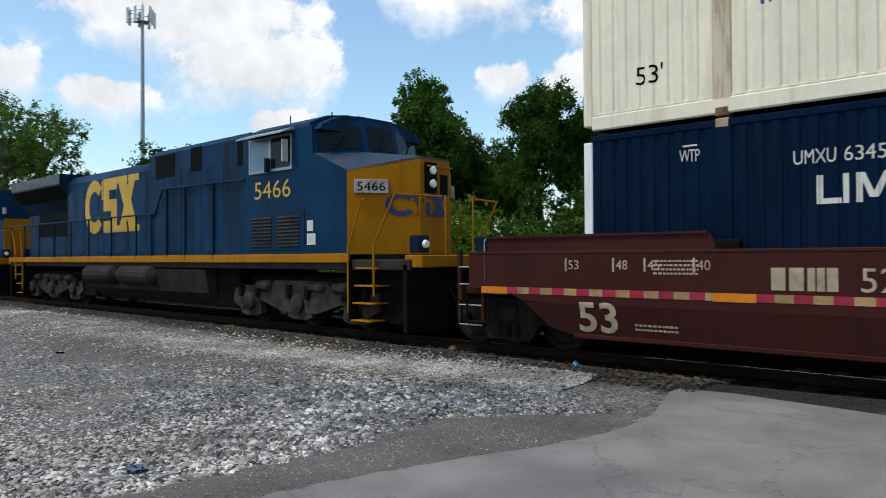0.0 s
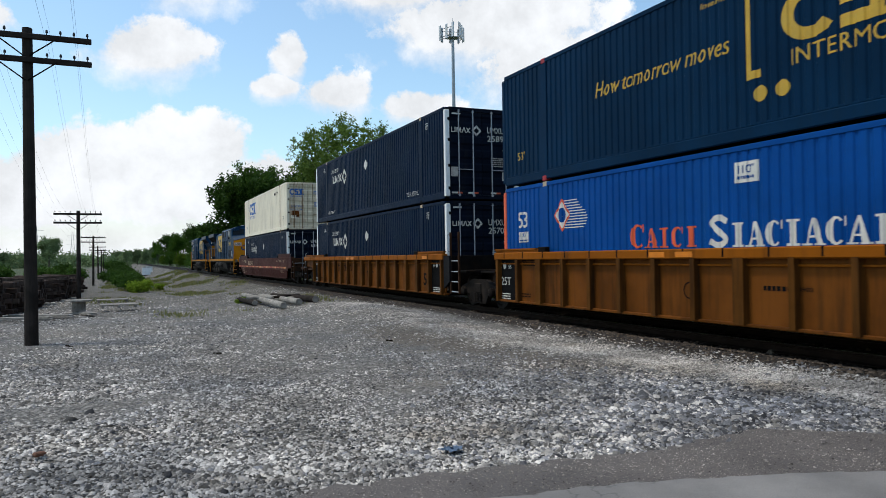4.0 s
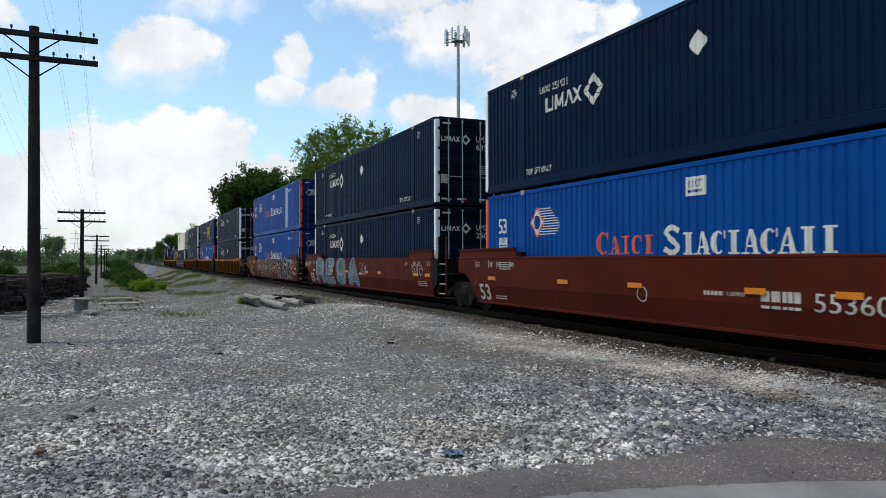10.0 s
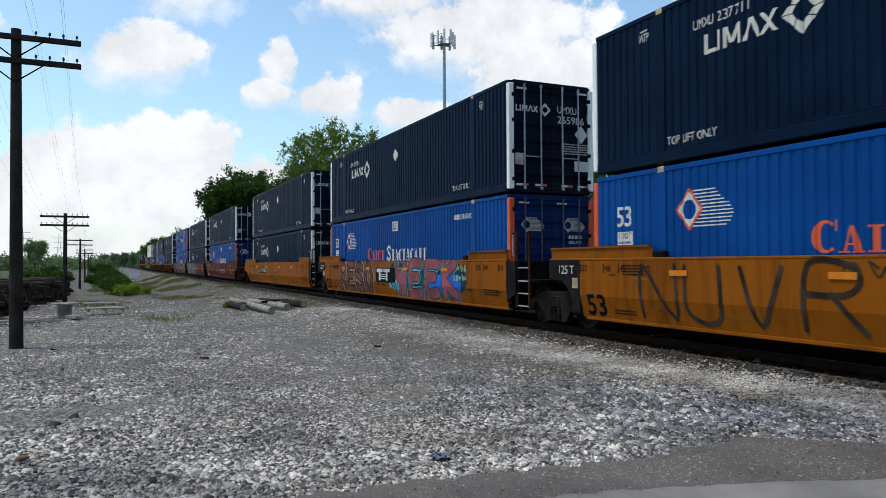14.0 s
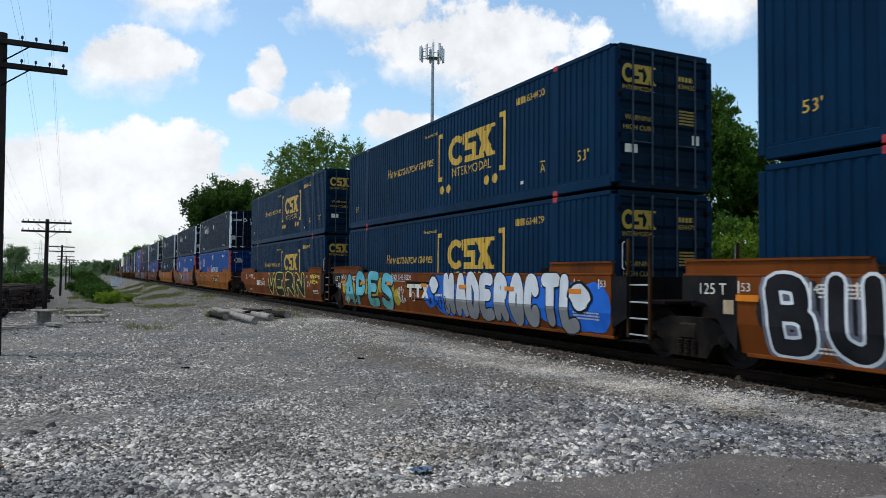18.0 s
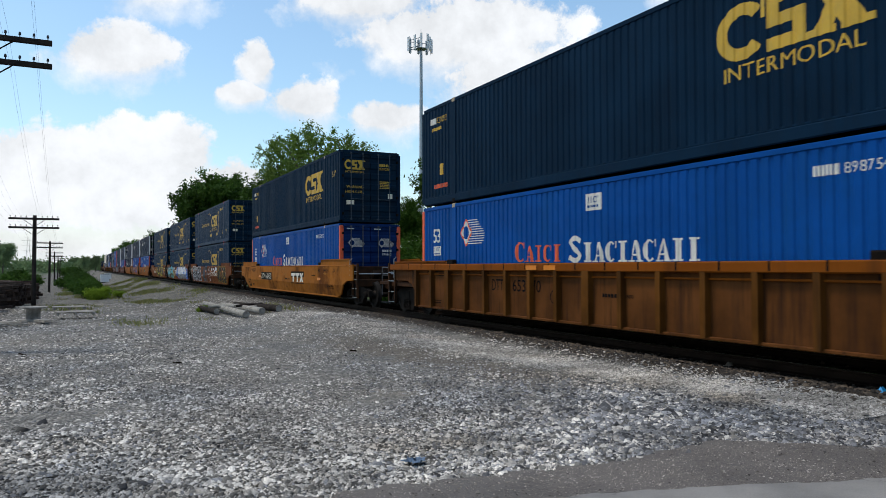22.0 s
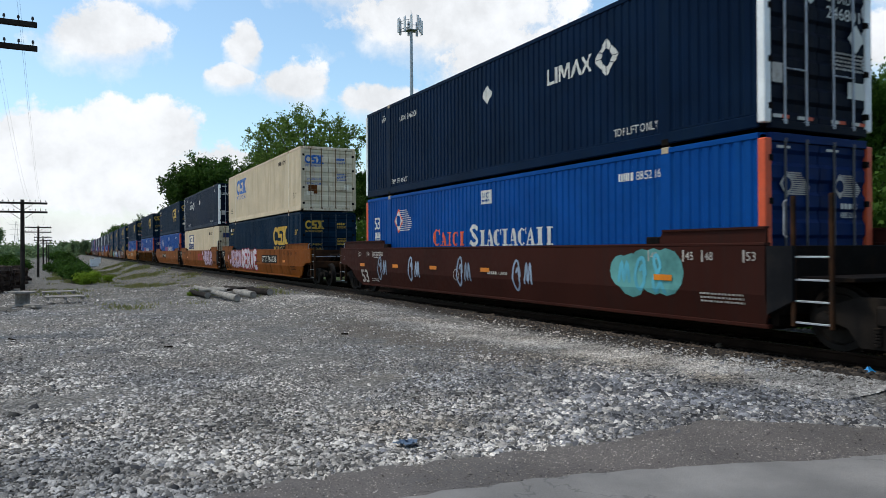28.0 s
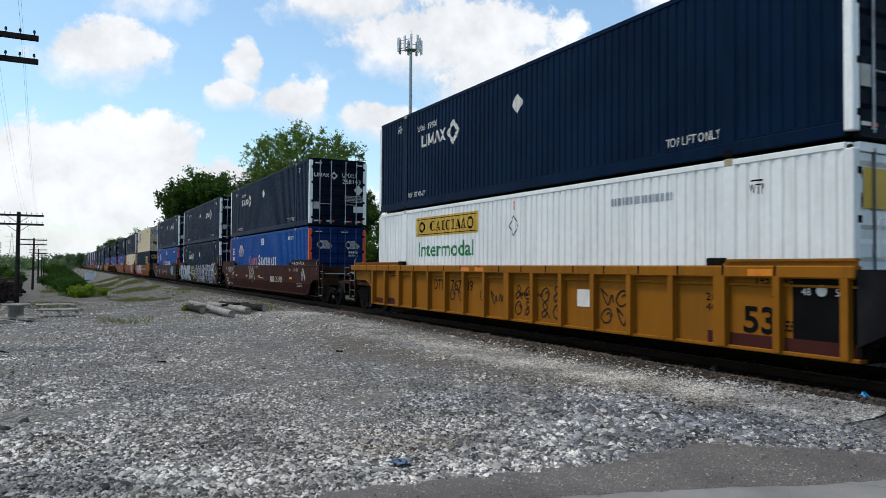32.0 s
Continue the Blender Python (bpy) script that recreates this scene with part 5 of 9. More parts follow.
def globe(r):
    lines = [rect(r * 0.35 - 0.25 * abs(k - 5) * r * 0.12, -r * 0.85 + k * r * 0.17, 2.2 * r + 0.55 * r * math.sin(k * 0.42 + 0.2), -r * 0.85 + k * r * 0.17 + 0.022) for k in range(11)]
    return flat_join(*lines)


def mark_royal(b, number, patch=False):
    lay("lettering", clipped("53", 0.42, 0.40, fat=0.006), 7.33, 1.84, WHITE, b, box_skin, ribs=True)
    lay("plate", rect(0, 0, 0.46, 0.26), 7.31, 1.48, WHITE, b, box_skin, "white height plate", ribs=True)
    lay("lettering", flat_join(moved(clipped("110\"", 0.34, 0.13), 0, 0.09), bars(0.36, 0.04, 6, 2)), 7.26, 1.51, ROYAL, b, box_skin, lift=0.007, ribs=True)
    lay("emblem", globe(0.36), 5.35, 2.06, WHITE, b, box_skin, "white speed lines", ribs=True)
    lay("emblem", lozenge(0.38, 0.85), 5.35, 2.06, RED_MARK, b, box_skin, lift=0.006, ribs=True)
    lay("emblem", lozenge(0.31, 0.85), 5.35, 2.06, WHITE, b, box_skin, lift=0.008, ribs=True)
    lay("emblem", disc(0, 0, 0.17), 5.35, 2.06, ROYAL, b, box_skin, lift=0.010, ribs=True)
    lay("lettering", word_blocks(1.86, 0.37, 5), 2.94, 1.26, RED_MARK, b, box_skin, ribs=True)
    lay("lettering", word_blocks(3.66, 0.40, 10, 1.35), 0.84, 1.24, WHITE, b, box_skin, ribs=True)
    lay("plate", rect(0, 0, 0.48, 0.34), 0.25, 2.28, WHITE, b, box_skin, "white height plate", ribs=True)
    lay("lettering", flat_join(moved(clipped("110\"", 0.34, 0.14), 0.06, 0.14), moved(bars(0.36, 0.05, 6, 2), 0.05, 0.05)), 0.25, 2.29, ROYAL, b, box_skin, lift=0.007, ribs=True)
    lay("lettering", bars(0.40, 0.15, 4, 4), -4.85, 2.40, WHITE, b, box_skin, ribs=True)
    lay("lettering", clipped(number, 0.62, 0.15, gap=1.2), -5.32, 2.40, WHITE, b, box_skin, ribs=True)
    if patch:
        lay("patch", rect(0, 0, 0.75, 2.45), -3.95, 0.25, SILVER, b, box_skin, "pale scraped patch", ribs=True)
    for x in (-0.78, 0.48):
        tail_skin(b, "emblem", moved(globe(0.19), 0, 0), x, 2.12, MARK_GREY)
        tail_skin(b, "emblem", moved(lozenge(0.2, 0.85), 0, 0), x, 2.12, MARK_GREY)
        hub = disc(0, 0, 0.10)
        tail_skin(b, "emblem", ([(p[0], p[1], 0.003) for p in hub[0]], hub[1]), x, 2.12, ROYAL_DOOR)
    tail_skin(b, "lettering", flat_join(moved(bars(0.42, 0.09, 4, 5), 0, 0.14), clipped(number, 0.4, 0.09)), 0.5, 1.62, WHITE)
    for x in (-1.0, 0.15):
        tail_skin(b, "stripe", rect(0, 0, 0.3, 0.04), x, 2.66, WHITE)


def tail_blocks(b, mat, number):
    tail_skin(b, "lettering", emblem_blocks(0.86, 0.38), -1.1, 2.12, mat)
    tail_skin(b, "lettering", clipped("INTERMODAL", 0.82, 0.09), -1.08, 1.98, mat)
    tail_skin(b, "lettering", flat_join(moved(clipped("WARNING", 0.72, 0.10), 0.04, 0.20), clipped("HIGH CUBE", 0.78, 0.10)), -1.06, 1.18, mat)
    tail_skin(b, "lettering", flat_join(moved(bars(0.4, 0.1, 4, 5), 0, 0.15), clipped(number, 0.46, 0.1)), 0.38, 2.15, mat)
    tail_skin(b, "lettering", flat_join(*[moved(bars(0.46, 0.035, 6, k), 0, k * 0.065) for k in range(5)]), 0.40, 1.40, mat)
    tail_skin(b, "plate", rect(0, 0, 0.32, 0.17), -1.02, 0.72, CREAM, "cream data plate")
    tail_skin(b, "plate", rect(0, 0, 0.20, 0.2), 0.75, 1.0, CREAM, "cream sticker")


def mark_teal(b, number):
    m = YELLOW_MARK
    lay("lettering", clipped("How tomorrow moves", 3.68, 0.32, shear=0.25), 4.0, 1.52, m, b, box_skin, ribs=True)
    lay("lettering", clipped("Intermodal", 0.95, 0.10, shear=0.2), 0.95, 2.42, m, b, box_skin, ribs=True)
    lay("bracket", flat_join(rect(0, 0, 0.11, 1.40), rect(0.11, 0, 0.30, 0.13), rect(0.11, 1.27, 0.30, 1.40)), -0.02, 0.98, m, b, box_skin, ribs=True)
    lay("bracket", flat_join(rect(0.19, 0, 0.30, 1.48), rect(0, 0, 0.19, 0.13), rect(0, 1.35, 0.19, 1.48)), -3.60, 0.88, m, b, box_skin, ribs=True)
    lay("lettering", emblem_blocks(2.62, 0.82), -0.72, 1.34, m, b, box_skin, ribs=True)
    lay("lettering", clipped("INTERMODAL", 2.3, 0.25), -0.88, 1.02, m, b, box_skin, ribs=True)
    for y in (-0.30, -0.72, -2.95, -3.38):
        lay("dot", disc(0, 0, 0.13), y, 0.72, m, b, box_skin, ribs=True)
    lay("lettering", flat_join(bars(0.42, 0.17, 4, 6), moved(clipped(number, 0.72, 0.17), 0.5, 0)), -4.37, 2.36, m, b, box_skin, ribs=True)
    lay("lettering", flat_join(clipped("IA", 0.2, 0.2), rect(0, 0.24, 0.2, 0.265)), -5.42, 0.60, m, b, box_skin, ribs=True)
    lay("lettering", clipped("53'", 0.38, 0.24), -6.84, 0.66, m, b, box_skin, ribs=True)
    lay("lettering", clipped("53'", 0.32, 0.20), 7.3, 0.62, m, b, box_skin, ribs=True)
    lay("plate", rect(0, 0, 0.13, 0.08), -4.6, 0.42, WHITE, b, box_skin, "small white plate", ribs=True)
    tail_blocks(b, m, number)


def mark_slate(b, number):
    m = YELLOW_MARK
    lay("lettering", emblem_blocks(2.58, 0.88), -3.16, 1.44, m, b, box_skin, ribs=True)
    lay("lettering", clipped("INTERMODAL", 2.35, 0.24), -3.3, 1.13, m, b, box_skin, ribs=True)
    lay("lettering", clipped("53'", 0.36, 0.24), -7.08, 1.88, m, b, box_skin, ribs=True)
    lay("plate", rect(0, 0, 0.34, 0.17), 7.5, 2.36, WHITE, b, box_skin, ribs=True)
    lay("lettering", clipped(number, 0.6, 0.17), 7.1, 2.36, m, b, box_skin, ribs=True)
    lay("lettering", bars(0.62, 0.09, 7, 8), 7.4, 2.16, m, b, box_skin, ribs=True)
    lay("plate", rect(0, 0, 0.24, 0.32), 6.92, 0.85, YELLOW_MARK, b, box_skin, "yellow warning plate", ribs=True)
    lay("lettering", bars(0.85, 0.12, 8, 9), 7.25, 0.48, RED_MARK, b, box_skin, ribs=True)
    tail_blocks(b, m, number)


def mark_cream(b, number, boxed=False):
    if boxed:
        lay("panel", rect(0, 0, 2.64, 1.14), 5.68, 1.36, DARK_MARK, b, box_skin, "dark blue panel", ribs=True)
        lay("lettering", emblem_blocks(2.36, 0.64), 5.54, 1.78, CREAM, b, box_skin, lift=0.008, ribs=True)
        lay("lettering", clipped("INTERMODAL", 2.3, 0.22), 5.5, 1.44, CREAM, b, box_skin, lift=0.008, ribs=True)
        lay("lettering", flat_join(bars(0.45, 0.2, 4, 6), moved(clipped(number, 0.72, 0.2), 0.55, 0)), -4.27, 2.33, BLACK_MARK, b, box_skin, ribs=True)
        tail_skin(b, "panel", rect(0, 0, 0.52, 0.32), -1.0, 2.1, DARK_MARK)
        tail_skin(b, "lettering", clipped(number, 0.46, 0.1), 0.38, 2.15, BLACK_MARK)
        return
    lay("lettering", emblem_blocks(2.58, 0.86), 5.64, 1.62, BLUE_MARK, b, box_skin, ribs=True)
    lay("lettering", clipped("INTERMODAL", 2.46, 0.24), 5.56, 1.31, BLUE_MARK, b, box_skin, ribs=True)
    lay("lettering", clipped("53'", 0.40, 0.26), 7.24, 0.58, BLACK_MARK, b, box_skin, ribs=True)
    lay("lettering", clipped("53'", 0.40, 0.26), -6.84, 0.62, BLACK_MARK, b, box_skin, ribs=True)
    lay("lettering", flat_join(bars(0.45, 0.18, 4, 6), moved(clipped(number, 0.72, 0.18), 0.55, 0)), -4.27, 2.36, BLACK_MARK, b, box_skin, ribs=True)
    tail_blocks(b, BLUE_MARK, number)
    tail_skin(b, "patch", rect(0, 0, 0.42, 0.38), -0.95, 0.78, ORANGE_RUST, "rusty orange patch")


def mark_white(b):
    lay("panel", rect(0, 0, 3.64, 0.55), 5.3, 2.06, YELLOW_MARK, b, box_skin, "yellow panel", ribs=True)
    lay("emblem", flat_join(rect(0, 0, 3.48, 0.02), rect(0, 0.43, 3.48, 0.45), moved(word_blocks(2.1, 0.26, 7, 1.1), 0.85, 0.09), ring(0.35, 0.22, 0.18, 0.16, 0.6), ring(3.15, 0.22, 0.18, 0.16, 0.6)), 5.22, 2.11, BLACK_MARK, b, box_skin, lift=0.008, ribs=True)
    lay("lettering", clipped("Intermodal", 3.2, 0.42, fat=0.010), 5.1, 1.48, GREEN_MARK, b, box_skin, ribs=True)
    lay("placard", flat_join(*[poly(*q) for q in (((0, -0.25), (0.2, 0), (0.17, 0), (0, -0.21)), ((0.2, 0), (0, 0.25), (0, 0.21), (0.17, 0)), ((0, 0.25), (-0.2, 0), (-0.17, 0), (0, 0.21)), ((-0.2, 0), (0, -0.25), (0, -0.21), (-0.17, 0)))]), 0.06, 2.15, BLACK_MARK, b, box_skin, ribs=True)
    lay("stripe", rect(0, 0, 0.04, 0.22), 0.06, 2.5, RED_MARK, b, box_skin, ribs=True)
    lay("lettering", bars(1.6, 0.14, 11, 7), -3.3, 2.35, GALV, b, box_skin, ribs=True)
    lay("lettering", flat_join(clipped("WTP", 0.27, 0.16), rect(0.04, 0.20, 0.24, 0.225)), -6.42, 2.30, BLACK_MARK, b, box_skin, ribs=True)
    tail_skin(b, "panel", rect(0, 0, 0.8, 0.55), -1.05, 2.0, YELLOW_MARK)
    tail_skin(b, "lettering", bars(0.5, 0.12, 6, 3), 0.4, 2.2, BLACK_MARK)


SILVER = surface("bare_aluminium_patch", (0.34, 0.38, 0.42), 0.5, 0.2, var=0.15, scale=1.5, dirt=(0.05, 0.10, 0.25), dirt_amt=0.4, dirt_scale=2, streak=0.5)

# ---------------------------------------------------------------- trucks and well cars
def wheel_mesh(r, name="wheelset"):
    g = Geo().tube((-0.9, 0, 0), (0.9, 0, 0), 0.08, n=10)
    for s in (-1, 1):
        prof = [(-0.075, r * 0.78), (-0.07, r + 0.028), (-0.045, r + 0.03), (-0.03, r + 0.005), (0.07, r - 0.004), (0.075, r * 0.8), (0.03, r * 0.74), (0.02, r * 0.34), (0.09, r * 0.26), (0.09, 0.02)]
        g.lathe([(0, 0.02)] + prof if False else prof, (s * 0.76, 0, 0), (s, 0, 0), 28)
        for k in range(4):  # balance holes as raised pads, so that the turning shows
            a = k * math.pi / 2
            g.box(s * 0.76 + 0.02, s * 0.76 + 0.05, math.cos(a) * r * 0.5 - 0.03, math.cos(a) * r * 0.5 + 0.03, math.sin(a) * r * 0.5 - 0.03, math.sin(a) * r * 0.5 + 0.03)
        g.lathe([(0, 0.11), (0.12, 0.11), (0.15, 0.07)], (s * 0.88, 0, 0), (s, 0, 0), 12)
    return g.mesh(name, STEEL)


WHEEL_R = 0.46
_wheel = wheel_mesh(WHEEL_R)
SPIN = []  # (wheelset, radius, thing it runs under, its y there)


def frame_outline(half):
    h = half
    return [(-h - 0.22, 0.40), (-h - 0.22, 0.60), (-h + 0.1, 0.68), (-0.45, 0.80), (0.45, 0.80), (h - 0.1, 0.68), (h + 0.22, 0.60), (h + 0.22, 0.40), (h - 0.12, 0.42), (h - 0.30, 0.36),
            (0.42, 0.12), (-0.42, 0.12), (-h + 0.30, 0.36), (-h + 0.12, 0.42)]


def truck(root, y):
    """A three-piece freight truck."""
    t = part("truck", Geo().box(-1.12, 1.12, -0.2, 0.2, 0.42, 0.70, 0.03), TRUCK_CAST, root, "dark cast-iron truck", at=pose(0, y, 0))
    for sx in (-1, 1):
        x = sx * 1.02
        part("side_frame", Geo().prism(frame_outline(0.89), "x", x - 0.07, x + 0.07), TRUCK_CAST, t)
        coil = [(0, 0.04)]
        for j in range(6):
            coil += [(j * 0.042 + 0.005, 0.054), (j * 0.042 + 0.028, 0.054), (j * 0.042 + 0.035, 0.04)]
        for k in range(3):
            part("spring", Geo().lathe(coil, (x + sx * 0.085, -0.17 + 0.17 * k, 0.17), (0, 0, 1), 7), TRUCK_CAST, t)
        part("bearing_cap", Geo().lathe([(0, 0.12), (0.10, 0.12), (0.13, 0.05)], (x + sx * 0.07, 0.89, 0.46), (sx, 0, 0), 10), TRUCK_CAST, t)
        part("bearing_cap", Geo().lathe([(0, 0.12), (0.10, 0.12), (0.13, 0.05)], (x + sx * 0.07, -0.89, 0.46), (sx, 0, 0), 10), TRUCK_CAST, t)
    for sy in (-1, 1):
        w = part("wheelset", _wheel, None, t, at=pose(0, sy * 0.89, WHEEL_R))
        SPIN.append((w, WHEEL_R, root, y + sy * 0.89))
    return t


SIDE_X, SIDE_TOP, SIDE_LOW, CREASE = 1.50, 1.50, 0.33, 0.78


def well_skin(y, z):
    return -SIDE_X if z > CREASE else -SIDE_X + (CREASE - z) * 0.22


def rib_skin(y, z):
    return -SIDE_X + 0.10


def side_outline(front, rear, style):
    """The side sheet's outline (y, z): outer ends reach over the trucks, the inner head end tapers over the shared truck, the inner tail end stops at the box."""
    def end(outer, head):
        if outer and style == "ribbed":
            return [(8.15, SIDE_LOW), (8.22, 0.50), (8.38, 0.74), (8.62, 0.94), (8.95, 1.04), (9.95, 1.06), (10.05, SIDE_TOP)]
        if outer:
            return [(8.25, SIDE_LOW), (8.6, 0.42), (9.05, 0.80), (9.4, 0.94), (10.12, 0.98), (10.12, SIDE_TOP)]
        if head and style == "smooth":
            return [(8.28, SIDE_LOW), (8.45, 0.50), (8.75, 0.92), (8.95, 1.08), (9.43, 1.12), (9.43, SIDE_TOP)]
        return [(8.15, SIDE_LOW), (8.22, 0.5), (8.22, SIDE_TOP)]
    a = end(front, True)
    b = [(-y, z) for y, z in reversed(end(rear, False))]
    return a, b


def well_car(style, label, paint, front, rear, sheet=None, dark_end=True):
    root = thing("well_car", label, "railway wagon", "double-stack well cars")
    a, b = side_outline(front, rear, style)
    for sx in (-1, 1):
        g = Geo()
        if style == "smooth":
            # upper plate and a lower plate that leans in below the crease
            out = a + b
            up = [p for p in out]
            g.prism([(q[0], max(q[1], CREASE)) for q in up], "x", sx * SIDE_X, sx * (SIDE_X - 0.05))
            lowpts = [q for q in up if q[1] < CREASE]
            f_y = np.interp(CREASE, (0.42, 0.80), (8.6, 9.05)) if front else np.interp(CREASE, (0.50, 0.92), (8.45, 8.75))
            r_y = np.interp(CREASE, (0.42, 0.80), (8.6, 9.05)) if rear else 8.22
            ring_ = [q for q in lowpts if q[0] > 0] + [(f_y, CREASE), (-r_y, CREASE)] + [q for q in lowpts if q[0] < 0]
            v = [(sx * -well_skin(0, z), y, z) for y, z in ring_] + [(sx * (-well_skin(0, z) - 0.05), y, z) for y, z in ring_]
            m = len(ring_)
            g.add(v, [tuple(range(m)), tuple(range(2 * m - 1, m - 1, -1))] + [(i, (i + 1) % m, (i + 1) % m + m, i + m) for i in range(m)])
            part("side_sheet", g, paint, root)
            part("top_chord", Geo().box(*sorted((sx * (SIDE_X - 0.14), sx * (SIDE_X + 0.006))), b[0][0], a[-1][0], SIDE_TOP - 0.002, SIDE_TOP + 0.05, 0.012), paint, root)
            bx = -well_skin(0, SIDE_LOW)
            part("bottom_chord", Geo().box(*sorted((sx * (bx - 0.12), sx * (bx + 0.012))), -8.2, 8.2, SIDE_LOW - 0.05, SIDE_LOW + 0.015, 0.01), paint, root)
        else:
            g.prism(a + b, "x", sx * (SIDE_X - 0.10), sx * (SIDE_X - 0.14))
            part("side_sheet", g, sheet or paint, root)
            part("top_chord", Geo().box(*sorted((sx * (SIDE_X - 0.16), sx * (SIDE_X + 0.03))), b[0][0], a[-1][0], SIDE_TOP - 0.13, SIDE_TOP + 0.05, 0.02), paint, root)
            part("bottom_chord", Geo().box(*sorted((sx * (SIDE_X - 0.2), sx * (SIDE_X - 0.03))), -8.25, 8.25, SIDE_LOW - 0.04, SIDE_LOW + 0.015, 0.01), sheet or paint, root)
            for k in range(-9, 10) if sx < 0 else ():
                yy = k * 0.92 + 0.3
                if b[0][0] + 0.3 < yy < a[-1][0] - 0.3:
                    part("chord_joint", Geo().box(*sorted((sx * (SIDE_X + 0.02), sx * (SIDE_X + 0.033))), yy - 0.018, yy + 0.018, SIDE_TOP - 0.098, SIDE_TOP + 0.048), IRON, root)
            part("stiffener", Geo().box(*sorted((sx * (SIDE_X - 0.10), sx * (SIDE_X - 0.06))), -8.3, 8.3, SIDE_TOP - 0.25, SIDE_TOP - 0.215, 0.006), paint, root)
            for k in range(-8, 9) if sx < 0 else (-8, 0, 8):
                y = k * 1.01
                w = 0.11 if k % 6 == 0 else 0.055
                part("side_post", Geo().prism([(sx * (SIDE_X - 0.10), y - w), (sx * (SIDE_X + 0.028), y - w), (sx * (SIDE_X + 0.028), y + w), (sx * (SIDE_X - 0.10), y + w)], "z", SIDE_LOW - 0.01, SIDE_TOP - 0.10), YELLOW_POST if sheet else paint, root)
        for s, outer in ((1, front), (-1, rear)):
            y0, y1 = (6.05, 9.75) if outer else (6.05, 9.4 if s > 0 and style == "smooth" else 8.22)
            g = Geo()
            xa, xb = sorted((sx * (SIDE_X - 0.08), sx * (SIDE_X - 0.03)))
            hi = SIDE_TOP + (0.27 if style == "smooth" else 0.13)
            g.prism([(s * y0, SIDE_TOP + 0.045), (s * (y0 + 0.12), hi), (s * y1, hi), (s * y1, SIDE_TOP + 0.045)], "x", xa, xb)
            g.box(xa - 0.03, xb + 0.03, *sorted((s * (y0 + 0.12), s * y1)), hi - 0.02, hi + 0.015)
            part("guide_plate", g, paint, root)
            part("lock_block", Geo().box(xa - 0.02, xb + 0.07, *sorted((s * (y0 - 0.28), s * (y0 + 0.04))), SIDE_TOP + 0.03, SIDE_TOP + 0.17, 0.02), IRON, root)
    part("well_floor", Geo().box(-1.3, 1.3, -8.2, 8.2, SIDE_LOW - 0.06, SIDE_LOW + 0.0).box(-1.3, 1.3, -8.3, -8.15, SIDE_LOW, 0.9).box(-1.3, 1.3, 8.15, 8.3, SIDE_LOW, 0.9), IRON, root, "dark open well floor")
    for s, outer in ((1, front), (-1, rear)):
        if outer:
            g = Geo().box(-1.35, 1.35, *sorted((s * 8.3, s * 10.35)), 0.86, 0.98, 0.01).box(-0.35, 0.35, *sorted((s * 8.3, s * 10.9)), 0.66, 0.98, 0.02)
            part("end_platform", g, END_RUST, root)
            part("end_sill", Geo().box(-1.45, 1.45, *sorted((s * 10.32, s * 10.42)), 0.76, 1.02, 0.01), END_RUST, root)
            part("end_beam", Geo().box(-1.4, 1.4, *sorted((s * 8.45, s * 8.6)), 0.95, SIDE_TOP, 0.01), END_RUST, root)
            part("coupler", Geo().box(-0.09, 0.09, *sorted((s * 10.9, s * 11.45)), 0.74, 0.92, 0.03).prism([(-0.16, 0.70), (0.16, 0.70), (0.16, 0.98), (-0.16, 0.98)], "y", *sorted((s * 11.42, s * 11.78))), IRON, root, "rusty knuckle coupler")
            part("brake_hose", Geo().bar([(0.25, s * 10.8, 0.72), (0.27, s * 11.1, 0.45), (0.22, s * 11.5, 0.36), (0.1, s * 11.75, 0.42)], 0.025), BLACK_RUBBER, root, "black rubber hose")
            for sx in (-1, 1):
                x = sx * 1.46
                for yy in (9.86, 10.36):
                    part("ladder_post", Geo().box(*sorted((x - sx * 0.10, x - sx * 0.02)), *sorted((s * yy, s * (yy + 0.07))), 0.34, 1.60, 0.012), END_RUST, root, "brown steel corner post")
                for z in (0.36, 0.68, 1.02, 1.30) if sx < 0 else ():
                    part("rung", Geo().bar([(x - sx * 0.03, s * 9.9, z), (x - sx * 0.03, s * 10.4, z)], 0.014, 5), GALV, root, "pale worn rung")
                part("grab_iron", Geo().bar([(x + sx * 0.01, s * 9.80, 1.05), (x + sx * 0.03, s * 9.80, 1.12), (x + sx * 0.03, s * 9.80, 1.72), (x - sx * 0.05, s * 9.80, 1.78)], 0.012, 5), GALV, root, "pale worn grab iron")
                part("side_step", Geo().bar([(x, s * 9.75, 0.84), (x, s * 9.75, 0.42), (x, s * 10.2, 0.42), (x, s * 10.2, 0.84)], 0.02), IRON, root)
            if s > 0:
                part("brake_wheel", Geo().lathe([(0, 0.26), (0.03, 0.27), (0.05, 0.25)], (0.75, s * 10.5, 1.35), (0, 1, 0), 16), IRON, root, "hand-brake wheel")
                part("brake_stand", Geo().box(0.68, 0.82, s * 10.3, s * 10.5, 0.98, 1.45, 0.01), IRON, root)
            part("walkway", Geo().box(-1.3, 1.3, *sorted((s * 9.55, s * 10.2)), 1.20, 1.235, 0.006), GALV, root, "worn steel crossover walkway")
            part("walkway_bracket", Geo().box(-1.2, -1.12, *sorted((s * 9.6, s * 10.15)), 0.97, 1.20).box(1.12, 1.2, *sorted((s * 9.6, s * 10.15)), 0.97, 1.20), END_RUST, root)
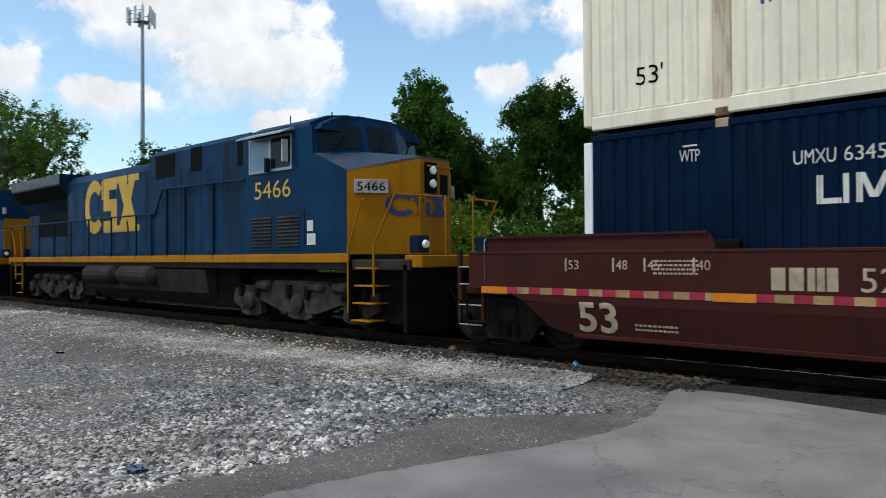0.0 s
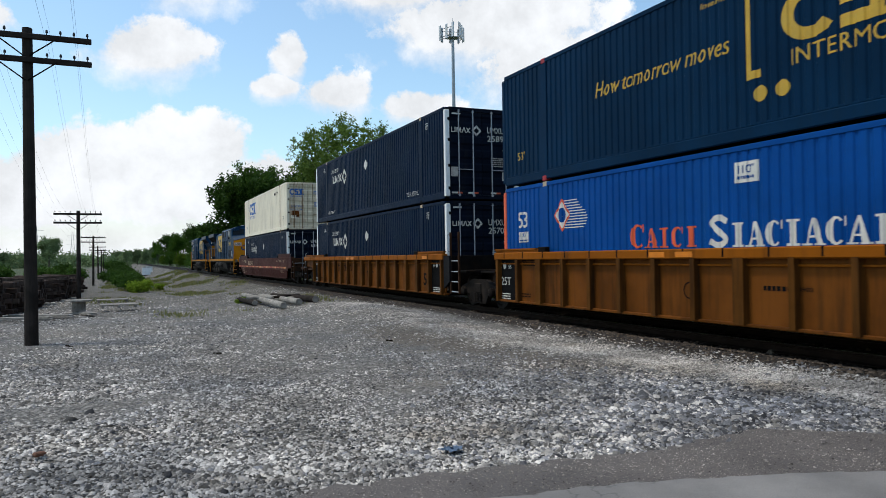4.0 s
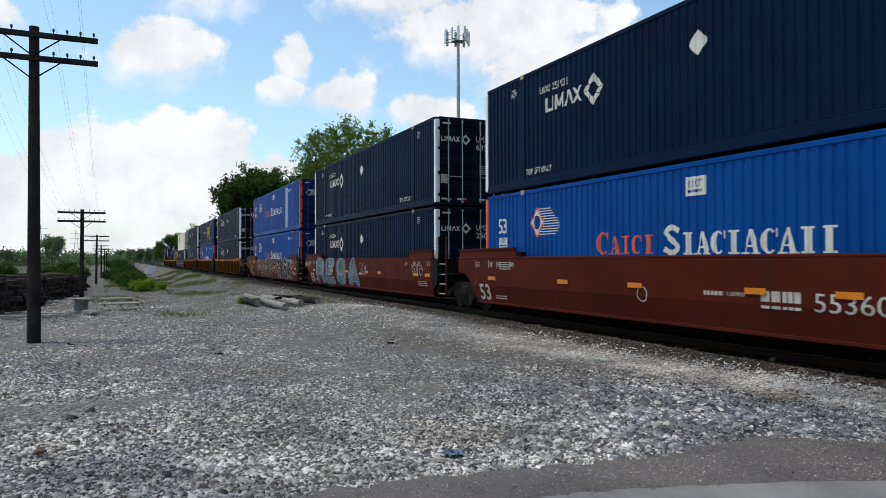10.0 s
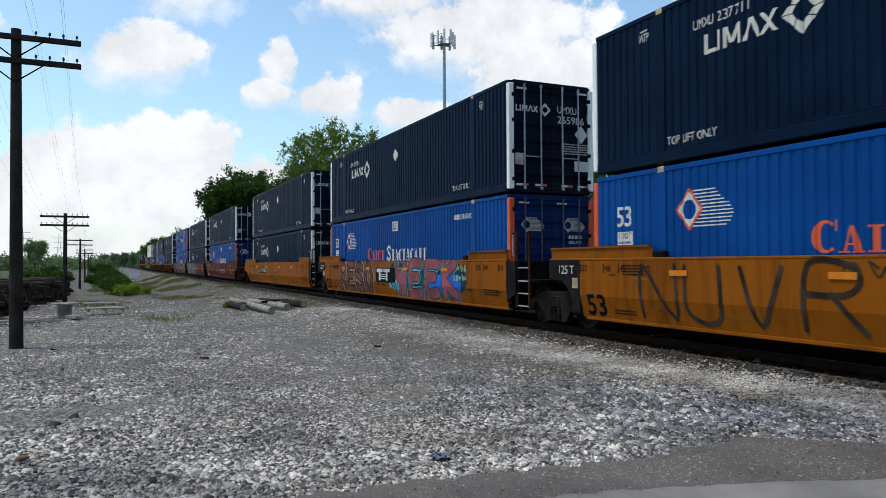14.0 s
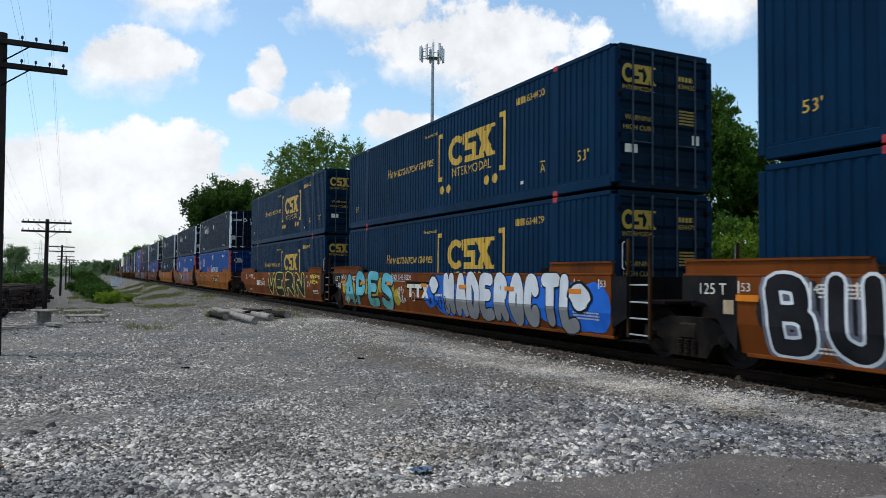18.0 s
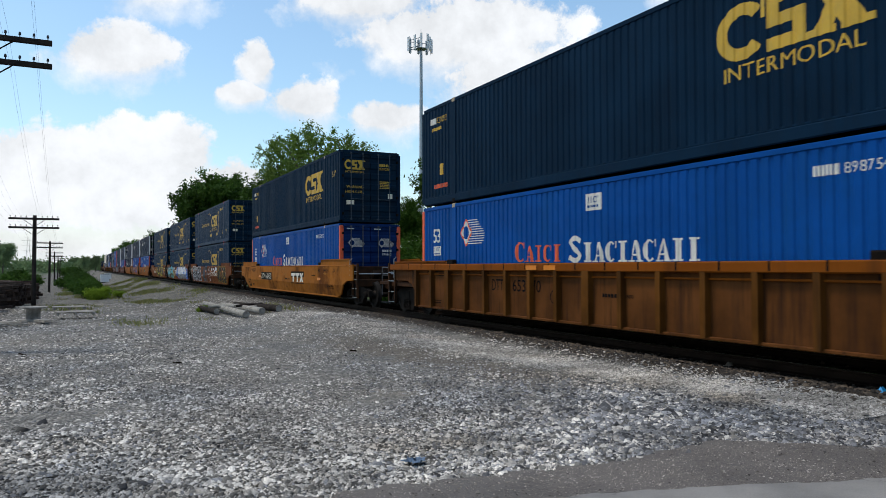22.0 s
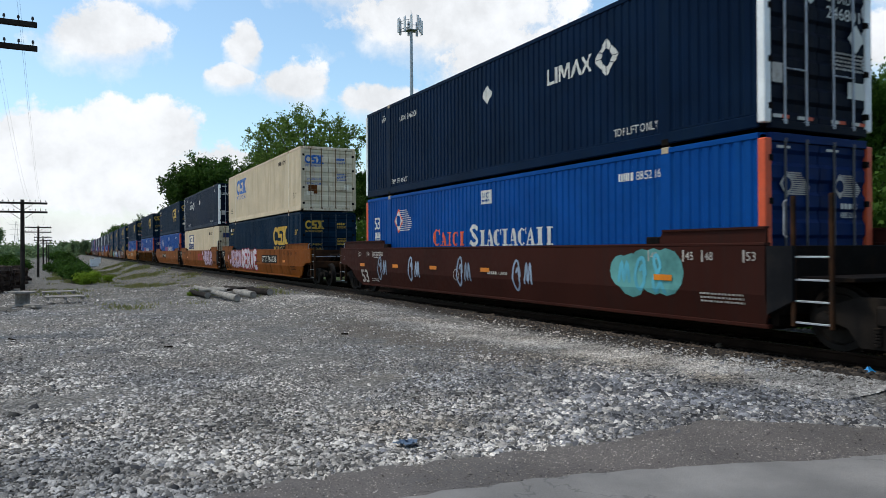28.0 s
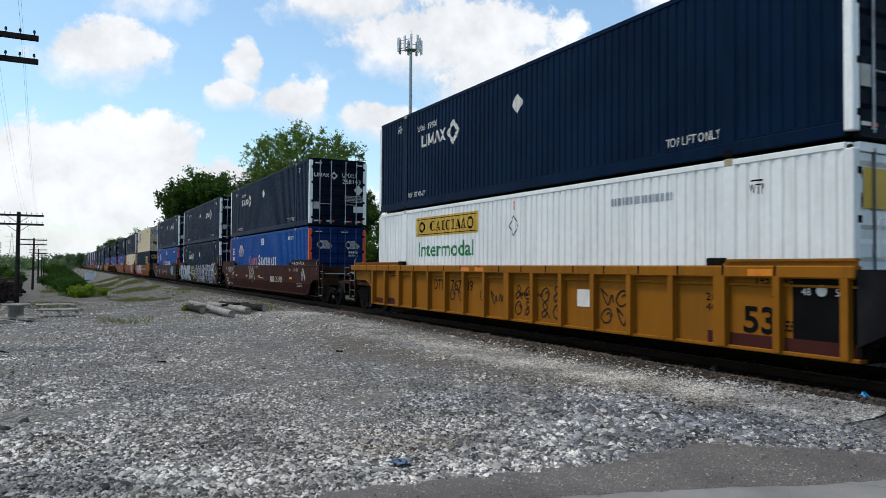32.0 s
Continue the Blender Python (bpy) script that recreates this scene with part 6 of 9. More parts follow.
            part("brake_rigging", Geo().bar([(-0.55, s * 10.3, 0.98), (-0.5, s * 10.55, 1.25), (-0.2, s * 10.5, 1.40), (0.0, s * 10.6, 1.25), (0.05, s * 10.5, 1.0)], 0.03, 8), IRON, root, "bent brake rigging")
            if style == "ribbed":
                part("end_railing", Geo().bar([(-1.38, s * 10.46, 0.98), (-1.38, s * 10.46, 1.46), (-1.38, s * 11.06, 1.46), (-1.38, s * 11.06, 0.55)], 0.016, 5).bar([(-1.38, s * 10.46, 1.2), (-1.38, s * 11.06, 1.2)], 0.012, 5), ROD_STEEL, root, "worn bent end railing")
                part("end_sill_step", Geo().box(-1.45, 1.45, *sorted((s * 10.42, s * 11.1)), 0.90, 1.0, 0.01), END_RUST, root, "rusty end step plate")
            truck(root, s * 9.62)
            part("air_reservoir", Geo().lathe([(0, 0.05), (0.03, 0.17), (0.75, 0.17), (0.78, 0.05)], (-0.4, s * 9.2, 1.17), (1, 0, 0), 12), IRON, root)
        else:
            part("end_beam", Geo().box(-1.36, 1.36, *sorted((s * 8.26, s * 8.42)), 0.5, SIDE_TOP, 0.01), IRON, root, "dark end beam")
            if s > 0:
                for sx in (-1, 1) if dark_end and style == "smooth" else ():
                    tip = [(8.30, 0.36), (8.45, 0.50), (8.75, 0.92), (8.95, 1.08), (9.44, 1.12), (9.44, SIDE_TOP + 0.02), (8.30, SIDE_TOP + 0.02)]
                    g = Geo().prism(tip, "x", sx * (SIDE_X + 0.008), sx * (SIDE_X - 0.1))
                    part("end_panel", g, END_BLACK, root, "sooty black end panel")
                    part("data_plate", Geo().box(*sorted((sx * (SIDE_X + 0.008), sx * (SIDE_X + 0.012))), 8.36, 8.56, 0.92, 1.14), MARK_TAN, root, "small pale data plate")
            if s < 0:
                for sx in (-1, 1):
                    part("end_panel", Geo().prism([(-8.24, 0.5), (-8.24, SIDE_TOP), (-8.66, SIDE_TOP), (-8.66, 0.72)], "x", sx * (SIDE_X - 0.01), sx * (SIDE_X - 0.09)), END_BLACK, root, "sooty black end panel")
            part("draft_arm", Geo().prism([(-0.55, 0.62), (0.55, 0.62), (0.35, 1.0), (-0.35, 1.0)], "y", *sorted((s * 8.62, s * 9.8))), IRON, root)
            part("platform", Geo().box(-1.3, 1.3, *sorted((s * 8.62, s * 9.45)), 1.0, 1.06, 0.008), IRON, root)
            for sx in (-1, 1):
                x = sx * 1.42
                if s > 0:
                    continue
                part("ladder", Geo().box(x - 0.03, x + 0.03, -8.66, -8.60, 0.36, 2.2, 0.01).box(x - 0.03, x + 0.03, -9.24, -9.18, 0.36, 2.2, 0.01), END_RUST, root, "brown steel ladder posts")
                for z in (0.42, 0.72, 1.02, 1.34) if sx < 0 else ():
                    part("rung", Geo().bar([(x - sx * 0.01, -8.6, z), (x - sx * 0.01, -9.2, z)], 0.016, 5), ROD_PALE, root, "pale worn rung")
                part("grab_iron", Geo().bar([(x + sx * 0.02, -8.55, 1.62), (x + sx * 0.05, -8.52, 1.65), (x + sx * 0.05, -8.52, 2.12), (x + sx * 0.02, -8.55, 2.15)], 0.012, 5), ROD_PALE, root, "pale worn grab iron")
            if s < 0:
                truck(root, -9.8)
    return root


# ---------------------------------------------------------------- painted tags on the wagons
# stroke figures on a 9 by 9 grid: each string is one smooth line of (across, up) digits
FIGURES = {
    "A": ("00 26 49 66 90", "22 72"), "B": ("00 05 09 69 76 55 05", "55 84 81 50 00"), "C": ("87 69 29 05 02 20 60 82"), "D": ("00 09 59 96 93 50 00",), "E": ("89 09 05 00 80", "05 65"),
    "F": ("89 09 00", "05 65"), "G": ("87 69 29 05 02 20 60 82 84 54",), "H": ("09 00", "89 80", "05 85"), "I": ("49 40",), "K": ("09 00", "89 05 80"), "L": ("09 00 80",), "M": ("00 09 43 89 80",),
    "N": ("00 09 80 89",), "O": ("49 16 13 40 70 93 96 69 49",), "P": ("00 09 69 86 64 04",), "R": ("00 09 69 87 65 05", "45 90"), "S": ("88 59 19 06 45 83 70 30 01",), "T": ("09 99", "49 40"),
    "U": ("09 02 30 60 82 89",), "V": ("09 40 89",), "W": ("09 20 46 70 99",), "X": ("09 90", "99 00"), "2": ("07 49 86 43 00 90",), "5": ("89 09 05 65 82 50 01",), "o": ("48 04 41 85 48",),
    "~": ("02 27 42 67 82",), "@": ("84 68 27 03 30 72 66 45",), "%": ("09 55 09 50 86 92",), "&": ("80 27 49 66 13 20 63",),
}


def figure(ch, w, h, width, tilt=0.0):
    """One painted figure as stacked strips with round ends, each strip a hair above the last."""
    strokes = FIGURES[ch]
    strokes = (strokes,) if isinstance(strokes, str) else strokes
    verts, faces = [], []
    for k, line in enumerate(strokes):
        pts = [(int(q[0]) / 9 * w, int(q[1]) / 9 * h) for q in line.split()]
        pts = [(a + tilt * b, b) for a, b in pts]
        shapes = [ribbon(pts, width, seg=4), disc(*pts[0], width / 2, 10), disc(*pts[-1], width / 2, 10)]
        shapes += [disc(*q, width / 2, 10) for q in pts[1:-1]] if width > 0.07 else []
        for j, (pv, pf) in enumerate(shapes):
            n = len(verts)
            verts += [(q[0], q[1], k * 0.0004 + min(j, 2) * 0.0001) for q in pv]
            faces += [tuple(n + i for i in q) for q in pf]
    return verts, faces


def graffiti(car, text, y0, z0, w, h, fill, outline=None, width=0.26, edge=0.05, halo=None, spread=0.14, skin=well_skin, seed=1, low=None, shadow=None, fit=0.86):
    """A painted piece: figures in a row, each with its fill, its outline and, under the whole row, a halo."""
    rng = random.Random(seed)
    k = w / len(text)
    cut = (CREASE,)
    glows = []
    for i, ch in enumerate(text):
        if ch == " ":
            continue
        kk = k * fit * rng.uniform(0.94, 1.06)
        hh = h * rng.uniform(0.93, 1.03)
        g = lambda wd: moved(figure(ch, max(kk - width, 0.02), max(hh - width, 0.02), wd, tilt), i * k + width / 2, width / 2 + (h - hh) * 0.5 + lean)
        tilt, lean = rng.uniform(-0.08, 0.08), rng.uniform(-0.03, 0.03) * h
        e = 0.007 + min(i, 9) * 0.0014
        if halo:
            glows.append(g(width + 2 * edge + 2 * spread))
        if shadow:
            lay("paint_shadow", moved(g(width + edge), -0.16, -0.04), y0, z0, shadow, car, skin, lift=e - 0.0012, zcut=cut)
        if outline:
            lay("paint_outline", g(width + 2 * edge), y0, z0, outline, car, skin, lift=e, zcut=cut)
        lay("paint_fill", g(width), y0, z0, fill, car, skin, lift=e + 0.0008, zcut=cut, below=low)
    if glows:
        lo, hi = 0.02 - z0 + 0.29, SIDE_TOP + 0.04 - z0
        halo_shape = flat_join(*glows)
        lay("paint_halo", ([(a, min(max(b, lo), hi), c) for a, b, c in halo_shape[0]], halo_shape[1]), y0, z0, halo, car, skin, lift=0.0035, zcut=cut)


def drop(car, y, z, r, tall, fill, outline, lift=0.02):
    """A painted drop: a round body with a bent tail."""
    ring_ = lambda k: [(r * k * math.cos(q) * (1.0 if math.sin(q) > -0.2 else 0.75), tall * k * math.sin(q) - (0.12 * tall if math.cos(q) > 0.5 else 0)) for q in [2 * math.pi * i / 18 for i in range(18)]]
    lay("paint_outline", poly(*ring_(1.0)), y, z, outline, car, well_skin, lift=lift, zcut=(CREASE,))
    lay("paint_fill", poly(*ring_(0.82)), y, z, fill, car, well_skin, lift=lift + 0.002, zcut=(CREASE,))


def cloud_of_paint(car, y0, y1, z0, z1, mat, seed, n=14, lift=0.003, r=0.34):
    """Overlapping soft blobs under a piece."""
    rng = random.Random(seed)
    out = []
    for k in range(n):
        y = y0 + (y1 - y0) * (k + 0.5) / n
        c = rng.uniform(z0 + r, z1 - r) if z1 - z0 > 2 * r else (z0 + z1) / 2
        v, f = disc(y0 - y, c, r * rng.uniform(0.8, 1.25), 12)
        out.append(([(a, min(max(b, 0.36), SIDE_TOP - 0.02), k % 5 * 0.0001) for a, b in v], f))
    lay("paint_halo", flat_join(*out), y0, 0.0, mat, car, well_skin, lift=lift, zcut=(CREASE,))


SPRAY_TAN = surface("dull_tan_spray_paint", (0.20, 0.09, 0.03), 0.6, var=0.3, scale=2.0, spec=0.04)
SPRAY_LEAD = surface("lead_grey_spray_paint", (0.13, 0.135, 0.17), 0.6, var=0.4, scale=1.6, spec=0.04)
SPRAY_SMOKE = surface("thin_grey_spray_paint", (0.10, 0.065, 0.055), 0.6, var=0.5, scale=2.0, spec=0.04)
SPRAY_DULL = surface("dull_grey_blue_spray_paint", (0.12, 0.15, 0.16), 0.6, var=0.35, scale=1.5, spec=0.04)
SPRAY_HAZE = surface("thin_white_spray_paint", (0.33, 0.27, 0.25), 0.6, var=0.3, scale=4, spec=0.04)
SPRAY_WHITE = surface("white_spray_paint", (0.50, 0.52, 0.53), 0.6, var=0.2, scale=1.5, spec=0.04)
SPRAY_SILVER = surface("silver_blue_spray_paint", (0.24, 0.29, 0.36), 0.5, 0.1, var=0.25, scale=1.2, spec=0.04)
SPRAY_BLACK = surface("black_spray_paint", (0.015, 0.015, 0.017), 0.6, var=0.3, scale=2, spec=0.04)
SPRAY_CYAN = surface("turquoise_spray_paint", (0.10, 0.36, 0.44), 0.55, var=0.25, scale=1, spec=0.04)
SPRAY_BLUE = surface("blue_spray_paint", (0.02, 0.12, 0.50), 0.55, var=0.2, scale=1, spec=0.04)
SPRAY_PINK = surface("dusty_pink_spray_paint", (0.25, 0.075, 0.09), 0.6, var=0.25, scale=1.2, spec=0.04)
SPRAY_LILAC = surface("pale_lilac_spray_paint", (0.46, 0.34, 0.40), 0.6, var=0.2, scale=1.2, spec=0.04)
SPRAY_RED = surface("dark_red_spray_paint", (0.30, 0.03, 0.05), 0.6, var=0.2, scale=1.2, spec=0.04)
SPRAY_LIME = surface("yellow_spray_paint", (0.62, 0.58, 0.05), 0.6, var=0.2, scale=1.2, spec=0.04)
SPRAY_STEEL = surface("steel_blue_spray_paint", (0.06, 0.17, 0.27), 0.6, var=0.3, scale=1.5, spec=0.04)
SPRAY_RUST = surface("rusty_brown_spray_paint", (0.13, 0.055, 0.035), 0.6, var=0.4, scale=1.5, spec=0.04)
SPRAY_LEAD_DARK = surface("faded_black_spray_paint", (0.035, 0.028, 0.022), 0.6, var=0.5, scale=2, spec=0.04)
SPRAY_LIME_DULL = surface("mustard_spray_paint", (0.33, 0.25, 0.03), 0.6, var=0.3, scale=1.5, spec=0.04)
SPRAY_SEA = surface("pale_sea_green_spray_paint", (0.09, 0.24, 0.22), 0.6, var=0.4, scale=1.2, spec=0.04)
SPRAY_PALE = surface("pinkish_white_spray_paint", (0.50, 0.44, 0.46), 0.6, var=0.2, scale=1.2, spec=0.04)
SPRAY_GREEN = surface("grey_green_spray_paint", (0.22, 0.33, 0.22), 0.6, var=0.3, scale=1.2, spec=0.04)


def scrapes(car, seed, mat, skin, n=9):
    """Worn patches and rub marks of odd shapes along a car's side."""
    rng = random.Random(seed)
    for k in range(n):
        y, z, w, h = rng.uniform(-7.6, 7.6), rng.uniform(0.42, 1.3), rng.uniform(0.15, 0.9), rng.uniform(0.02, 0.12)
        m = 9
        pts = [(w * (0.5 + 0.5 * math.cos(q) * rng.uniform(0.7, 1.0)), h * (0.5 + 0.5 * math.sin(q) * rng.uniform(0.5, 1.0))) for q in [2 * math.pi * i / m for i in range(m)]]
        lay("scrape", ([(w / 2, h / 2)] + pts, [(0, 1 + i, 1 + (i + 1) % m) for i in range(m)]), y, min(z, 1.35), mat, car, skin, lift=0.0025, zcut=(CREASE,))


def car_number(car, digits, y, z, mat, skin, h=0.27, w=1.15, plate=None, code=0.75):
    if plate:
        lay("number_panel", rect(-0.12, -0.06, w + code + 0.35, h + 0.06), y, z, plate, car, skin, "black number panel")
    lay("lettering", flat_join(clipped("DTTX", code, h) if plate or mat is BLACK_MARK else bars(code, h, 4, 2, 0.8), moved(clipped(digits, w, h), code + 0.2, 0)), y, z, mat, car, skin, lift=0.008)


def car_marks(car, skin, mat, number, big="53", plate=None, num_at=(5.4, 1.07), ambers=(7.9, 4.6, 2.0, -0.6, -3.2, -5.8, -7.9), style="smooth", amber_z=0.93, wide=False):
    if big:
        lay("lettering", clipped(big, 0.62, 0.44, fat=0.012), 8.08, 0.38, mat, car, skin, lift=0.006, zcut=(CREASE,))
    for y, s in ((8.22, "53"), (7.45, "48"), (6.98, "45"), (6.3, "40"), (-5.9, "40"), (-6.7, "45"), (-7.1, "48"), (-7.9, "53")):
        lay("lettering", flat_join(rect(-0.06, -0.03, -0.03, 0.16), clipped(s, 0.17, 0.13)), y, 1.28, mat, car, skin, lift=0.006)
    lay("lettering", flat_join(*[moved(bars(0.62, 0.028, 9, k), 0, k * 0.055) for k in range(4)]), 6.9, 1.22, mat, car, skin, lift=0.006)
    lay("lettering", flat_join(*[moved(bars(0.62, 0.03, 9, k + 4), 0, k * 0.06) for k in range(2)]), 7.2, 0.45, mat, car, skin, lift=0.006)
    lay("lettering", flat_join(*[moved(bars(0.85, 0.03, 10, k + 9), 0, k * 0.06) for k in range(3)]), -7.0, 0.62, mat, car, skin, lift=0.006, zcut=(CREASE,))
    for y in ambers:
        lay("reflector", rect(0, 0, 0.42, 0.10), y + 0.2, amber_z if style == "smooth" else 1.40, AMBER, car, (lambda a, b: -SIDE_X - 0.03) if style == "ribbed" else skin, "amber reflector strip", lift=0.027 if style == "smooth" else 0.007)
    if number:
        car_number(car, number, num_at[0], num_at[1], mat if not plate else WHITE, skin, plate=plate, **(dict(w=1.62, code=1.0) if wide else {}))
    lay("emblem", ring(0, 0, 0.15, 0.15, 0.86), 1.2, 0.82, mat, car, skin, "ring mark", lift=0.006, zcut=(CREASE,))
    lay("lettering", flat_join(bars(0.45, 0.07, 4, 3), moved(clipped("168900", 0.36, 0.07), 0.52, 0)), -0.4, 0.88, mat, car, skin, lift=0.006)


def black_end_panel(car, y, text=""):
    lay("panel", rect(0, 0, 1.0, 1.12), y, 0.33, BLACK_MARK, car, lambda a, b: rib_skin(a, b) - 0.002, "black data panel")
    if text:
        lay("lettering", clipped(text, 0.62, 0.2), y - 0.14, 0.72, WHITE, car, rib_skin, lift=0.010)
    lay("lettering", flat_join(*[moved(bars(0.6, 0.03, 8, k), 0, k * 0.06) for k in range(3)]), y - 0.14, 0.36, WHITE, car, rib_skin, lift=0.010)
    lay("lettering", flat_join(disc(0.3, 0.07, 0.08), moved(clipped("48", 0.14, 0.1), 0, 0), moved(clipped("53", 0.14, 0.1), 0.5, 0)), y - 0.14, 1.14, WHITE, car, rib_skin, lift=0.010)

# ---------------------------------------------------------------- locomotives
LOCO_BLUE = surface("locomotive_blue_paint", (0.0055, 0.033, 0.076), 0.42, var=0.2, scale=0.8, dirt=(0.016, 0.015, 0.013), dirt_amt=0.85, dirt_scale=0.55, streak=0.35, spec=0.03)
LOCO_DARK = surface("locomotive_roof_paint", (0.008, 0.02, 0.04), 0.5, var=0.2, scale=1.2, dirt=GRIME, dirt_amt=0.6, dirt_scale=1.5, spec=0.03)
LOCO_YELLOW = surface("locomotive_yellow_paint", (0.34, 0.135, 0.006), 0.45, var=0.12, scale=1.0, dirt=(0.14, 0.06, 0.014), dirt_amt=0.5, dirt_scale=1.3, streak=0.4, spec=0.03)
LOCO_TRUCK = surface("dusty_truck_grey", (0.052, 0.043, 0.035), 0.8, var=0.35, scale=2.0, dirt=(0.02, 0.017, 0.014), dirt_amt=0.7, dirt_scale=2.5, spec=0.03)
LOCO_TOP = surface("dusty_blue_top_paint", (0.035, 0.055, 0.085), 0.6, var=0.25, scale=1.5, dirt=(0.09, 0.085, 0.075), dirt_amt=0.5, dirt_scale=2, spec=0.05)
LOCO_GREY = surface("sooty_frame_grey", (0.034, 0.031, 0.028), 0.75, 0.1, var=0.3, scale=1.5, dirt=GRIME, dirt_amt=0.7, dirt_scale=2, spec=0.03)
RADIATOR_GREY = surface("dull_radiator_grey", (0.11, 0.12, 0.13), 0.6, var=0.2, scale=4, spec=0.05)
CAB_GLASS = plain_glass("dark_cab_glass", (0.010, 0.013, 0.016))
# the rear side pane has an opaque pale blue colour
CAB_PALE_PANE = surface("pale_blue_window", (0.16, 0.26, 0.33), 0.2, var=0.1, scale=2)
LAMP_LENS = surface("lamp_lens", (0.75, 0.75, 0.72), 0.12, var=0.05, spec=0.8)


def locomotive(number):
    """A six-axle road diesel, 22.3 m long; its nose points to +y."""
    root = thing("locomotive", "blue and yellow diesel road locomotive with sooty frame", "locomotive", "locomotives")
    Z = 1.53  # walkway above the rail
    part("underframe", Geo().box(-1.45, 1.45, -10.6, 10.6, Z - 0.30, Z - 0.10, 0.02), LOCO_GREY, root)
    for sx in (-1, 1):
        part("sill", Geo().box(*sorted((sx * 1.46, sx * 1.52)), -10.45, 9.0, Z - 0.16, Z + 0.02, 0.01), LOCO_YELLOW, root, "yellow frame stripe")
    # long hood
    hood = [(-0.92, Z), (-0.92, Z + 2.35), (-0.70, Z + 2.62), (0.70, Z + 2.62), (0.92, Z + 2.35), (0.92, Z)]
    body = part("long_hood", Geo().prism(hood, "y", -10.1, 3.2), LOCO_BLUE, root, "blue engine hood")
    wide = [(-1.46, Z), (-1.46, Z + 2.66), (-1.30, Z + 2.80), (1.30, Z + 2.80), (1.46, Z + 2.66), (1.46, Z)]
    part("equipment_cabinet", Geo().prism(wide, "y", 0.75, 5.35), LOCO_BLUE, root)
    part("engine_side", Geo().prism([(-1.30, Z), (-1.30, Z + 2.36), (-1.12, Z + 2.60), (1.12, Z + 2.60), (1.30, Z + 2.36), (1.30, Z)], "y", -5.4, 0.75), LOCO_BLUE, root)
    # radiator wing
    wing = [(-0.95, Z + 1.55), (-1.55, Z + 2.35), (-1.55, Z + 2.72), (1.55, Z + 2.72), (1.55, Z + 2.35), (0.95, Z + 1.55)]
    rad = part("radiator", Geo().prism(wing, "y", -10.05, -5.4), LOCO_BLUE, root, "overhanging radiator housing")
    for sx in (-1, 1):
        part("radiator_grille", Geo().box(*sorted((sx * 1.552, sx * 1.562)), -10.0, -5.42, Z + 2.40, Z + 2.71), RADIATOR_GREY, rad, "pale grey grille")
    # added dark panels: soot and the overhang's shade are put into their colour
    for sx in (-1, 1):
        part("intake_screen", Geo().box(*sorted((sx * 0.925, sx * 0.96)), -9.0, -5.5, Z + 0.75, Z + 1.62, 0.01), BLACK_MARK, root, "black panel added below the radiator")
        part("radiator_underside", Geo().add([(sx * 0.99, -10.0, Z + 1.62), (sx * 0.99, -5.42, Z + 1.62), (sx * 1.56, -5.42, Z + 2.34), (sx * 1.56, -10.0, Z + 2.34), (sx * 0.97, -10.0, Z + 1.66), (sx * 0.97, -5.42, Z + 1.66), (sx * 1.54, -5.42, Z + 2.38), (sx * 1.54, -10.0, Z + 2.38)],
                                             [(0, 1, 2, 3), (7, 6, 5, 4), (0, 4, 5, 1), (1, 5, 6, 2), (2, 6, 7, 3), (3, 7, 4, 0)]), IRON, rad, "radiator underside, soot and shade in its dark colour")
    part("end_cabinet", Geo().box(-0.92, 0.92, -10.12, -10.06, Z, Z + 1.6, 0.01), LOCO_YELLOW, root, "yellow end panel")
    part("roof_vent", Geo().box(-0.5, 0.5, -4.6, -3.2, Z + 2.6, Z + 2.78, 0.04), LOCO_DARK, root)
    part("exhaust", Geo().box(-0.25, 0.25, -2.6, -1.9, Z + 2.6, Z + 2.82, 0.03), LOCO_DARK, root)
    # cab and nose
    g = Geo()
    # flanks run on into the nose; roof and windscreen frame close the cab
    for sx in (-1, 1):
        g.prism([(5.35, Z), (5.35, Z + 2.62), (7.86, Z + 2.62), (7.90, Z + 2.05), (8.95, Z + 1.62), (8.95, Z)], "x", sx * 1.42, sx * 1.50)
    g.box(-1.42, 1.42, 5.35, 5.42, Z, Z + 2.62)
    part("cab", g, LOCO_BLUE, root, "blue driver's cab")
    roof = [(-1.50, Z + 2.60), (-1.42, Z + 2.72), (-1.0, Z + 2.90), (-0.45, Z + 2.98), (0.45, Z + 2.98), (1.0, Z + 2.90), (1.42, Z + 2.72), (1.50, Z + 2.60)]
    g = Geo()
    for ya, yb, k in ((5.36, 7.75, 1.0), (7.75, 8.08, 0.97)):
        g.prism([(x * k, z - (1 - k) * 2.2) for x, z in roof], "y", ya, yb)
    part("cab_roof", g, LOCO_BLUE, root)
    # nose: two facets that meet a flat front, under a sloping top
    pl = [(1.50, 8.95, 1.62), (0.42, 9.86, 1.90), (-0.42, 9.86, 1.90), (-1.50, 8.95, 1.62)]
    g = Geo()
    for (xa, ya, za), (xb, yb, zb) in zip(pl, pl[1:]):
        g.add([(xa, ya, Z), (xb, yb, Z), (xb, yb, Z + zb), (xa, ya, Z + za), (xa * 0.9, ya - 0.12, Z), (xb * 0.9, yb - 0.12, Z), (xb * 0.9, yb - 0.12, Z + zb - 0.03), (xa * 0.9, ya - 0.12, Z + za - 0.03)],
              [(0, 1, 2, 3), (7, 6, 5, 4), (0, 4, 5, 1), (1, 5, 6, 2), (2, 6, 7, 3), (3, 7, 4, 0)])
    nz = part("nose", g, LOCO_YELLOW, root, "yellow short nose")
    g = Geo()
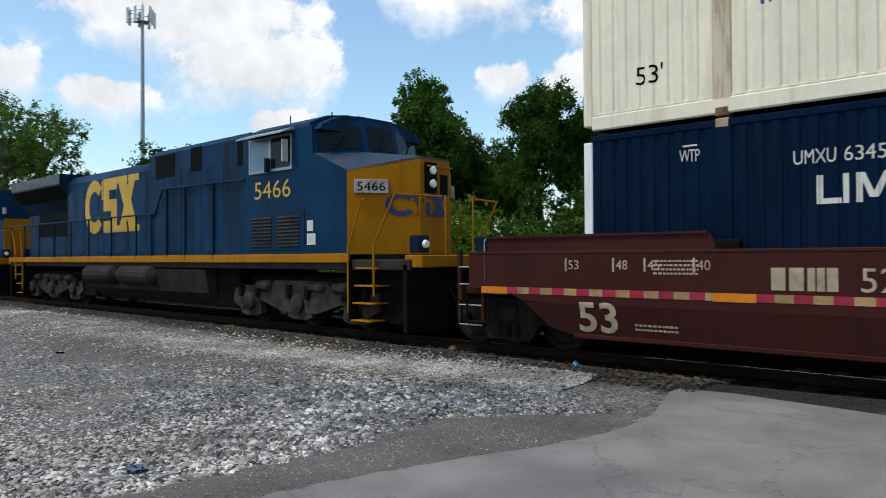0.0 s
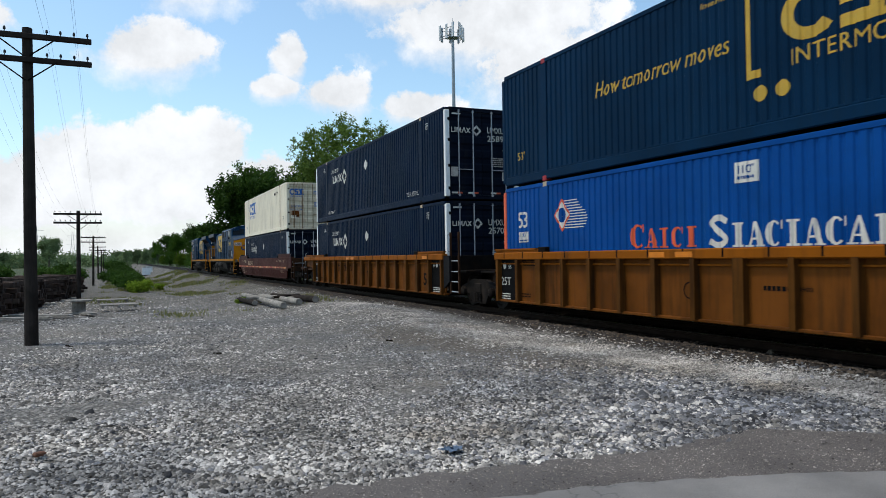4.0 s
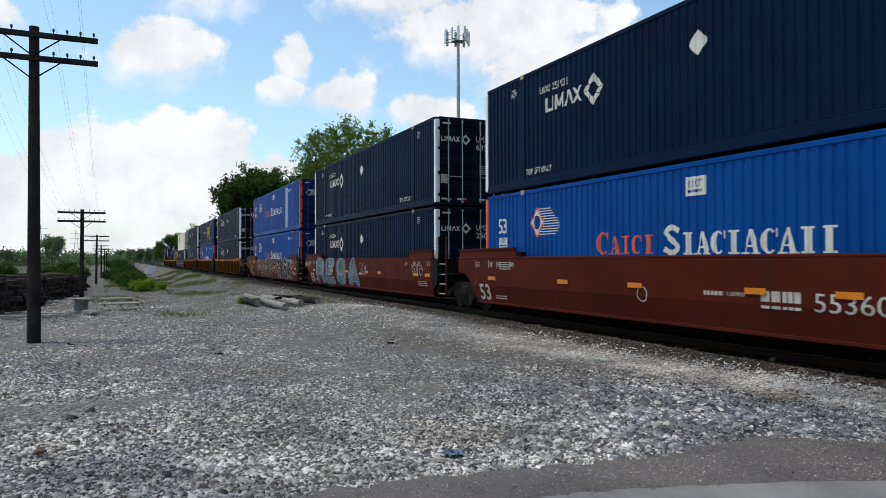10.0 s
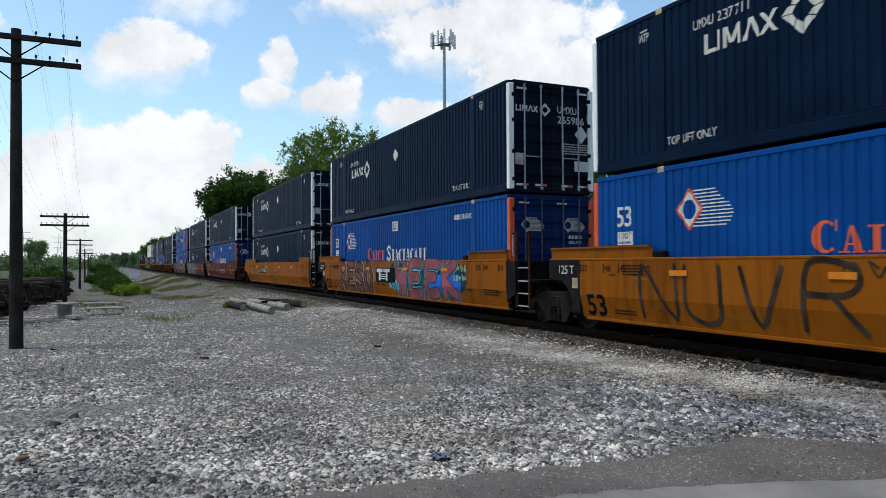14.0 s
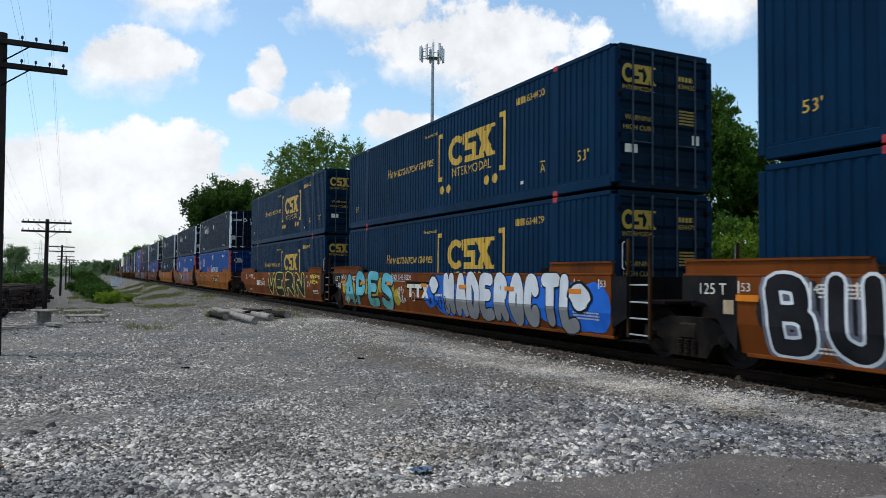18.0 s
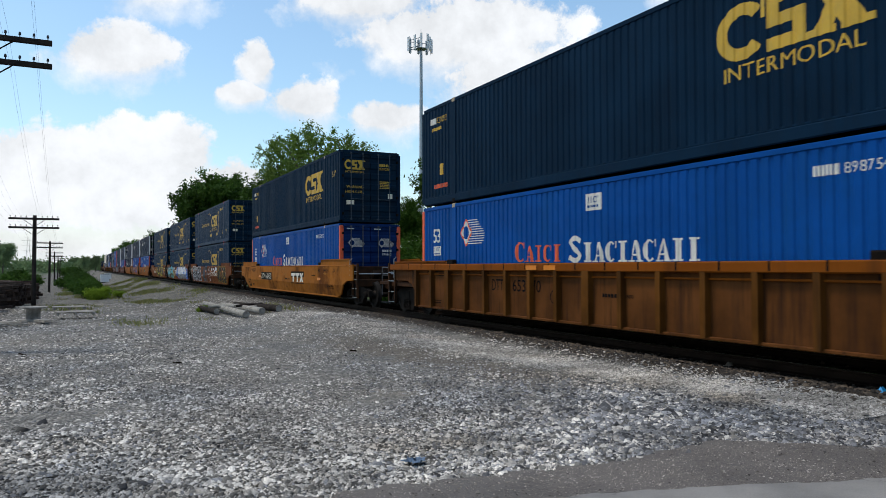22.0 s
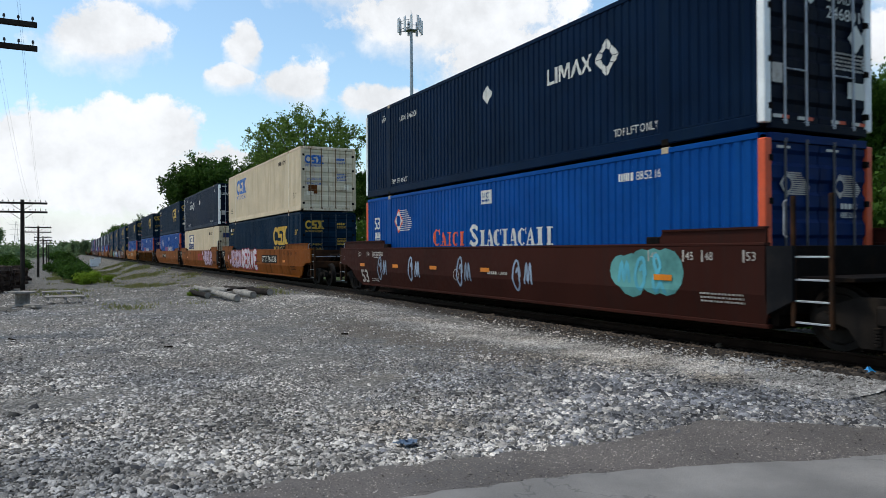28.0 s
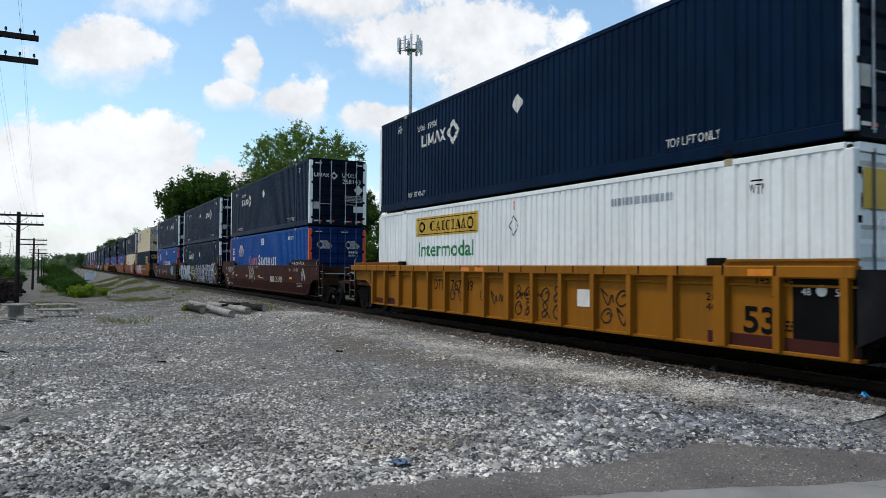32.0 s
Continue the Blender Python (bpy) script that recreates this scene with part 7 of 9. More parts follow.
    back = [(1.48, 7.92, 2.05), (0.42, 8.36, 2.12), (-0.42, 8.36, 2.12), (-1.48, 7.92, 2.05)]
    for i in range(3):
        q = [pl[i], pl[i + 1], back[i + 1], back[i]]
        g.add([(x, y, Z + z + 0.004) for x, y, z in q] + [(x, y, Z + z - 0.05) for x, y, z in q], [(0, 1, 2, 3), (7, 6, 5, 4), (0, 4, 5, 1), (1, 5, 6, 2), (2, 6, 7, 3), (3, 7, 4, 0)])
    part("nose_top", g, LOCO_TOP, nz, "dusty blue nose top")
    # windscreen wall in three facets, leaning back
    g = Geo()
    top = [(1.46, 7.86, 2.66), (0.42, 8.16, 2.84), (-0.42, 8.16, 2.84), (-1.46, 7.86, 2.66)]
    for i in range(3):
        q = [back[i], back[i + 1], top[i + 1], top[i]]
        g.add([(x, y, Z + z) for x, y, z in q] + [(x * 0.97, y - 0.08, Z + z) for x, y, z in q], [(0, 1, 2, 3), (7, 6, 5, 4), (0, 4, 5, 1), (1, 5, 6, 2), (2, 6, 7, 3), (3, 7, 4, 0)])
    part("screen_wall", g, LOCO_BLUE, root, "blue windscreen surround")
    for i in range(3):
        q = [Vector(back[i]), Vector(back[i + 1]), Vector(top[i + 1]), Vector(top[i])]
        def at(u, w):
            return (q[0].lerp(q[1], u)).lerp(q[3].lerp(q[2], u), w) + Vector((0, 0, Z))
        pane = [at(0.08, 0.10), at(0.92, 0.10), at(0.92, 0.78), at(0.08, 0.82)]
        out = (pane[1] - pane[0]).cross(pane[3] - pane[0]).normalized()
        out = out if out.y > 0 else -out
        part("windscreen", Geo().add([tuple(v + out * 0.012) for v in pane] + [tuple(v - out * 0.02) for v in pane], [(0, 1, 2, 3), (7, 6, 5, 4), (0, 4, 5, 1), (1, 5, 6, 2), (2, 6, 7, 3), (3, 7, 4, 0)]), CAB_GLASS, root, "dark windscreen")
        a0, a1 = at(0.35, 0.06) + out * 0.03, at(0.62, 0.55) + out * 0.03
        part("wiper", Geo().bar([tuple(a0), tuple(a1)], 0.010, 5), IRON, root)
    for sx in (-1, 1):
        x = sx * 1.503
        for y0, y1, m in ((5.66, 6.36, CAB_PALE_PANE), (6.46, 7.16, CAB_GLASS)):
            part("side_window", Geo().box(*sorted((x, x + sx * 0.012)), y0, y1, Z + 1.85, Z + 2.5, 0.004), m, root)
            part("window_frame", Geo().box(*sorted((x, x + sx * 0.02)), y0 - 0.05, y1 + 0.05, Z + 1.79, Z + 1.85).box(*sorted((x, x + sx * 0.02)), y0 - 0.05, y1 + 0.05, Z + 2.5, Z + 2.55).box(*sorted((x, x + sx * 0.02)), y0 - 0.05, y0, Z + 1.85, Z + 2.5).box(*sorted((x, x + sx * 0.02)), y1, y1 + 0.05, Z + 1.85, Z + 2.5), GALV, root)
        part("sun_visor", Geo().prism([(x, Z + 2.60), (x + sx * 0.34, Z + 2.50), (x + sx * 0.34, Z + 2.53), (x, Z + 2.66)], "y", 5.6, 7.3), GALV, root, "grey window awning")
        part("mirror", Geo().box(*sorted((x + sx * 0.02, x + sx * 0.14)), 6.37, 6.45, Z + 1.78, Z + 2.08, 0.01), LOCO_DARK, root)
        part("wind_deflector", Geo().box(*sorted((x + sx * 0.01, x + sx * 0.16)), 7.04, 7.08, Z + 1.95, Z + 2.42, 0.006), WHITE, root, "white wind deflector")
        for y0, y1, z0 in ((1.08, 2.12, 2.04), (2.93, 3.48, 2.08), (5.06, 5.32, 2.04)):
            part("grille", Geo().box(*sorted((sx * 1.46, sx * 1.472)), y0, y1, Z + z0, Z + z0 + 0.60, 0.004), BLACK_MARK, root, "black intake grille")
        part("louvre_panel", Geo().box(*sorted((sx * 1.50, sx * 1.512)), 5.52, 7.62, Z + 0.10, Z + 0.92, 0.006), LOCO_BLUE, root)
        for y0 in (5.68, 6.68):
            g = Geo()
            for k in range(9):
                g.prism([(sx * 1.512, Z + 0.17 + k * 0.075), (sx * 1.536, Z + 0.18 + k * 0.075), (sx * 1.512, Z + 0.225 + k * 0.075)], "y", y0, y0 + 0.78)
            part("louvre", g, LOCO_GREY, root)
        for y in (-8.6, -7.4, -6.3, -4.9, -3.85, -2.8, -1.75, -0.7, 1.6, 2.6, 3.6):
            xx = sx * (0.922 if y < -5.4 else 1.302 if y < 0.7 else 1.462)
            part("hood_door", Geo().box(*sorted((xx - sx * 0.01, xx + sx * 0.008)), y, y + 0.86, Z + 0.1, Z + (1.45 if y < -5.4 else 2.2), 0.006), LOCO_BLUE, body)
        # handrails
        g = Geo().bar([(sx * 1.50, -10.2, Z + 1.15), (sx * 1.50, 1.12, Z + 1.13), (sx * 1.54, 1.62, Z + 1.74), (sx * 1.54, 5.45, Z + 1.70)], 0.024)
        part("handrail", g, LOCO_BLUE, root)
        for y in (-10.2, -8.8, -7.4, -6.0, -4.6, -3.2, -1.6, 0.0, 0.9, 1.75, 2.7, 4.05):
            part("stanchion", Geo().tube((sx * 1.50, y, Z - 0.08), (sx * 1.50, y, Z + (1.14 if y < 1.3 else 1.72)), 0.026, n=6), LOCO_DARK, root)
        for s in (-1, 1):
            # steps at the corners
            y = s * 9.75
            st = part("step_well", Geo().box(*sorted((sx * 1.05, sx * 1.12)), *sorted((s * 9.0, s * 10.45)), 0.22, Z, 0.01).box(*sorted((sx * 1.05, sx * 1.5)), *sorted((s * 8.97, s * 9.03)), 0.25, Z - 0.1), IRON, root)
            for k in range(4):
                part("step", Geo().box(*sorted((sx * 1.10, sx * 1.52)), *sorted((s * (9.06 + 0.05 * k), s * (9.62 + 0.06 * k))), 0.26 + 0.33 * k, 0.29 + 0.33 * k, 0.006), LOCO_YELLOW, st, "yellow step edge")
            part("grab_rail", Geo().bar([(sx * 1.52, s * 8.99, 0.42), (sx * 1.52, s * 8.99, Z + 0.10), (sx * 1.50, s * 9.36, Z + 1.02), (sx * 1.40, s * 9.36, Z + 1.05)], 0.022), LOCO_YELLOW, root, "yellow grab rail")
            part("grab_rail", Geo().bar([(sx * 1.52, s * 9.72, 0.75), (sx * 1.52, s * 9.72, Z + 0.15), (sx * 1.48, s * 10.25, Z + 1.08), (sx * 0.42, s * 10.42, Z + 1.08)], 0.022), LOCO_YELLOW, root, "yellow grab rail")
            part("lamp_box", Geo().box(*sorted((sx * 0.80, sx * 1.10)), *sorted((s * 10.22, s * 10.46)), Z + 0.02, Z + 0.34, 0.02), LOCO_DARK, root, "dark ditch-light box")
            part("ditch_light", Geo().lathe([(0, 0.05), (0.05, 0.08), (0.10, 0.065)], (sx * 0.95, s * 10.45, Z + 0.18), (0, s, 0), 14), LAMP_LENS, root)
            part("number_board", Geo().box(-0.33, 0.33, -0.03, 0.05, -0.13, 0.13, 0.01), MARK_GREY, root, at=pose(sx * 1.165, 9.27, Z + 1.30, 0, 0, -sx * 40.1) if s > 0 else pose(sx * 0.95, -10.0, Z + 1.9, 0, 0, sx * 90))
        me = bpy.data.meshes.new("number")
        v, f = clipped(number, 0.54, 0.17)
        me.from_pydata([(-0.27 + a, -0.056, -0.085 + b) for a, b in v], [], f)
        me.materials.append(BLACK_MARK)
        part("number", me, None, root, at=pose(sx * 1.165, 9.27, Z + 1.30, 0, 0, (-sx * 40.1) + 180))
        # trucks, tank
        for s in (-1, 1):
            cy = s * 7.0
            t = part("truck_frame", Geo().prism([(cy - 2.55, 0.45), (cy - 2.5, 0.78), (cy - 1.2, 0.72), (cy - 0.9, 0.98), (cy + 0.9, 0.98), (cy + 1.2, 0.72), (cy + 2.5, 0.78), (cy + 2.55, 0.45), (cy + 2.2, 0.30), (cy + 1.4, 0.52), (cy + 0.6, 0.30), (cy - 0.6, 0.30), (cy - 1.4, 0.52), (cy - 2.2, 0.30)], "x", *sorted((sx * 0.98, sx * 1.20))), LOCO_TRUCK, root, "dusty grey cast truck frame")
            for k in (-1, 0, 1):
                yy = cy + k * 1.85
                part("axle_box", Geo().lathe([(0, 0.2), (0.1, 0.2), (0.14, 0.1)], (sx * 1.18, yy, 0.50), (sx, 0, 0), 12), LOCO_TRUCK, t)
                part("pedestal", Geo().prism([(yy - 0.42, 0.22), (yy - 0.34, 0.85), (yy + 0.34, 0.85), (yy + 0.42, 0.22), (yy + 0.2, 0.16), (yy - 0.2, 0.16)], "x", *sorted((sx * 1.04, sx * 1.18))), LOCO_TRUCK, t)
                for q in (-0.32, 0.32):
                    g = Geo()
                    for j in range(5):
                        g.lathe([(0, 0.09), (0.04, 0.09)], (sx * 1.21, yy + q, 0.60 + j * 0.06), (0, 0, 1), 8)
                    part("axle_spring", g, IRON, t)
            for q in (-1.5, 0.4, 1.2):
                part("brake_cylinder", Geo().lathe([(0, 0.1), (0.42, 0.13), (0.5, 0.05)], (sx * 1.20, cy + q, 0.86), (0, 1, 0), 10), LOCO_TRUCK, t)
            # made-up dark block that blackens the gap between truck and tank
            part("equipment_rack", Geo().box(*sorted((sx * 0.3, sx * 1.15)), *sorted((s * 3.55, s * 4.6)), 0.30, 1.24, 0.03), IRON, root, "dark block added to blacken the gap")
    part("truck_bolster", Geo().box(-0.95, 0.95, -9.2, -4.8, 0.6, 1.1, 0.05), IRON, root)
    part("truck_bolster", Geo().box(-0.95, 0.95, 4.8, 9.2, 0.6, 1.1, 0.05), IRON, root)
    for s in (-1, 1):
        for k in (-1, 0, 1):
            y = s * 7.0 + k * 1.85
            w = part("wheelset", _loco_wheel, None, root, at=pose(0, y, 0.53))
            SPIN.append((w, 0.53, root, y))
    part("fuel_tank", Geo().prism([(-1.35, 0.62), (-1.48, 1.20), (1.48, 1.20), (1.35, 0.62), (0.9, 0.28), (-0.9, 0.28)], "y", -3.4, 3.6), LOCO_GREY, root, "grey fuel tank")
    for sx in (-1, 1):
        for y in (-3.4, -1.05):
            part("air_tank", Geo().lathe([(0, 0.1), (0.10, 0.27), (1.95, 0.27), (2.1, 0.1)], (sx * 1.40, y, 1.02), (0, 1, 0), 14), LOCO_GREY, root, "grey air reservoir")
    for s in (-1, 1):
        part("pilot", Geo().prism([(-1.45, 0.12), (-1.45, Z - 0.2), (1.45, Z - 0.2), (1.45, 0.12)], "y", *sorted((s * 10.42, s * 10.52))), IRON, root)
        part("anticlimber", Geo().box(-1.4, 1.4, *sorted((s * 10.4, s * 10.85)), Z - 0.25, Z - 0.02, 0.02), LOCO_YELLOW, root)
        part("coupler", Geo().box(-0.09, 0.09, *sorted((s * 10.5, s * 11.05)), 0.74, 0.92, 0.03).box(-0.16, 0.16, *sorted((s * 11.0, s * 11.35)), 0.70, 0.98, 0.04), IRON, root, "knuckle coupler")
        for x in (-0.35, 0.35):
            part("brake_hose", Geo().bar([(x, s * 10.55, 0.9), (x, s * 10.8, 0.5), (x * 0.6, s * 11.1, 0.4)], 0.025), BLACK_RUBBER, root)
        part("stanchion", Geo().bar([(-0.4, s * 10.5, Z), (-0.4, s * 10.5, Z + 1.1)], 0.02).bar([(0.4, s * 10.5, Z), (0.4, s * 10.5, Z + 1.1)], 0.02), LOCO_YELLOW, root)
    for z in (1.58, 1.32):
        part("headlight", Geo().lathe([(0, 0.07), (0.06, 0.085), (0.08, 0.06)], (0.14, 9.90, Z + z + 0.06), (0, 1, 0), 14), LAMP_LENS, nz, "clear headlight")
    part("headlight_housing", Geo().box(-0.02, 0.30, 9.85, 9.91, Z + 1.20, Z + 1.80, 0.01), BLACK_MARK, nz)
    part("nose_window", Geo().box(-0.36, -0.14, 9.862, 9.876, Z + 1.18, Z + 1.58, 0.004), BLACK_MARK, nz, "dark door window")
    part("nose_rail", Geo().bar([(-0.42, 9.94, Z + 1.72), (0.3, 9.94, Z + 1.72)], 0.018), LOCO_YELLOW, nz)
    me = bpy.data.meshes.new("emblem")
    v, f = emblem_blocks(0.95, 0.42)
    me.from_pydata([(0.95 - p[0] * 1.35, 9.875 if p[0] * 1.35 > 0.53 else 9.875 - (0.53 - p[0] * 1.35) * 0.843, Z + 0.74 + p[1] * 1.05) for p in v], [], f)
    me.materials.append(DARK_MARK)
    part("emblem", me, None, nz)
    for x, y in ((-0.5, 6.2), (0.2, 6.9), (0.6, 5.9)):
        part("antenna", Geo().tube((x, y, Z + 2.96), (x, y, Z + 3.2), 0.015, n=5), LOCO_DARK, root)
    part("horn", Geo().bar([(-0.2, 5.7, Z + 3.06), (0.35, 5.7, Z + 3.06)], 0.05, 8), GALV, root)
    # lettering on both flanks
    for sx in (-1, 1):
        for nm, shape, y0, z0, x, m in (("number", clipped(number, 1.34, 0.38), 7.15, Z + 1.22, 1.508, YELLOW_MARK), ("emblem", emblem_blocks(3.7, 1.62), -0.2, Z + 0.72, 1.312, YELLOW_MARK)):
            w = max(p[0] for p in shape[0])
            # the flank reads towards the tail on one side and towards the nose on the other
            if sx < 0:
                ys = [y0 - p[0] for p in shape[0]]
            else:
                ys = [y0 - w + p[0] for p in shape[0]]
            me = bpy.data.meshes.new(nm)
            me.from_pydata([(sx * (x + (p[2] if len(p) > 2 else 0.0)), y, z0 + p[1]) for y, p in zip(ys, shape[0])], [], shape[1])
            me.materials.append(m)
            part(nm, me, None, root)
        part("sticker", Geo().box(*sorted((sx * 1.502, sx * 1.508)), 7.70, 7.98, Z + 0.20, Z + 0.43), WHITE, root, "white notice")
        part("sticker", Geo().box(*sorted((sx * 1.502, sx * 1.508)), 7.70, 7.90, Z + 0.48, Z + 0.70), WHITE, root, "white notice")
    return root


_loco_wheel = wheel_mesh(0.53)
MOVERS = []  # (thing, y in the train, z, turn)
trail = locomotive("5466")
lead = locomotive("5312")
MOVERS += [(trail, 14.05, RAIL, 180.0), (lead, 37.2, RAIL, 0.0)]

# ---------------------------------------------------------------- the consist: well cars and their boxes
BOXES = {
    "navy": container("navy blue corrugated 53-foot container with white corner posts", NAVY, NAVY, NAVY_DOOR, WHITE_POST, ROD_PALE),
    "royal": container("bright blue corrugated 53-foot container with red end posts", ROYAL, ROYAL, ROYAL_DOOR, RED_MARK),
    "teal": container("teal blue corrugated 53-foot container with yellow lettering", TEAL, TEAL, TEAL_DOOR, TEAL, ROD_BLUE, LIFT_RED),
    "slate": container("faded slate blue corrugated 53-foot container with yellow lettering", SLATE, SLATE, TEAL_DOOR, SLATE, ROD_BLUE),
    "cream": container("cream corrugated 53-foot container with rusty doors", CREAM, CREAM_POST, CREAM_DOOR, CREAM, ROD_RUST, ROD_RUST),
    "peach": container("faded peach-cream corrugated 53-foot container with rusty doors", PEACH, CREAM_POST, CREAM_DOOR, PEACH, ROD_RUST, ROD_RUST),
    "white": container("white corrugated 53-foot container with a yellow panel", WHITE_BOX, WHITE_BOX, WHITE_BOX, WHITE_BOX),
}
USED = set()


LOW_Z, TOP_Z = 0.49, 3.415
# paint of the car, style, head end outer, tail end outer, lower box, upper box, numbers
CARS = (
    ("maroon", "smooth", 1, 1, "navy", "cream", "634598", "937195", "527447"),
    ("yellow", "ribbed", 1, 0, "navy", "navy", "257017", "258901", "785773"),
    ("yellow", "ribbed", 0, 0, "royal", "teal", "886572", "634420", ""),
    ("yellow", "ribbed", 0, 1, "navy", "navy", "254679", "260026", "785773"),
    ("brick", "smooth", 1, 0, "royal", "royal", "887510", "889661", ""),
    ("brick", "smooth", 0, 0, "navy", "navy", "250280", "635262", ""),
    ("brick", "smooth", 0, 1, "royal", "navy", "889625", "251935", "55360"),
    ("yellow2", "smooth", 1, 0, "navy", "navy", "256680", "258168", "726303"),
    ("yellow2", "smooth", 0, 0, "royal", "navy", "886760", "265986", ""),
    ("yellow2", "smooth", 0, 1, "royal", "navy", "887510", "237711", "726303"),
    ("orange", "smooth", 1, 0, "teal", "teal", "634647", "634465", "723468"),
    ("orange", "smooth", 0, 0, "teal", "teal", "634479", "634420", ""),
    ("orange", "smooth", 0, 1, "teal", "teal", "633339", "634456", "723468"),
    ("patched", "smooth", 1, 1, "royal", "slate", "896692", "930088", "645432"),
    ("brown", "ribbed", 1, 1, "royal", "slate", "898754", "931093", "653570"),
    ("brown2", "smooth", 1, 0, "royal", "slate", "896960", "930136", "766138"),
    ("brown2", "smooth", 0, 0, "peach", "navy", "932677", "237041", ""),
    ("brown2", "smooth", 0, 1, "slate", "peach", "930595", "930391", "766138"),
    ("dark", "smooth", 1, 0, "royal", "navy", "885216", "246801", ""),
    ("dark", "smooth", 0, 0, "navy", "navy", "238313", "270411", ""),
    ("dark", "smooth", 0, 1, "royal", "navy", "887011", "268143", "253787"),
    ("fresh", "ribbed", 1, 0, "white", "navy", "", "115901", "767089"),
)
PAINTS = {
    "maroon": (MAROON, "maroon steel well car with a red and white reflective stripe", MARK_TAN), "yellow": (YELLOW_CAR, "weathered yellow steel well car with ribbed sides", BLACK_MARK),
    "brick": (BRICK_RED, "oxide red steel well car with smooth sides", MARK_GREY), "yellow2": (YELLOW_CAR, "weathered yellow steel well car with smooth sides", BLACK_MARK),
    "orange": (ORANGE_RUST, "rusty orange steel well car covered in graffiti", WHITE), "patched": (YELLOW_PATCH, "patchy yellow and rust steel well car", BLACK_MARK),
    "brown": (YELLOW_BROWN, "brownish yellow steel well car with ribbed sides", BLACK_MARK), "brown2": (YELLOW_BROWN, "brownish yellow steel well car with smooth sides", BLACK_MARK),
    "dark": (DARK_RED, "dark brown-red steel well car with graffiti", MARK_GREY), "fresh": (YELLOW_BRIGHT, "bright yellow steel well car with ribbed sides", BLACK_MARK),
}
_cars, _plain = {}, []


def blank_car(paint, style, front, rear):
    m, label, _ = PAINTS[paint]
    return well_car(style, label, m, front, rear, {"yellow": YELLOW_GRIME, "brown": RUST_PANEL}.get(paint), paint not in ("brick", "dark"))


def mark_box(b, kind, number, low, car):
    if kind == "navy":
        mark_navy(b, number, -2.6 if car in (19, 20) and not low else 4.95)
    elif kind == "royal":
        mark_royal(b, number, patch=car == 5 and not low)
    elif kind == "teal":
        mark_teal(b, number)
    elif kind == "slate":
        mark_slate(b, number)
    elif kind in ("cream", "peach"):
        mark_cream(b, number, boxed=low)
    else:
        mark_white(b)


CAR_OBS = []
for i, (paint, style, fr, re, low, up, n_low, n_up, n_car) in enumerate(CARS):
    y = -BEHIND[i] - BOX_L / 2
    car = blank_car(paint, style, fr, re)
    CAR_OBS.append(car)
    MOVERS.append((car, y, RAIL, 0.0))
    mark = PAINTS[paint][2]
    skin = well_skin if style == "smooth" else rib_skin
    plate = BLACK_MARK if paint in ("yellow2", "patched", "brown2") and n_car else None
    at = {1: (5.4, 1.05), 4: (-3.0, 0.82), 7: (-1.6, 0.72), 8: (4.5, 0.95), 10: (-1.95, 0.84), 11: (5.0, 0.80), 13: (-1.9, 0.92), 14: (4.6, 0.88), 16: (3.6, 0.92), 18: (-1.7, 0.93), 21: (-2.6, 0.75)}.get(i + 1, (3.8, 0.9))
    big = "53" if style == "smooth" and paint != "orange" else None
    amb = () if paint == "maroon" else (5.0, -6.0) if paint in ("brown2", "yellow2", "patched") else (7.9, 5.0, 2.2, -0.6, -3.3, -6.0, -7.9) if style == "smooth" else (1.9, 1.2, -6.8)
    if paint == "orange":
        amb = (8.1, 5.7, 3.2, 0.4, -2.1, -4.5, -7.1)
    elif paint == "yellow2":
        amb = (5.4, 2.3, -1.5, -4.6)
    elif i == 16:
        amb = (5.0,)
    elif i == 19:
        amb = (2.35, -7.9)
    elif paint == "dark":
        amb = (7.9, 5.1, 2.5, -0.3, -6.2)
    elif paint == "brick":
        amb = (7.3, 3.9, 1.4, -1.5, -3.1, -6.9, -7.9)
    car_marks(car, skin, mark, "" if i == 12 else n_car, big, plate, at, amb, style, {"orange": 1.13, "yellow2": 1.22}.get(paint, 0.93), paint == "brown2")
    if paint in ("yellow2", "patched", "brown2", "orange"):
        scrapes(car, 300 + i, YELLOW_BRIGHT if i % 2 else END_RUST, well_skin, 5)
        scrapes(car, 330 + i, YELLOW_POST, well_skin, 4)
    for kind, num, z, lo in ((low, n_low, LOW_Z, True), (up, n_up, TOP_Z, False)):
        if kind in USED:
            b = copy_thing(BOXES[kind], Matrix())
            _plain.append((b, kind, num, lo, i + 1))
        else:
            USED.add(kind)
            b = BOXES[kind]
            _plain.append((b, kind, num, lo, i + 1))
        MOVERS.append((b, y, z, 0.0))
for b, kind, num, lo, i in _plain:
    mark_box(b, kind, num, lo, i)

# the maroon car's chequered stripe
_c = CAR_OBS[0]
_s = [rect(k * 0.42, 0, k * 0.42 + 0.21, 0.10) for k in range(43)]
lay("stripe", flat_join(*_s), 9.35, 0.90, SPRAY_RED, _c, well_skin, "red reflective blocks", lift=0.005)
_s = [rect(k * 0.42 + 0.21, 0, k * 0.42 + 0.42, 0.10) for k in range(43)]
lay("stripe", flat_join(*_s), 9.35, 0.90, STRIPE_TAN, _c, well_skin, "faded tan reflective blocks", lift=0.005)
for y in (9.85, 6.1, 3.26, 0.36, -2.2, -5.2, -8.0):
    lay("reflector", rect(0, 0, 0.52, 0.11), y, 0.89, AMBER, _c, well_skin, "amber reflector strip", lift=0.009)
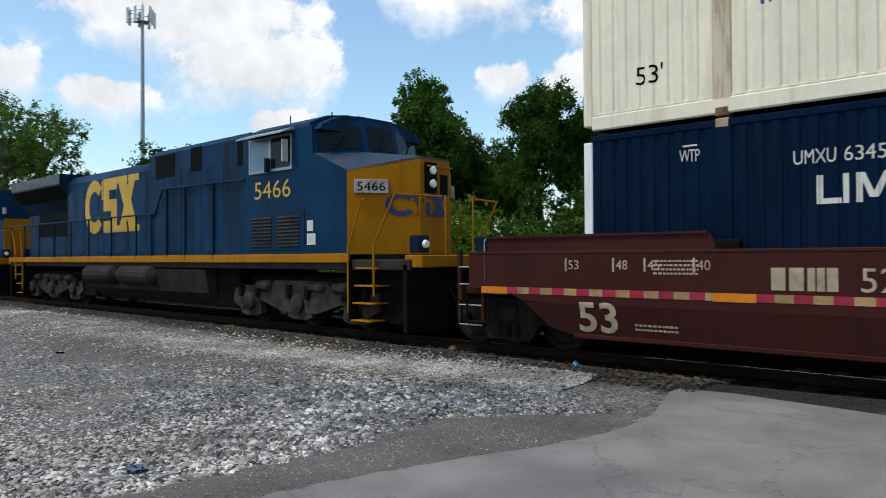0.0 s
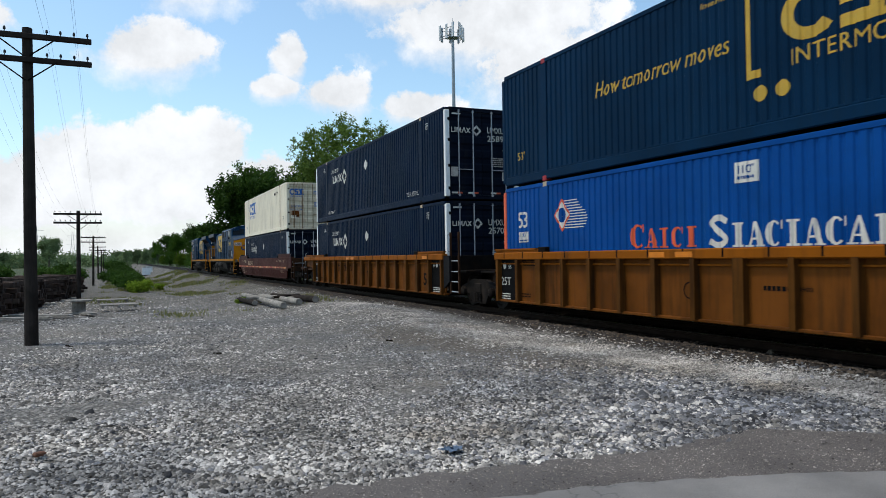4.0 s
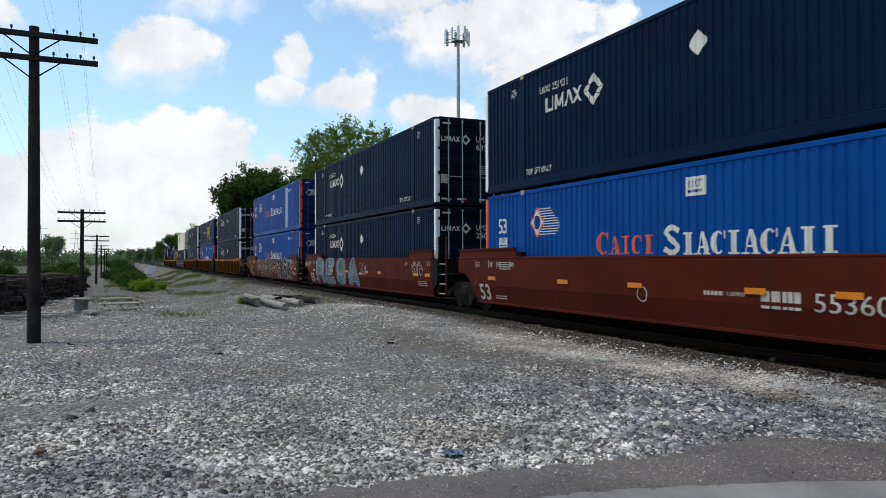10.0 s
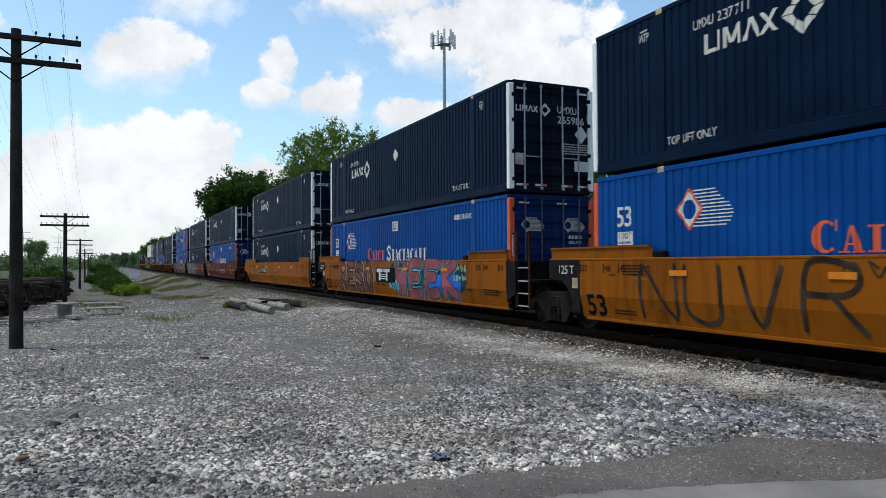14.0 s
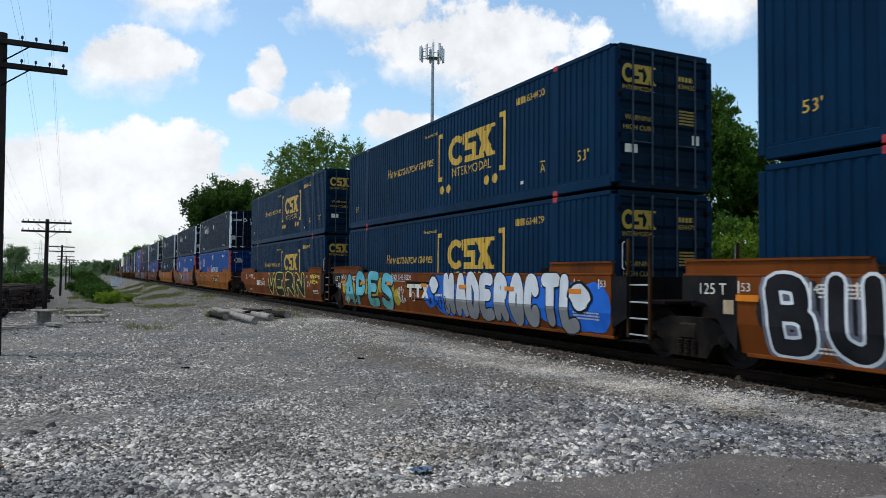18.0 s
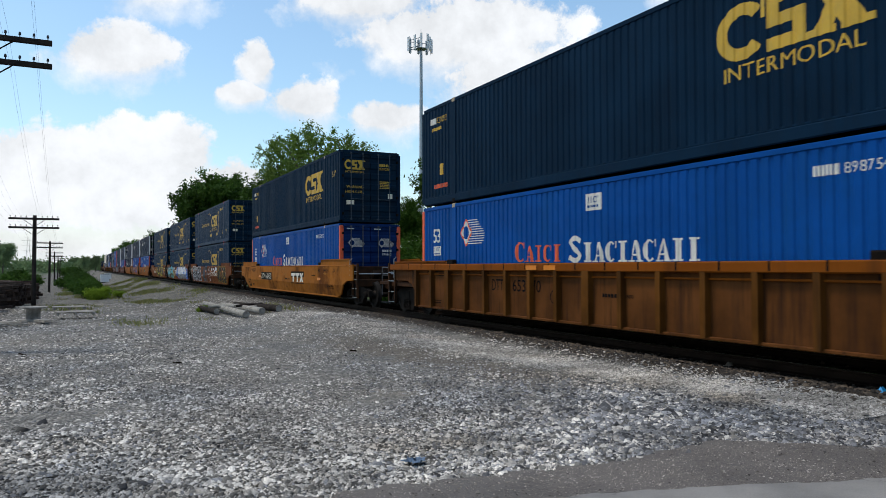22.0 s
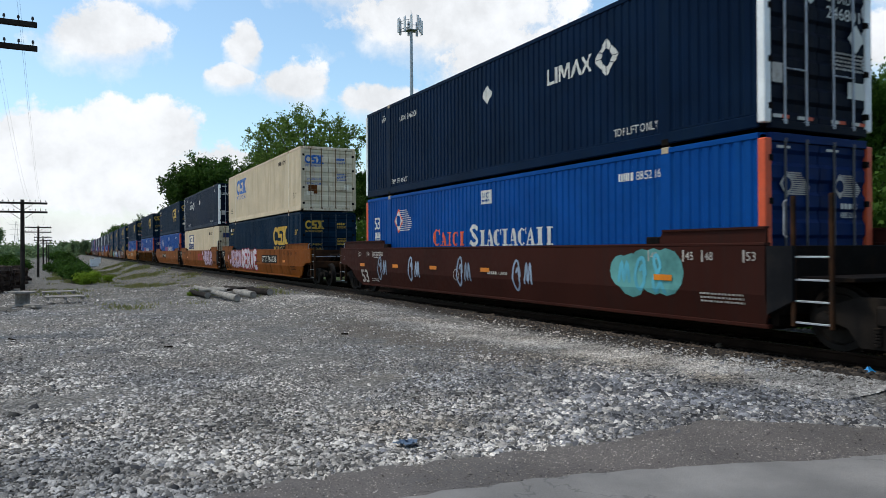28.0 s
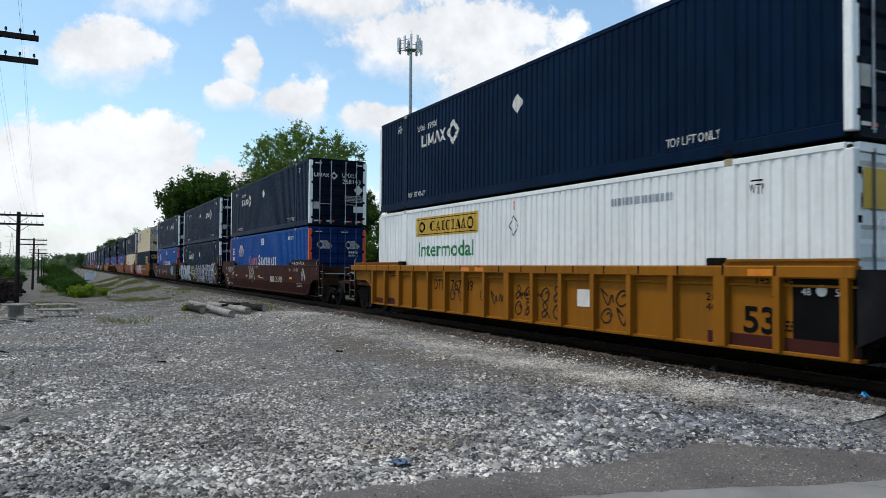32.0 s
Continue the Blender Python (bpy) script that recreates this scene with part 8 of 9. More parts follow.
for i, y, t in ((1, 8.0, ""), (1, -7.1, ""), (2, 8.3, "125T"), (2, -7.3, ""), (3, 8.3, "125T"), (21, -7.25, "")):
    black_end_panel(CAR_OBS[i], y, t)
for i in (8, 9, 11, 12, 16, 17):
    lay("lettering", clipped("125 T", 0.54, 0.18), 9.04, 1.22, WHITE, CAR_OBS[i], lambda a, b: -SIDE_X - 0.008, lift=0.004)
lay("stripe", rect(0, 0, 2.45, 0.19), -5.74, 0.34, MAROON, CAR_OBS[21], rib_skin, "dark red panel", lift=0.012)
lay("stripe", rect(0, 0, 1.6, 0.17), 8.1, 0.34, MAROON, CAR_OBS[21], rib_skin, "dark red panel", lift=0.006)

for i in (1, 3, 14, 21):
    lay("lettering", clipped("53", 0.56, 0.40, fat=0.012), -6.42, 0.55, BLACK_MARK, CAR_OBS[i], rib_skin, lift=0.008)
for i, y, w in ((13, -1.5, 2.2), (11, 1.75, 1.75)):
    lay("number_panel", rect(0, 0, w, 0.56), y, 0.72, BLACK_MARK, CAR_OBS[i], well_skin, "black panel", lift=0.006)
    k = w / 1.9
    lay("lettering", flat_join(rect(0, 0.28, 0.58 * k, 0.4), rect(0.2 * k, 0, 0.38 * k, 0.28), rect(0.62 * k, 0.28, 1.2 * k, 0.4), rect(0.82 * k, 0, 1.0 * k, 0.28), poly((1.22 * k, 0), (1.4 * k, 0), (1.74 * k, 0.4), (1.56 * k, 0.4)), poly((1.56 * k, 0), (1.74 * k, 0), (1.42 * k, 0.4), (1.24 * k, 0.4))), y - 0.08 * k, 0.80, WHITE, CAR_OBS[i], well_skin, "white plain blocks", lift=0.010, zcut=(CREASE,))

# painted tags
G = CAR_OBS
SPRAY_SOOT = surface("dark_grey_spray_paint", (0.022, 0.024, 0.022), 0.6, var=0.4, scale=1.6, spec=0.04)
SPRAY_PEARL = surface("bright_white_spray_paint", (0.55, 0.57, 0.60), 0.6, var=0.12, scale=1.2, spec=0.04)
SPRAY_ASH = surface("mid_grey_spray_paint", (0.20, 0.20, 0.195), 0.6, var=0.15, scale=1.5, spec=0.04)
SPRAY_PLUM = surface("dark_plum_spray_paint", (0.07, 0.012, 0.03), 0.6, var=0.3, scale=2, spec=0.04)
SPRAY_OLIVE = surface("dusty_yellow_green_spray_paint", (0.19, 0.19, 0.05), 0.6, var=0.4, scale=1.5, spec=0.04)
SPRAY_TEAL = surface("deep_teal_spray_paint", (0.012, 0.05, 0.06), 0.6, var=0.4, scale=1.5, spec=0.04)
graffiti(G[4], "PUNER", 4.90, 0.36, 5.5, 1.16, SPRAY_SMOKE, SPRAY_HAZE, 0.19, 0.035, seed=41)
for k in range(3):
    graffiti(G[4], ("@%&~", "~&@o", "%~@&")[k], -0.5 - 0.1 * k, 1.22 - 0.29 * k, 1.5, 0.24, SPRAY_HAZE, width=0.024, seed=42 + k)
    graffiti(G[4], ("&%@", "@~%", "~o&")[k], -6.78, 1.24 - 0.30 * k, 0.9, 0.24, SPRAY_HAZE, width=0.024, seed=45 + k)
graffiti(G[4], "RISK", -2.3, 0.35, 4.5, 1.19, SPRAY_SOOT, SPRAY_WHITE, 0.30, 0.045, seed=48)
graffiti(G[5], "RESA", 6.75, 0.36, 7.6, 1.17, SPRAY_DULL, SPRAY_HAZE, 0.36, 0.02, seed=56, shadow=SPRAY_STEEL, fit=0.78)
graffiti(G[5], "2K~", -0.5, 0.85, 1.0, 0.5, SPRAY_HAZE, width=0.026, seed=53)
graffiti(G[5], "@&~%", 9.3, 1.16, 0.95, 0.26, SPRAY_WHITE, width=0.024, seed=54)
graffiti(G[5], "%&@", -6.45, 0.95, 1.1, 0.4, SPRAY_HAZE, width=0.028, seed=52)
cloud_of_paint(G[8], 6.2, 1.5, 0.4, 1.5, SPRAY_TAN, 90, 12)
graffiti(G[8], "RESO", 5.95, 0.36, 4.3, 1.15, SPRAY_RUST, SPRAY_BLACK, 0.22, 0.075, halo=SPRAY_HAZE, spread=0.035, seed=91)
lay("number_panel", rect(0, 0, 1.93, 0.52), 1.37, 0.79, BLACK_MARK, G[8], well_skin, "black panel", lift=0.012, zcut=(CREASE,))
lay("paint_block", flat_join(rect(0, 0.3, 0.62, 0.42), rect(0.23, 0, 0.41, 0.3), rect(0.70, 0.3, 1.34, 0.42), rect(0.95, 0, 1.12, 0.3), *[rect(0.44, 0.05 + 0.07 * k, 0.93, 0.08 + 0.07 * k) for k in range(3)]), 1.27, 0.85, SPRAY_WHITE, G[8], well_skin, lift=0.02)
cloud_of_paint(G[8], -0.2, -5.9, 0.4, 1.55, SPRAY_TEAL, 95, 16, r=0.4)
cloud_of_paint(G[8], -3.7, -5.6, 0.4, 1.4, SPRAY_BLUE, 96, 5, lift=0.005, r=0.3)
graffiti(G[8], "WEEK", -0.55, 0.36, 5.2, 1.19, SPRAY_PINK, SPRAY_TEAL, 0.30, 0.04, halo=SPRAY_CYAN, spread=0.03, seed=92)
for k in range(2):
    graffiti(G[8], ("@~%&", "&@~%~")[k], -5.2, 1.22 - 0.27 * k, 0.9, 0.2, SPRAY_GREEN, width=0.04, seed=97 + k)
graffiti(G[8], "~@%", 0.05, 0.5, 1.0, 0.42, SPRAY_CYAN, width=0.07, seed=99)
graffiti(G[9], "NUVR", 6.4, 0.42, 4.6, 1.05, SPRAY_LEAD_DARK, width=0.08, seed=93)
graffiti(G[9], "@%&~", 2.3, 1.24, 1.4, 0.24, SPRAY_LEAD_DARK, width=0.028, seed=94)
graffiti(G[9], "&", 1.6, 0.6, 0.4, 0.46, SPRAY_LEAD_DARK, width=0.035, seed=95)
graffiti(G[10], "VERN", 2.05, 0.38, 8.0, 1.16, SPRAY_BLACK, SPRAY_LIME, 0.36, 0.045, halo=SPRAY_ASH, spread=0.06, seed=111)
for k in range(2):
    graffiti(G[10], ("~@&%~", "%&@~")[k], -6.55, 1.28 - 0.26 * k, 1.3, 0.2, SPRAY_LIME, width=0.035, seed=112 + k)
graffiti(G[10], "&%", -6.1, 0.86, 0.42, 0.3, SPRAY_WHITE, width=0.022, seed=115)
cloud_of_paint(G[11], 8.1, 2.3, 0.4, 1.5, SPRAY_LIME_DULL, 126, 12, r=0.26)
graffiti(G[11], "APES", 7.8, 0.36, 5.2, 1.17, SPRAY_CYAN, SPRAY_BLACK, 0.30, 0.07, seed=127, low=(0.72, SPRAY_SEA))
for k, (t, y, z) in enumerate((("@&~", 8.95, 0.95), ("~%@", 8.25, 1.28), ("%&@", 8.2, 1.02), ("@~&", 7.95, 0.45))):
    graffiti(G[11], t, y, z, 0.62, 0.2, SPRAY_WHITE, width=0.022, seed=140 + k)
lay("paint_fill", fit_text("END THE FED!!", 1.62, 0.17), 3.0, 1.32, SPRAY_WHITE, G[11], well_skin, lift=0.012)
lay("paint_fill", rect(0, 0, 1.1, 0.02), 2.95, 1.27, SPRAY_WHITE, G[11], well_skin, lift=0.012)
graffiti(G[11], "@%", 2.45, 0.86, 0.55, 0.26, SPRAY_WHITE, width=0.024, seed=128)
graffiti(G[11], "%&~", 2.35, 0.58, 0.6, 0.26, SPRAY_WHITE, width=0.024, seed=129)
cloud_of_paint(G[11], 0.2, -7.9, 0.3, 1.55, SPRAY_BLUE, 120, 20, r=0.46)
graffiti(G[11], "~%@&", 0.1, 0.5, 1.3, 0.42, SPRAY_BLACK, width=0.035, seed=121)
drop(G[11], -0.3, 1.2, 0.36, 0.30, SPRAY_PEARL, SPRAY_BLACK)
drop(G[11], -7.25, 1.06, 0.44, 0.34, SPRAY_PEARL, SPRAY_BLACK)
graffiti(G[11], "MADEROCTL", -0.95, 0.36, 6.3, 1.17, SPRAY_PEARL, SPRAY_BLACK, 0.30, 0.035, seed=122, low=(0.84, SPRAY_ASH), fit=0.98)
cloud_of_paint(G[12], 7.8, 2.9, 0.4, 1.55, SPRAY_BLACK, 130, 12, r=0.38)
graffiti(G[12], "BUNGE", 7.7, 0.40, 4.8, 1.12, SPRAY_BLACK, SPRAY_PEARL, 0.24, 0.05, halo=SPRAY_LEAD, spread=0.06, seed=131)
graffiti(G[12], "@&%", 2.6, 1.0, 0.75, 0.36, SPRAY_LEAD_DARK, width=0.04, seed=135)
graffiti(G[12], "~%&~@", 2.8, 0.72, 1.1, 0.22, SPRAY_HAZE, width=0.022, seed=136)
graffiti(G[12], "AT", 1.9, 0.36, 2.2, 1.15, SPRAY_SOOT, SPRAY_STEEL, 0.26, 0.06, seed=132)
graffiti(G[12], "@&", -0.5, 0.9, 1.2, 0.6, SPRAY_WHITE, width=0.03, seed=133)
graffiti(G[12], "UN", -0.95, 0.38, 0.8, 0.46, SPRAY_WHITE, width=0.03, seed=137)
drop(G[12], -2.45, 1.32, 0.34, 0.17, SPRAY_PEARL, SPRAY_BLACK)
drop(G[12], -4.25, 1.34, 0.56, 0.18, SPRAY_PEARL, SPRAY_BLACK)
lay("paint_block", ribbon([(0, 0.2), (0.3, 0.25), (0.7, 0.08), (1.2, 0.2)], 0.12), -2.95, 1.1, SPRAY_PEARL, G[12], well_skin, lift=0.018)
lay("lettering", flat_join(clipped("DTTX", 1.05, 0.26), moved(clipped("723468", 1.62, 0.26), 1.28, 0)), -1.87, 0.85, WHITE, G[12], well_skin, lift=0.016)
graffiti(G[12], "WKOB", -4.85, 0.38, 3.4, 1.14, SPRAY_BLACK, SPRAY_LIME_DULL, 0.30, 0.032, seed=134, fit=0.96)
graffiti(G[12], "@~", -7.75, 0.95, 0.5, 0.26, SPRAY_HAZE, width=0.022, seed=138)
lay("paint_block", flat_join(rect(0, 0.36, 0.55, 0.5), rect(0.2, 0, 0.36, 0.36), rect(0.6, 0.36, 1.12, 0.5), rect(0.78, 0, 0.94, 0.36), poly((1.16, 0), (1.36, 0), (1.8, 0.5), (1.6, 0.5)), poly((1.6, 0), (1.8, 0), (1.42, 0.5), (1.2, 0.5))), -0.45, 0.79, SPRAY_RED, G[16], well_skin, "dull red sprayed strokes", lift=0.006, zcut=(CREASE,))
for y, z, r, q in ((-2.75, 1.32, 0.24, 0.19), (-3.15, 1.0, 0.18, 0.17), (-6.4, 1.2, 0.3, 0.27), (-6.62, 0.78, 0.2, 0.2)):
    drop(G[16], y, z, r, q, SPRAY_LILAC, SPRAY_PLUM)
graffiti(G[16], "BEUCKO", -3.45, 0.5, 2.75, 1.02, SPRAY_LILAC, SPRAY_PLUM, 0.18, 0.035, seed=171, fit=1.0)
for y, z, r, q in ((7.1, 1.1, 0.2, 0.16), (6.5, 0.82, 0.2, 0.2)):
    drop(G[17], y, z, r, q, SPRAY_LILAC, SPRAY_PLUM)
graffiti(G[17], "BEUCKO", 6.2, 0.5, 2.75, 1.02, SPRAY_LILAC, SPRAY_PLUM, 0.16, 0.024, seed=181, fit=1.0, halo=SPRAY_RED, spread=0.02)
graffiti(G[17], "DERVE", 3.3, 0.5, 3.9, 1.06, SPRAY_PALE, SPRAY_RED, 0.24, 0.04, seed=182, fit=0.96, halo=SPRAY_RED, spread=0.03)
for y, s in ((6.6, 191), (4.2, 192), (1.2, 193), (-1.5, 194)):
    graffiti(G[18], "@~", y, 0.5, 0.9, 0.85, SPRAY_SILVER, width=0.06, seed=s)
cloud_of_paint(G[18], -5.0, -6.4, 0.6, 1.5, SPRAY_SEA, 195, 5, r=0.36)
graffiti(G[18], "~@&", -5.05, 0.7, 1.3, 0.7, SPRAY_CYAN, width=0.07, seed=196)
cloud_of_paint(G[19], 8.9, 7.2, 0.6, 1.4, SPRAY_OLIVE, 200, 5, r=0.34)
cloud_of_paint(G[19], 2.9, 1.9, 0.7, 1.5, SPRAY_OLIVE, 205, 4, r=0.36)
cloud_of_paint(G[19], 0.9, -0.2, 0.5, 1.3, SPRAY_OLIVE, 206, 3, r=0.36)
cloud_of_paint(G[19], -6.7, -8.15, 0.6, 1.4, SPRAY_OLIVE, 207, 5, r=0.36)
cloud_of_paint(G[19], 8.0, 2.6, 0.35, 1.52, SPRAY_BLACK, 208, 16, lift=0.005, r=0.44)
cloud_of_paint(G[19], 0.2, -7.9, 0.35, 1.52, SPRAY_BLACK, 209, 24, lift=0.005, r=0.46)
graffiti(G[19], "EOME", 7.9, 0.40, 5.2, 1.14, SPRAY_SILVER, SPRAY_HAZE, 0.34, 0.02, seed=201, fit=0.95)
lay("paint_block", flat_join(rect(0.35, 0.78, 0.85, 1.13), rect(0.02, 0.62, 1.2, 0.80), rect(0.28, 0.05, 0.95, 0.6)), 2.0, 0.42, SPRAY_BLACK, G[19], well_skin, "black painted block under a hat shape", lift=0.006, zcut=(CREASE,))
lay("paint_block", flat_join(rect(0.42, 0.86, 0.78, 1.06), rect(0.08, 0.66, 0.30, 0.76), rect(0.38, 0.66, 0.84, 0.72), rect(0.92, 0.66, 1.14, 0.76), disc(0.44, 0.42, 0.12), disc(0.78, 0.42, 0.12), *[rect(0.33 + 0.1 * k, 0.06, 0.40 + 0.1 * k, 0.2) for k in range(6)]), 2.0, 0.42, SPRAY_SILVER, G[19], well_skin, lift=0.010, zcut=(CREASE,))
graffiti(G[19], "WASTER", 0.0, 0.36, 7.7, 1.19, SPRAY_LEAD, SPRAY_PEARL, 0.32, 0.028, seed=203, fit=0.92)
for y, z in ((0.3, 0.9), (-3.35, 0.62), (-4.1, 0.95), (-6.95, 1.25)):
    star = [(0.14 * (1 if k % 2 else 0.45) * math.sin(k * math.pi / 5), -0.14 * (1 if k % 2 else 0.45) * math.cos(k * math.pi / 5)) for k in range(10)]
    lay("paint_block", ([(0, 0)] + star, [(0, 1 + k, 1 + (k + 1) % 10) for k in range(10)]), y, z, SPRAY_PEARL, G[19], well_skin, "white painted star", lift=0.024, zcut=(CREASE,))
graffiti(G[19], "~%@~&", -6.6, 1.56, 1.1, 0.15, SPRAY_WHITE, width=0.02, seed=204, skin=lambda a, b: -SIDE_X + 0.02)
graffiti(G[20], "%&@", 7.5, 1.1, 0.8, 0.4, SPRAY_WHITE, width=0.022, seed=217)
graffiti(G[20], "F", 6.2, 0.65, 0.6, 0.85, SPRAY_WHITE, width=0.02, seed=218)
graffiti(G[20], "@~&", 6.5, 0.98, 0.7, 0.2, SPRAY_WHITE, width=0.022, seed=219)
lay("paint_fill", ribbon([(0, 0.55), (0.05, 0.1), (0.08, 0)], 0.12), 1.95, 0.8, SPRAY_HAZE, G[20], well_skin, lift=0.006, zcut=(CREASE,))
lay("paint_fill", ribbon([(0, 0.6), (0.15, 0.4), (0.42, 0)], 0.09), 1.1, 0.78, SPRAY_HAZE, G[20], well_skin, lift=0.006, zcut=(CREASE,))
graffiti(G[20], "SFE", 1.66, 1.12, 0.68, 0.28, SPRAY_WHITE, width=0.028, seed=212)
graffiti(G[20], "RXI", 1.70, 0.82, 0.80, 0.26, SPRAY_WHITE, width=0.028, seed=216)
graffiti(G[20], "@&%~@", 2.25, 1.38, 2.4, 0.14, SPRAY_HAZE, width=0.02, seed=215)
graffiti(G[20], "@%", -7.75, 0.88, 0.62, 0.46, SPRAY_WHITE, width=0.036, seed=213)
graffiti(G[20], "~&@~%&", -6.2, 1.56, 2.0, 0.15, SPRAY_WHITE, width=0.02, skin=lambda a, b: -SIDE_X + 0.02, seed=214)
for k, (y, w, t) in enumerate(((2.9, 0.8, "%@"), (0.85, 0.7, "~%"), (-0.2, 0.75, "@&"), (-1.2, 0.85, "&@"), (-3.15, 0.85, "@%"))):
    for j, z in enumerate((0.78, 0.44) if k > 1 else (0.62,)):
        graffiti(G[21], t if j else t[::-1], y, z, w, 0.34, SPRAY_BLACK, width=0.028, skin=rib_skin, seed=221 + k * 2 + j)
lay("plate", rect(0, 0, 0.46, 0.34), -2.44, 0.74, WHITE, G[21], rib_skin, "white notice plate", lift=0.006)
for y, z in ((-5.7, 1.0), (-5.7, 0.84), (-6.9, 1.05)):
    lay("lettering", clipped(("20", "40", "45")[int(y < -6) * 2 + int(z < 0.9)], 0.22, 0.12), y, z, BLACK_MARK, G[21], rib_skin, lift=0.006)

# ---------------------------------------------------------------- loose things in the yard
def tie_stack(seed, nx, ny, nz, rough):
    """A stack of old railway ties, each tie its own piece."""
    rng = random.Random(seed)
    root = thing("tie_stack", "stack of old dark creosoted railway ties", "timber stack", "stacks of old ties")
    me = Geo().box(-1.28, 1.28, -0.115, 0.115, -0.09, 0.09, 0.015).mesh("old_tie", OLD_TIE)
    for k in range(nz):
        for j in range(ny):
            if k == nz - 1 and rng.random() < 0.35:
                continue
            part("old_tie", me, None, root, at=pose(rng.gauss(0, rough), (j - ny / 2) * 0.25 + rng.gauss(0, 0.01), 0.09 + k * 0.185, rng.gauss(0, 1), rng.gauss(0, 1.0), rng.gauss(0, 2.0)))
    return root


_a = tie_stack(61, 1, 10, 7, 0.10)
_a.matrix_basis = pose(-4.95, 27.6, -0.12, 0, 0, 4)
_b = tie_stack(62, 1, 9, 6, 0.16)
_b.matrix_basis = pose(-4.75, 31.2, -0.18, 0, 0, -6)
_rng = random.Random(63)
for k, (x, y) in enumerate(((-4.5, 34.6), (-4.35, 38.2), (-4.3, 42.0), (-4.0, 46.0), (-3.85, 50.0), (-3.8, 54.5), (-3.9, 59.5), (-4.2, 66.0), (-7.9, 29.0), (-7.7, 34.5))):
    copy_thing(_a if k % 2 else _b, pose(x - _rng.uniform(0, 0.3), y, -0.2 - (y - 30) * 0.0125, 0, 0, _rng.uniform(-9, 9)))


def lying_pole(name, label, p, q, r0, r1, mat):
    ob = thing(name, label, "timber", "heap of old poles")
    part("log", Geo().tube(p, q, r0, r1, 12), mat, ob)
    part("cut_end", Geo().tube(Vector(p), Vector(p) - (Vector(q) - Vector(p)).normalized() * 0.01, r0 * 0.96, r0 * 0.9, 12), OLD_WOOD, ob)


def pole_heap():
    base = Vector((5.5, 27.2, 0.0))
    for dx0, dy0, z0, dx1, dy1, z1, r, m in ((-0.55, -2.9, 0.11, -0.45, 6.6, 0.11, 0.115, OLD_WOOD), (0.15, -2.1, 0.12, -0.1, 4.2, 0.11, 0.12, OLD_WOOD), (0.98, -1.1, 0.13, 0.35, 3.8, 0.12, 0.13, POLE_WOOD), (-0.85, 1.0, 0.11, -0.9, 4.8, 0.12, 0.11, POLE_WOOD),
                                             (0.55, 0.2, 0.11, 0.5, 4.6, 0.11, 0.09, POLE_WOOD), (-1.0, 1.9, 0.29, 0.95, 0.7, 0.31, 0.065, OLD_WOOD), (-0.8, 3.4, 0.28, 0.85, 2.7, 0.30, 0.055, OLD_WOOD), (-0.35, 0.1, 0.30, 1.05, 1.9, 0.33, 0.05, POLE_WOOD)):
        zz = float(bump_height(np.array(base.x + dx0), np.array(base.y + dy0)))
        lying_pole("old_pole", "weathered old utility pole lying in a heap" if m is OLD_WOOD else "dark old utility pole lying in a heap", base + Vector((dx0, dy0, z0 + zz)), base + Vector((dx1, dy1, z1 + zz - 0.05)), r, r * 0.85, m)


pole_heap()


def planks():
    for x, y, ln, rz, m in ((-2.4, 26.4, 2.6, 50, OLD_WOOD), (-2.9, 25.2, 2.2, 70, OLD_WOOD), (-1.0, 26.6, 1.1, 20, OLD_WOOD)):
        z = float(bump_height(np.array(x), np.array(y)))
        ob = thing("plank", "weathered grey plank lying on the gravel", "plank", at=pose(x, y, z + 0.04, 0, 0, rz))
        part("board", Geo().box(-0.12, 0.12, -ln / 2, ln / 2, -0.02, 0.02, 0.006), m, ob)
        part("board", Geo().box(-0.11, 0.13, -ln / 2 + 0.1, ln / 2 - 0.15, 0.02, 0.06, 0.006), m, ob)
    for x, y in ((-0.35, 34.6), (-0.1, 29.3)):
        z = float(bump_height(np.array(x), np.array(y)))
        ob = thing("pallet", "grey wooden pallet lying flat", "pallet", at=pose(x, y, z + 0.16, 0, 0, 4))
        for k in range(6):
            part("slat", Geo().box(-0.62, 0.62, -0.5 + k * 0.18, -0.38 + k * 0.18, 0.05, 0.07, 0.004), OLD_WOOD, ob)
        for k in (-0.56, 0.0, 0.56):
            part("runner", Geo().box(k - 0.04, k + 0.04, -0.5, 0.52, -0.05, 0.05, 0.005), OLD_WOOD, ob)
    z = float(bump_height(np.array(-1.35), np.array(28.0)))
    ob = thing("cable_reel", "pale grey wooden cable reel lying flat", "cable reel", at=pose(-1.35, 28.0, z))
    part("flange", Geo().lathe([(0, 0.42), (0.05, 0.42)], (0, 0, 0.0), (0, 0, 1), 20), OLD_WOOD, ob)
    part("drum", Geo().lathe([(0.05, 0.22), (0.42, 0.22)], (0, 0, 0.0), (0, 0, 1), 16), OLD_WOOD, ob)
    part("flange", Geo().lathe([(0.42, 0.42), (0.47, 0.42)], (0, 0, 0.0), (0, 0, 1), 20), OLD_WOOD, ob)


planks()


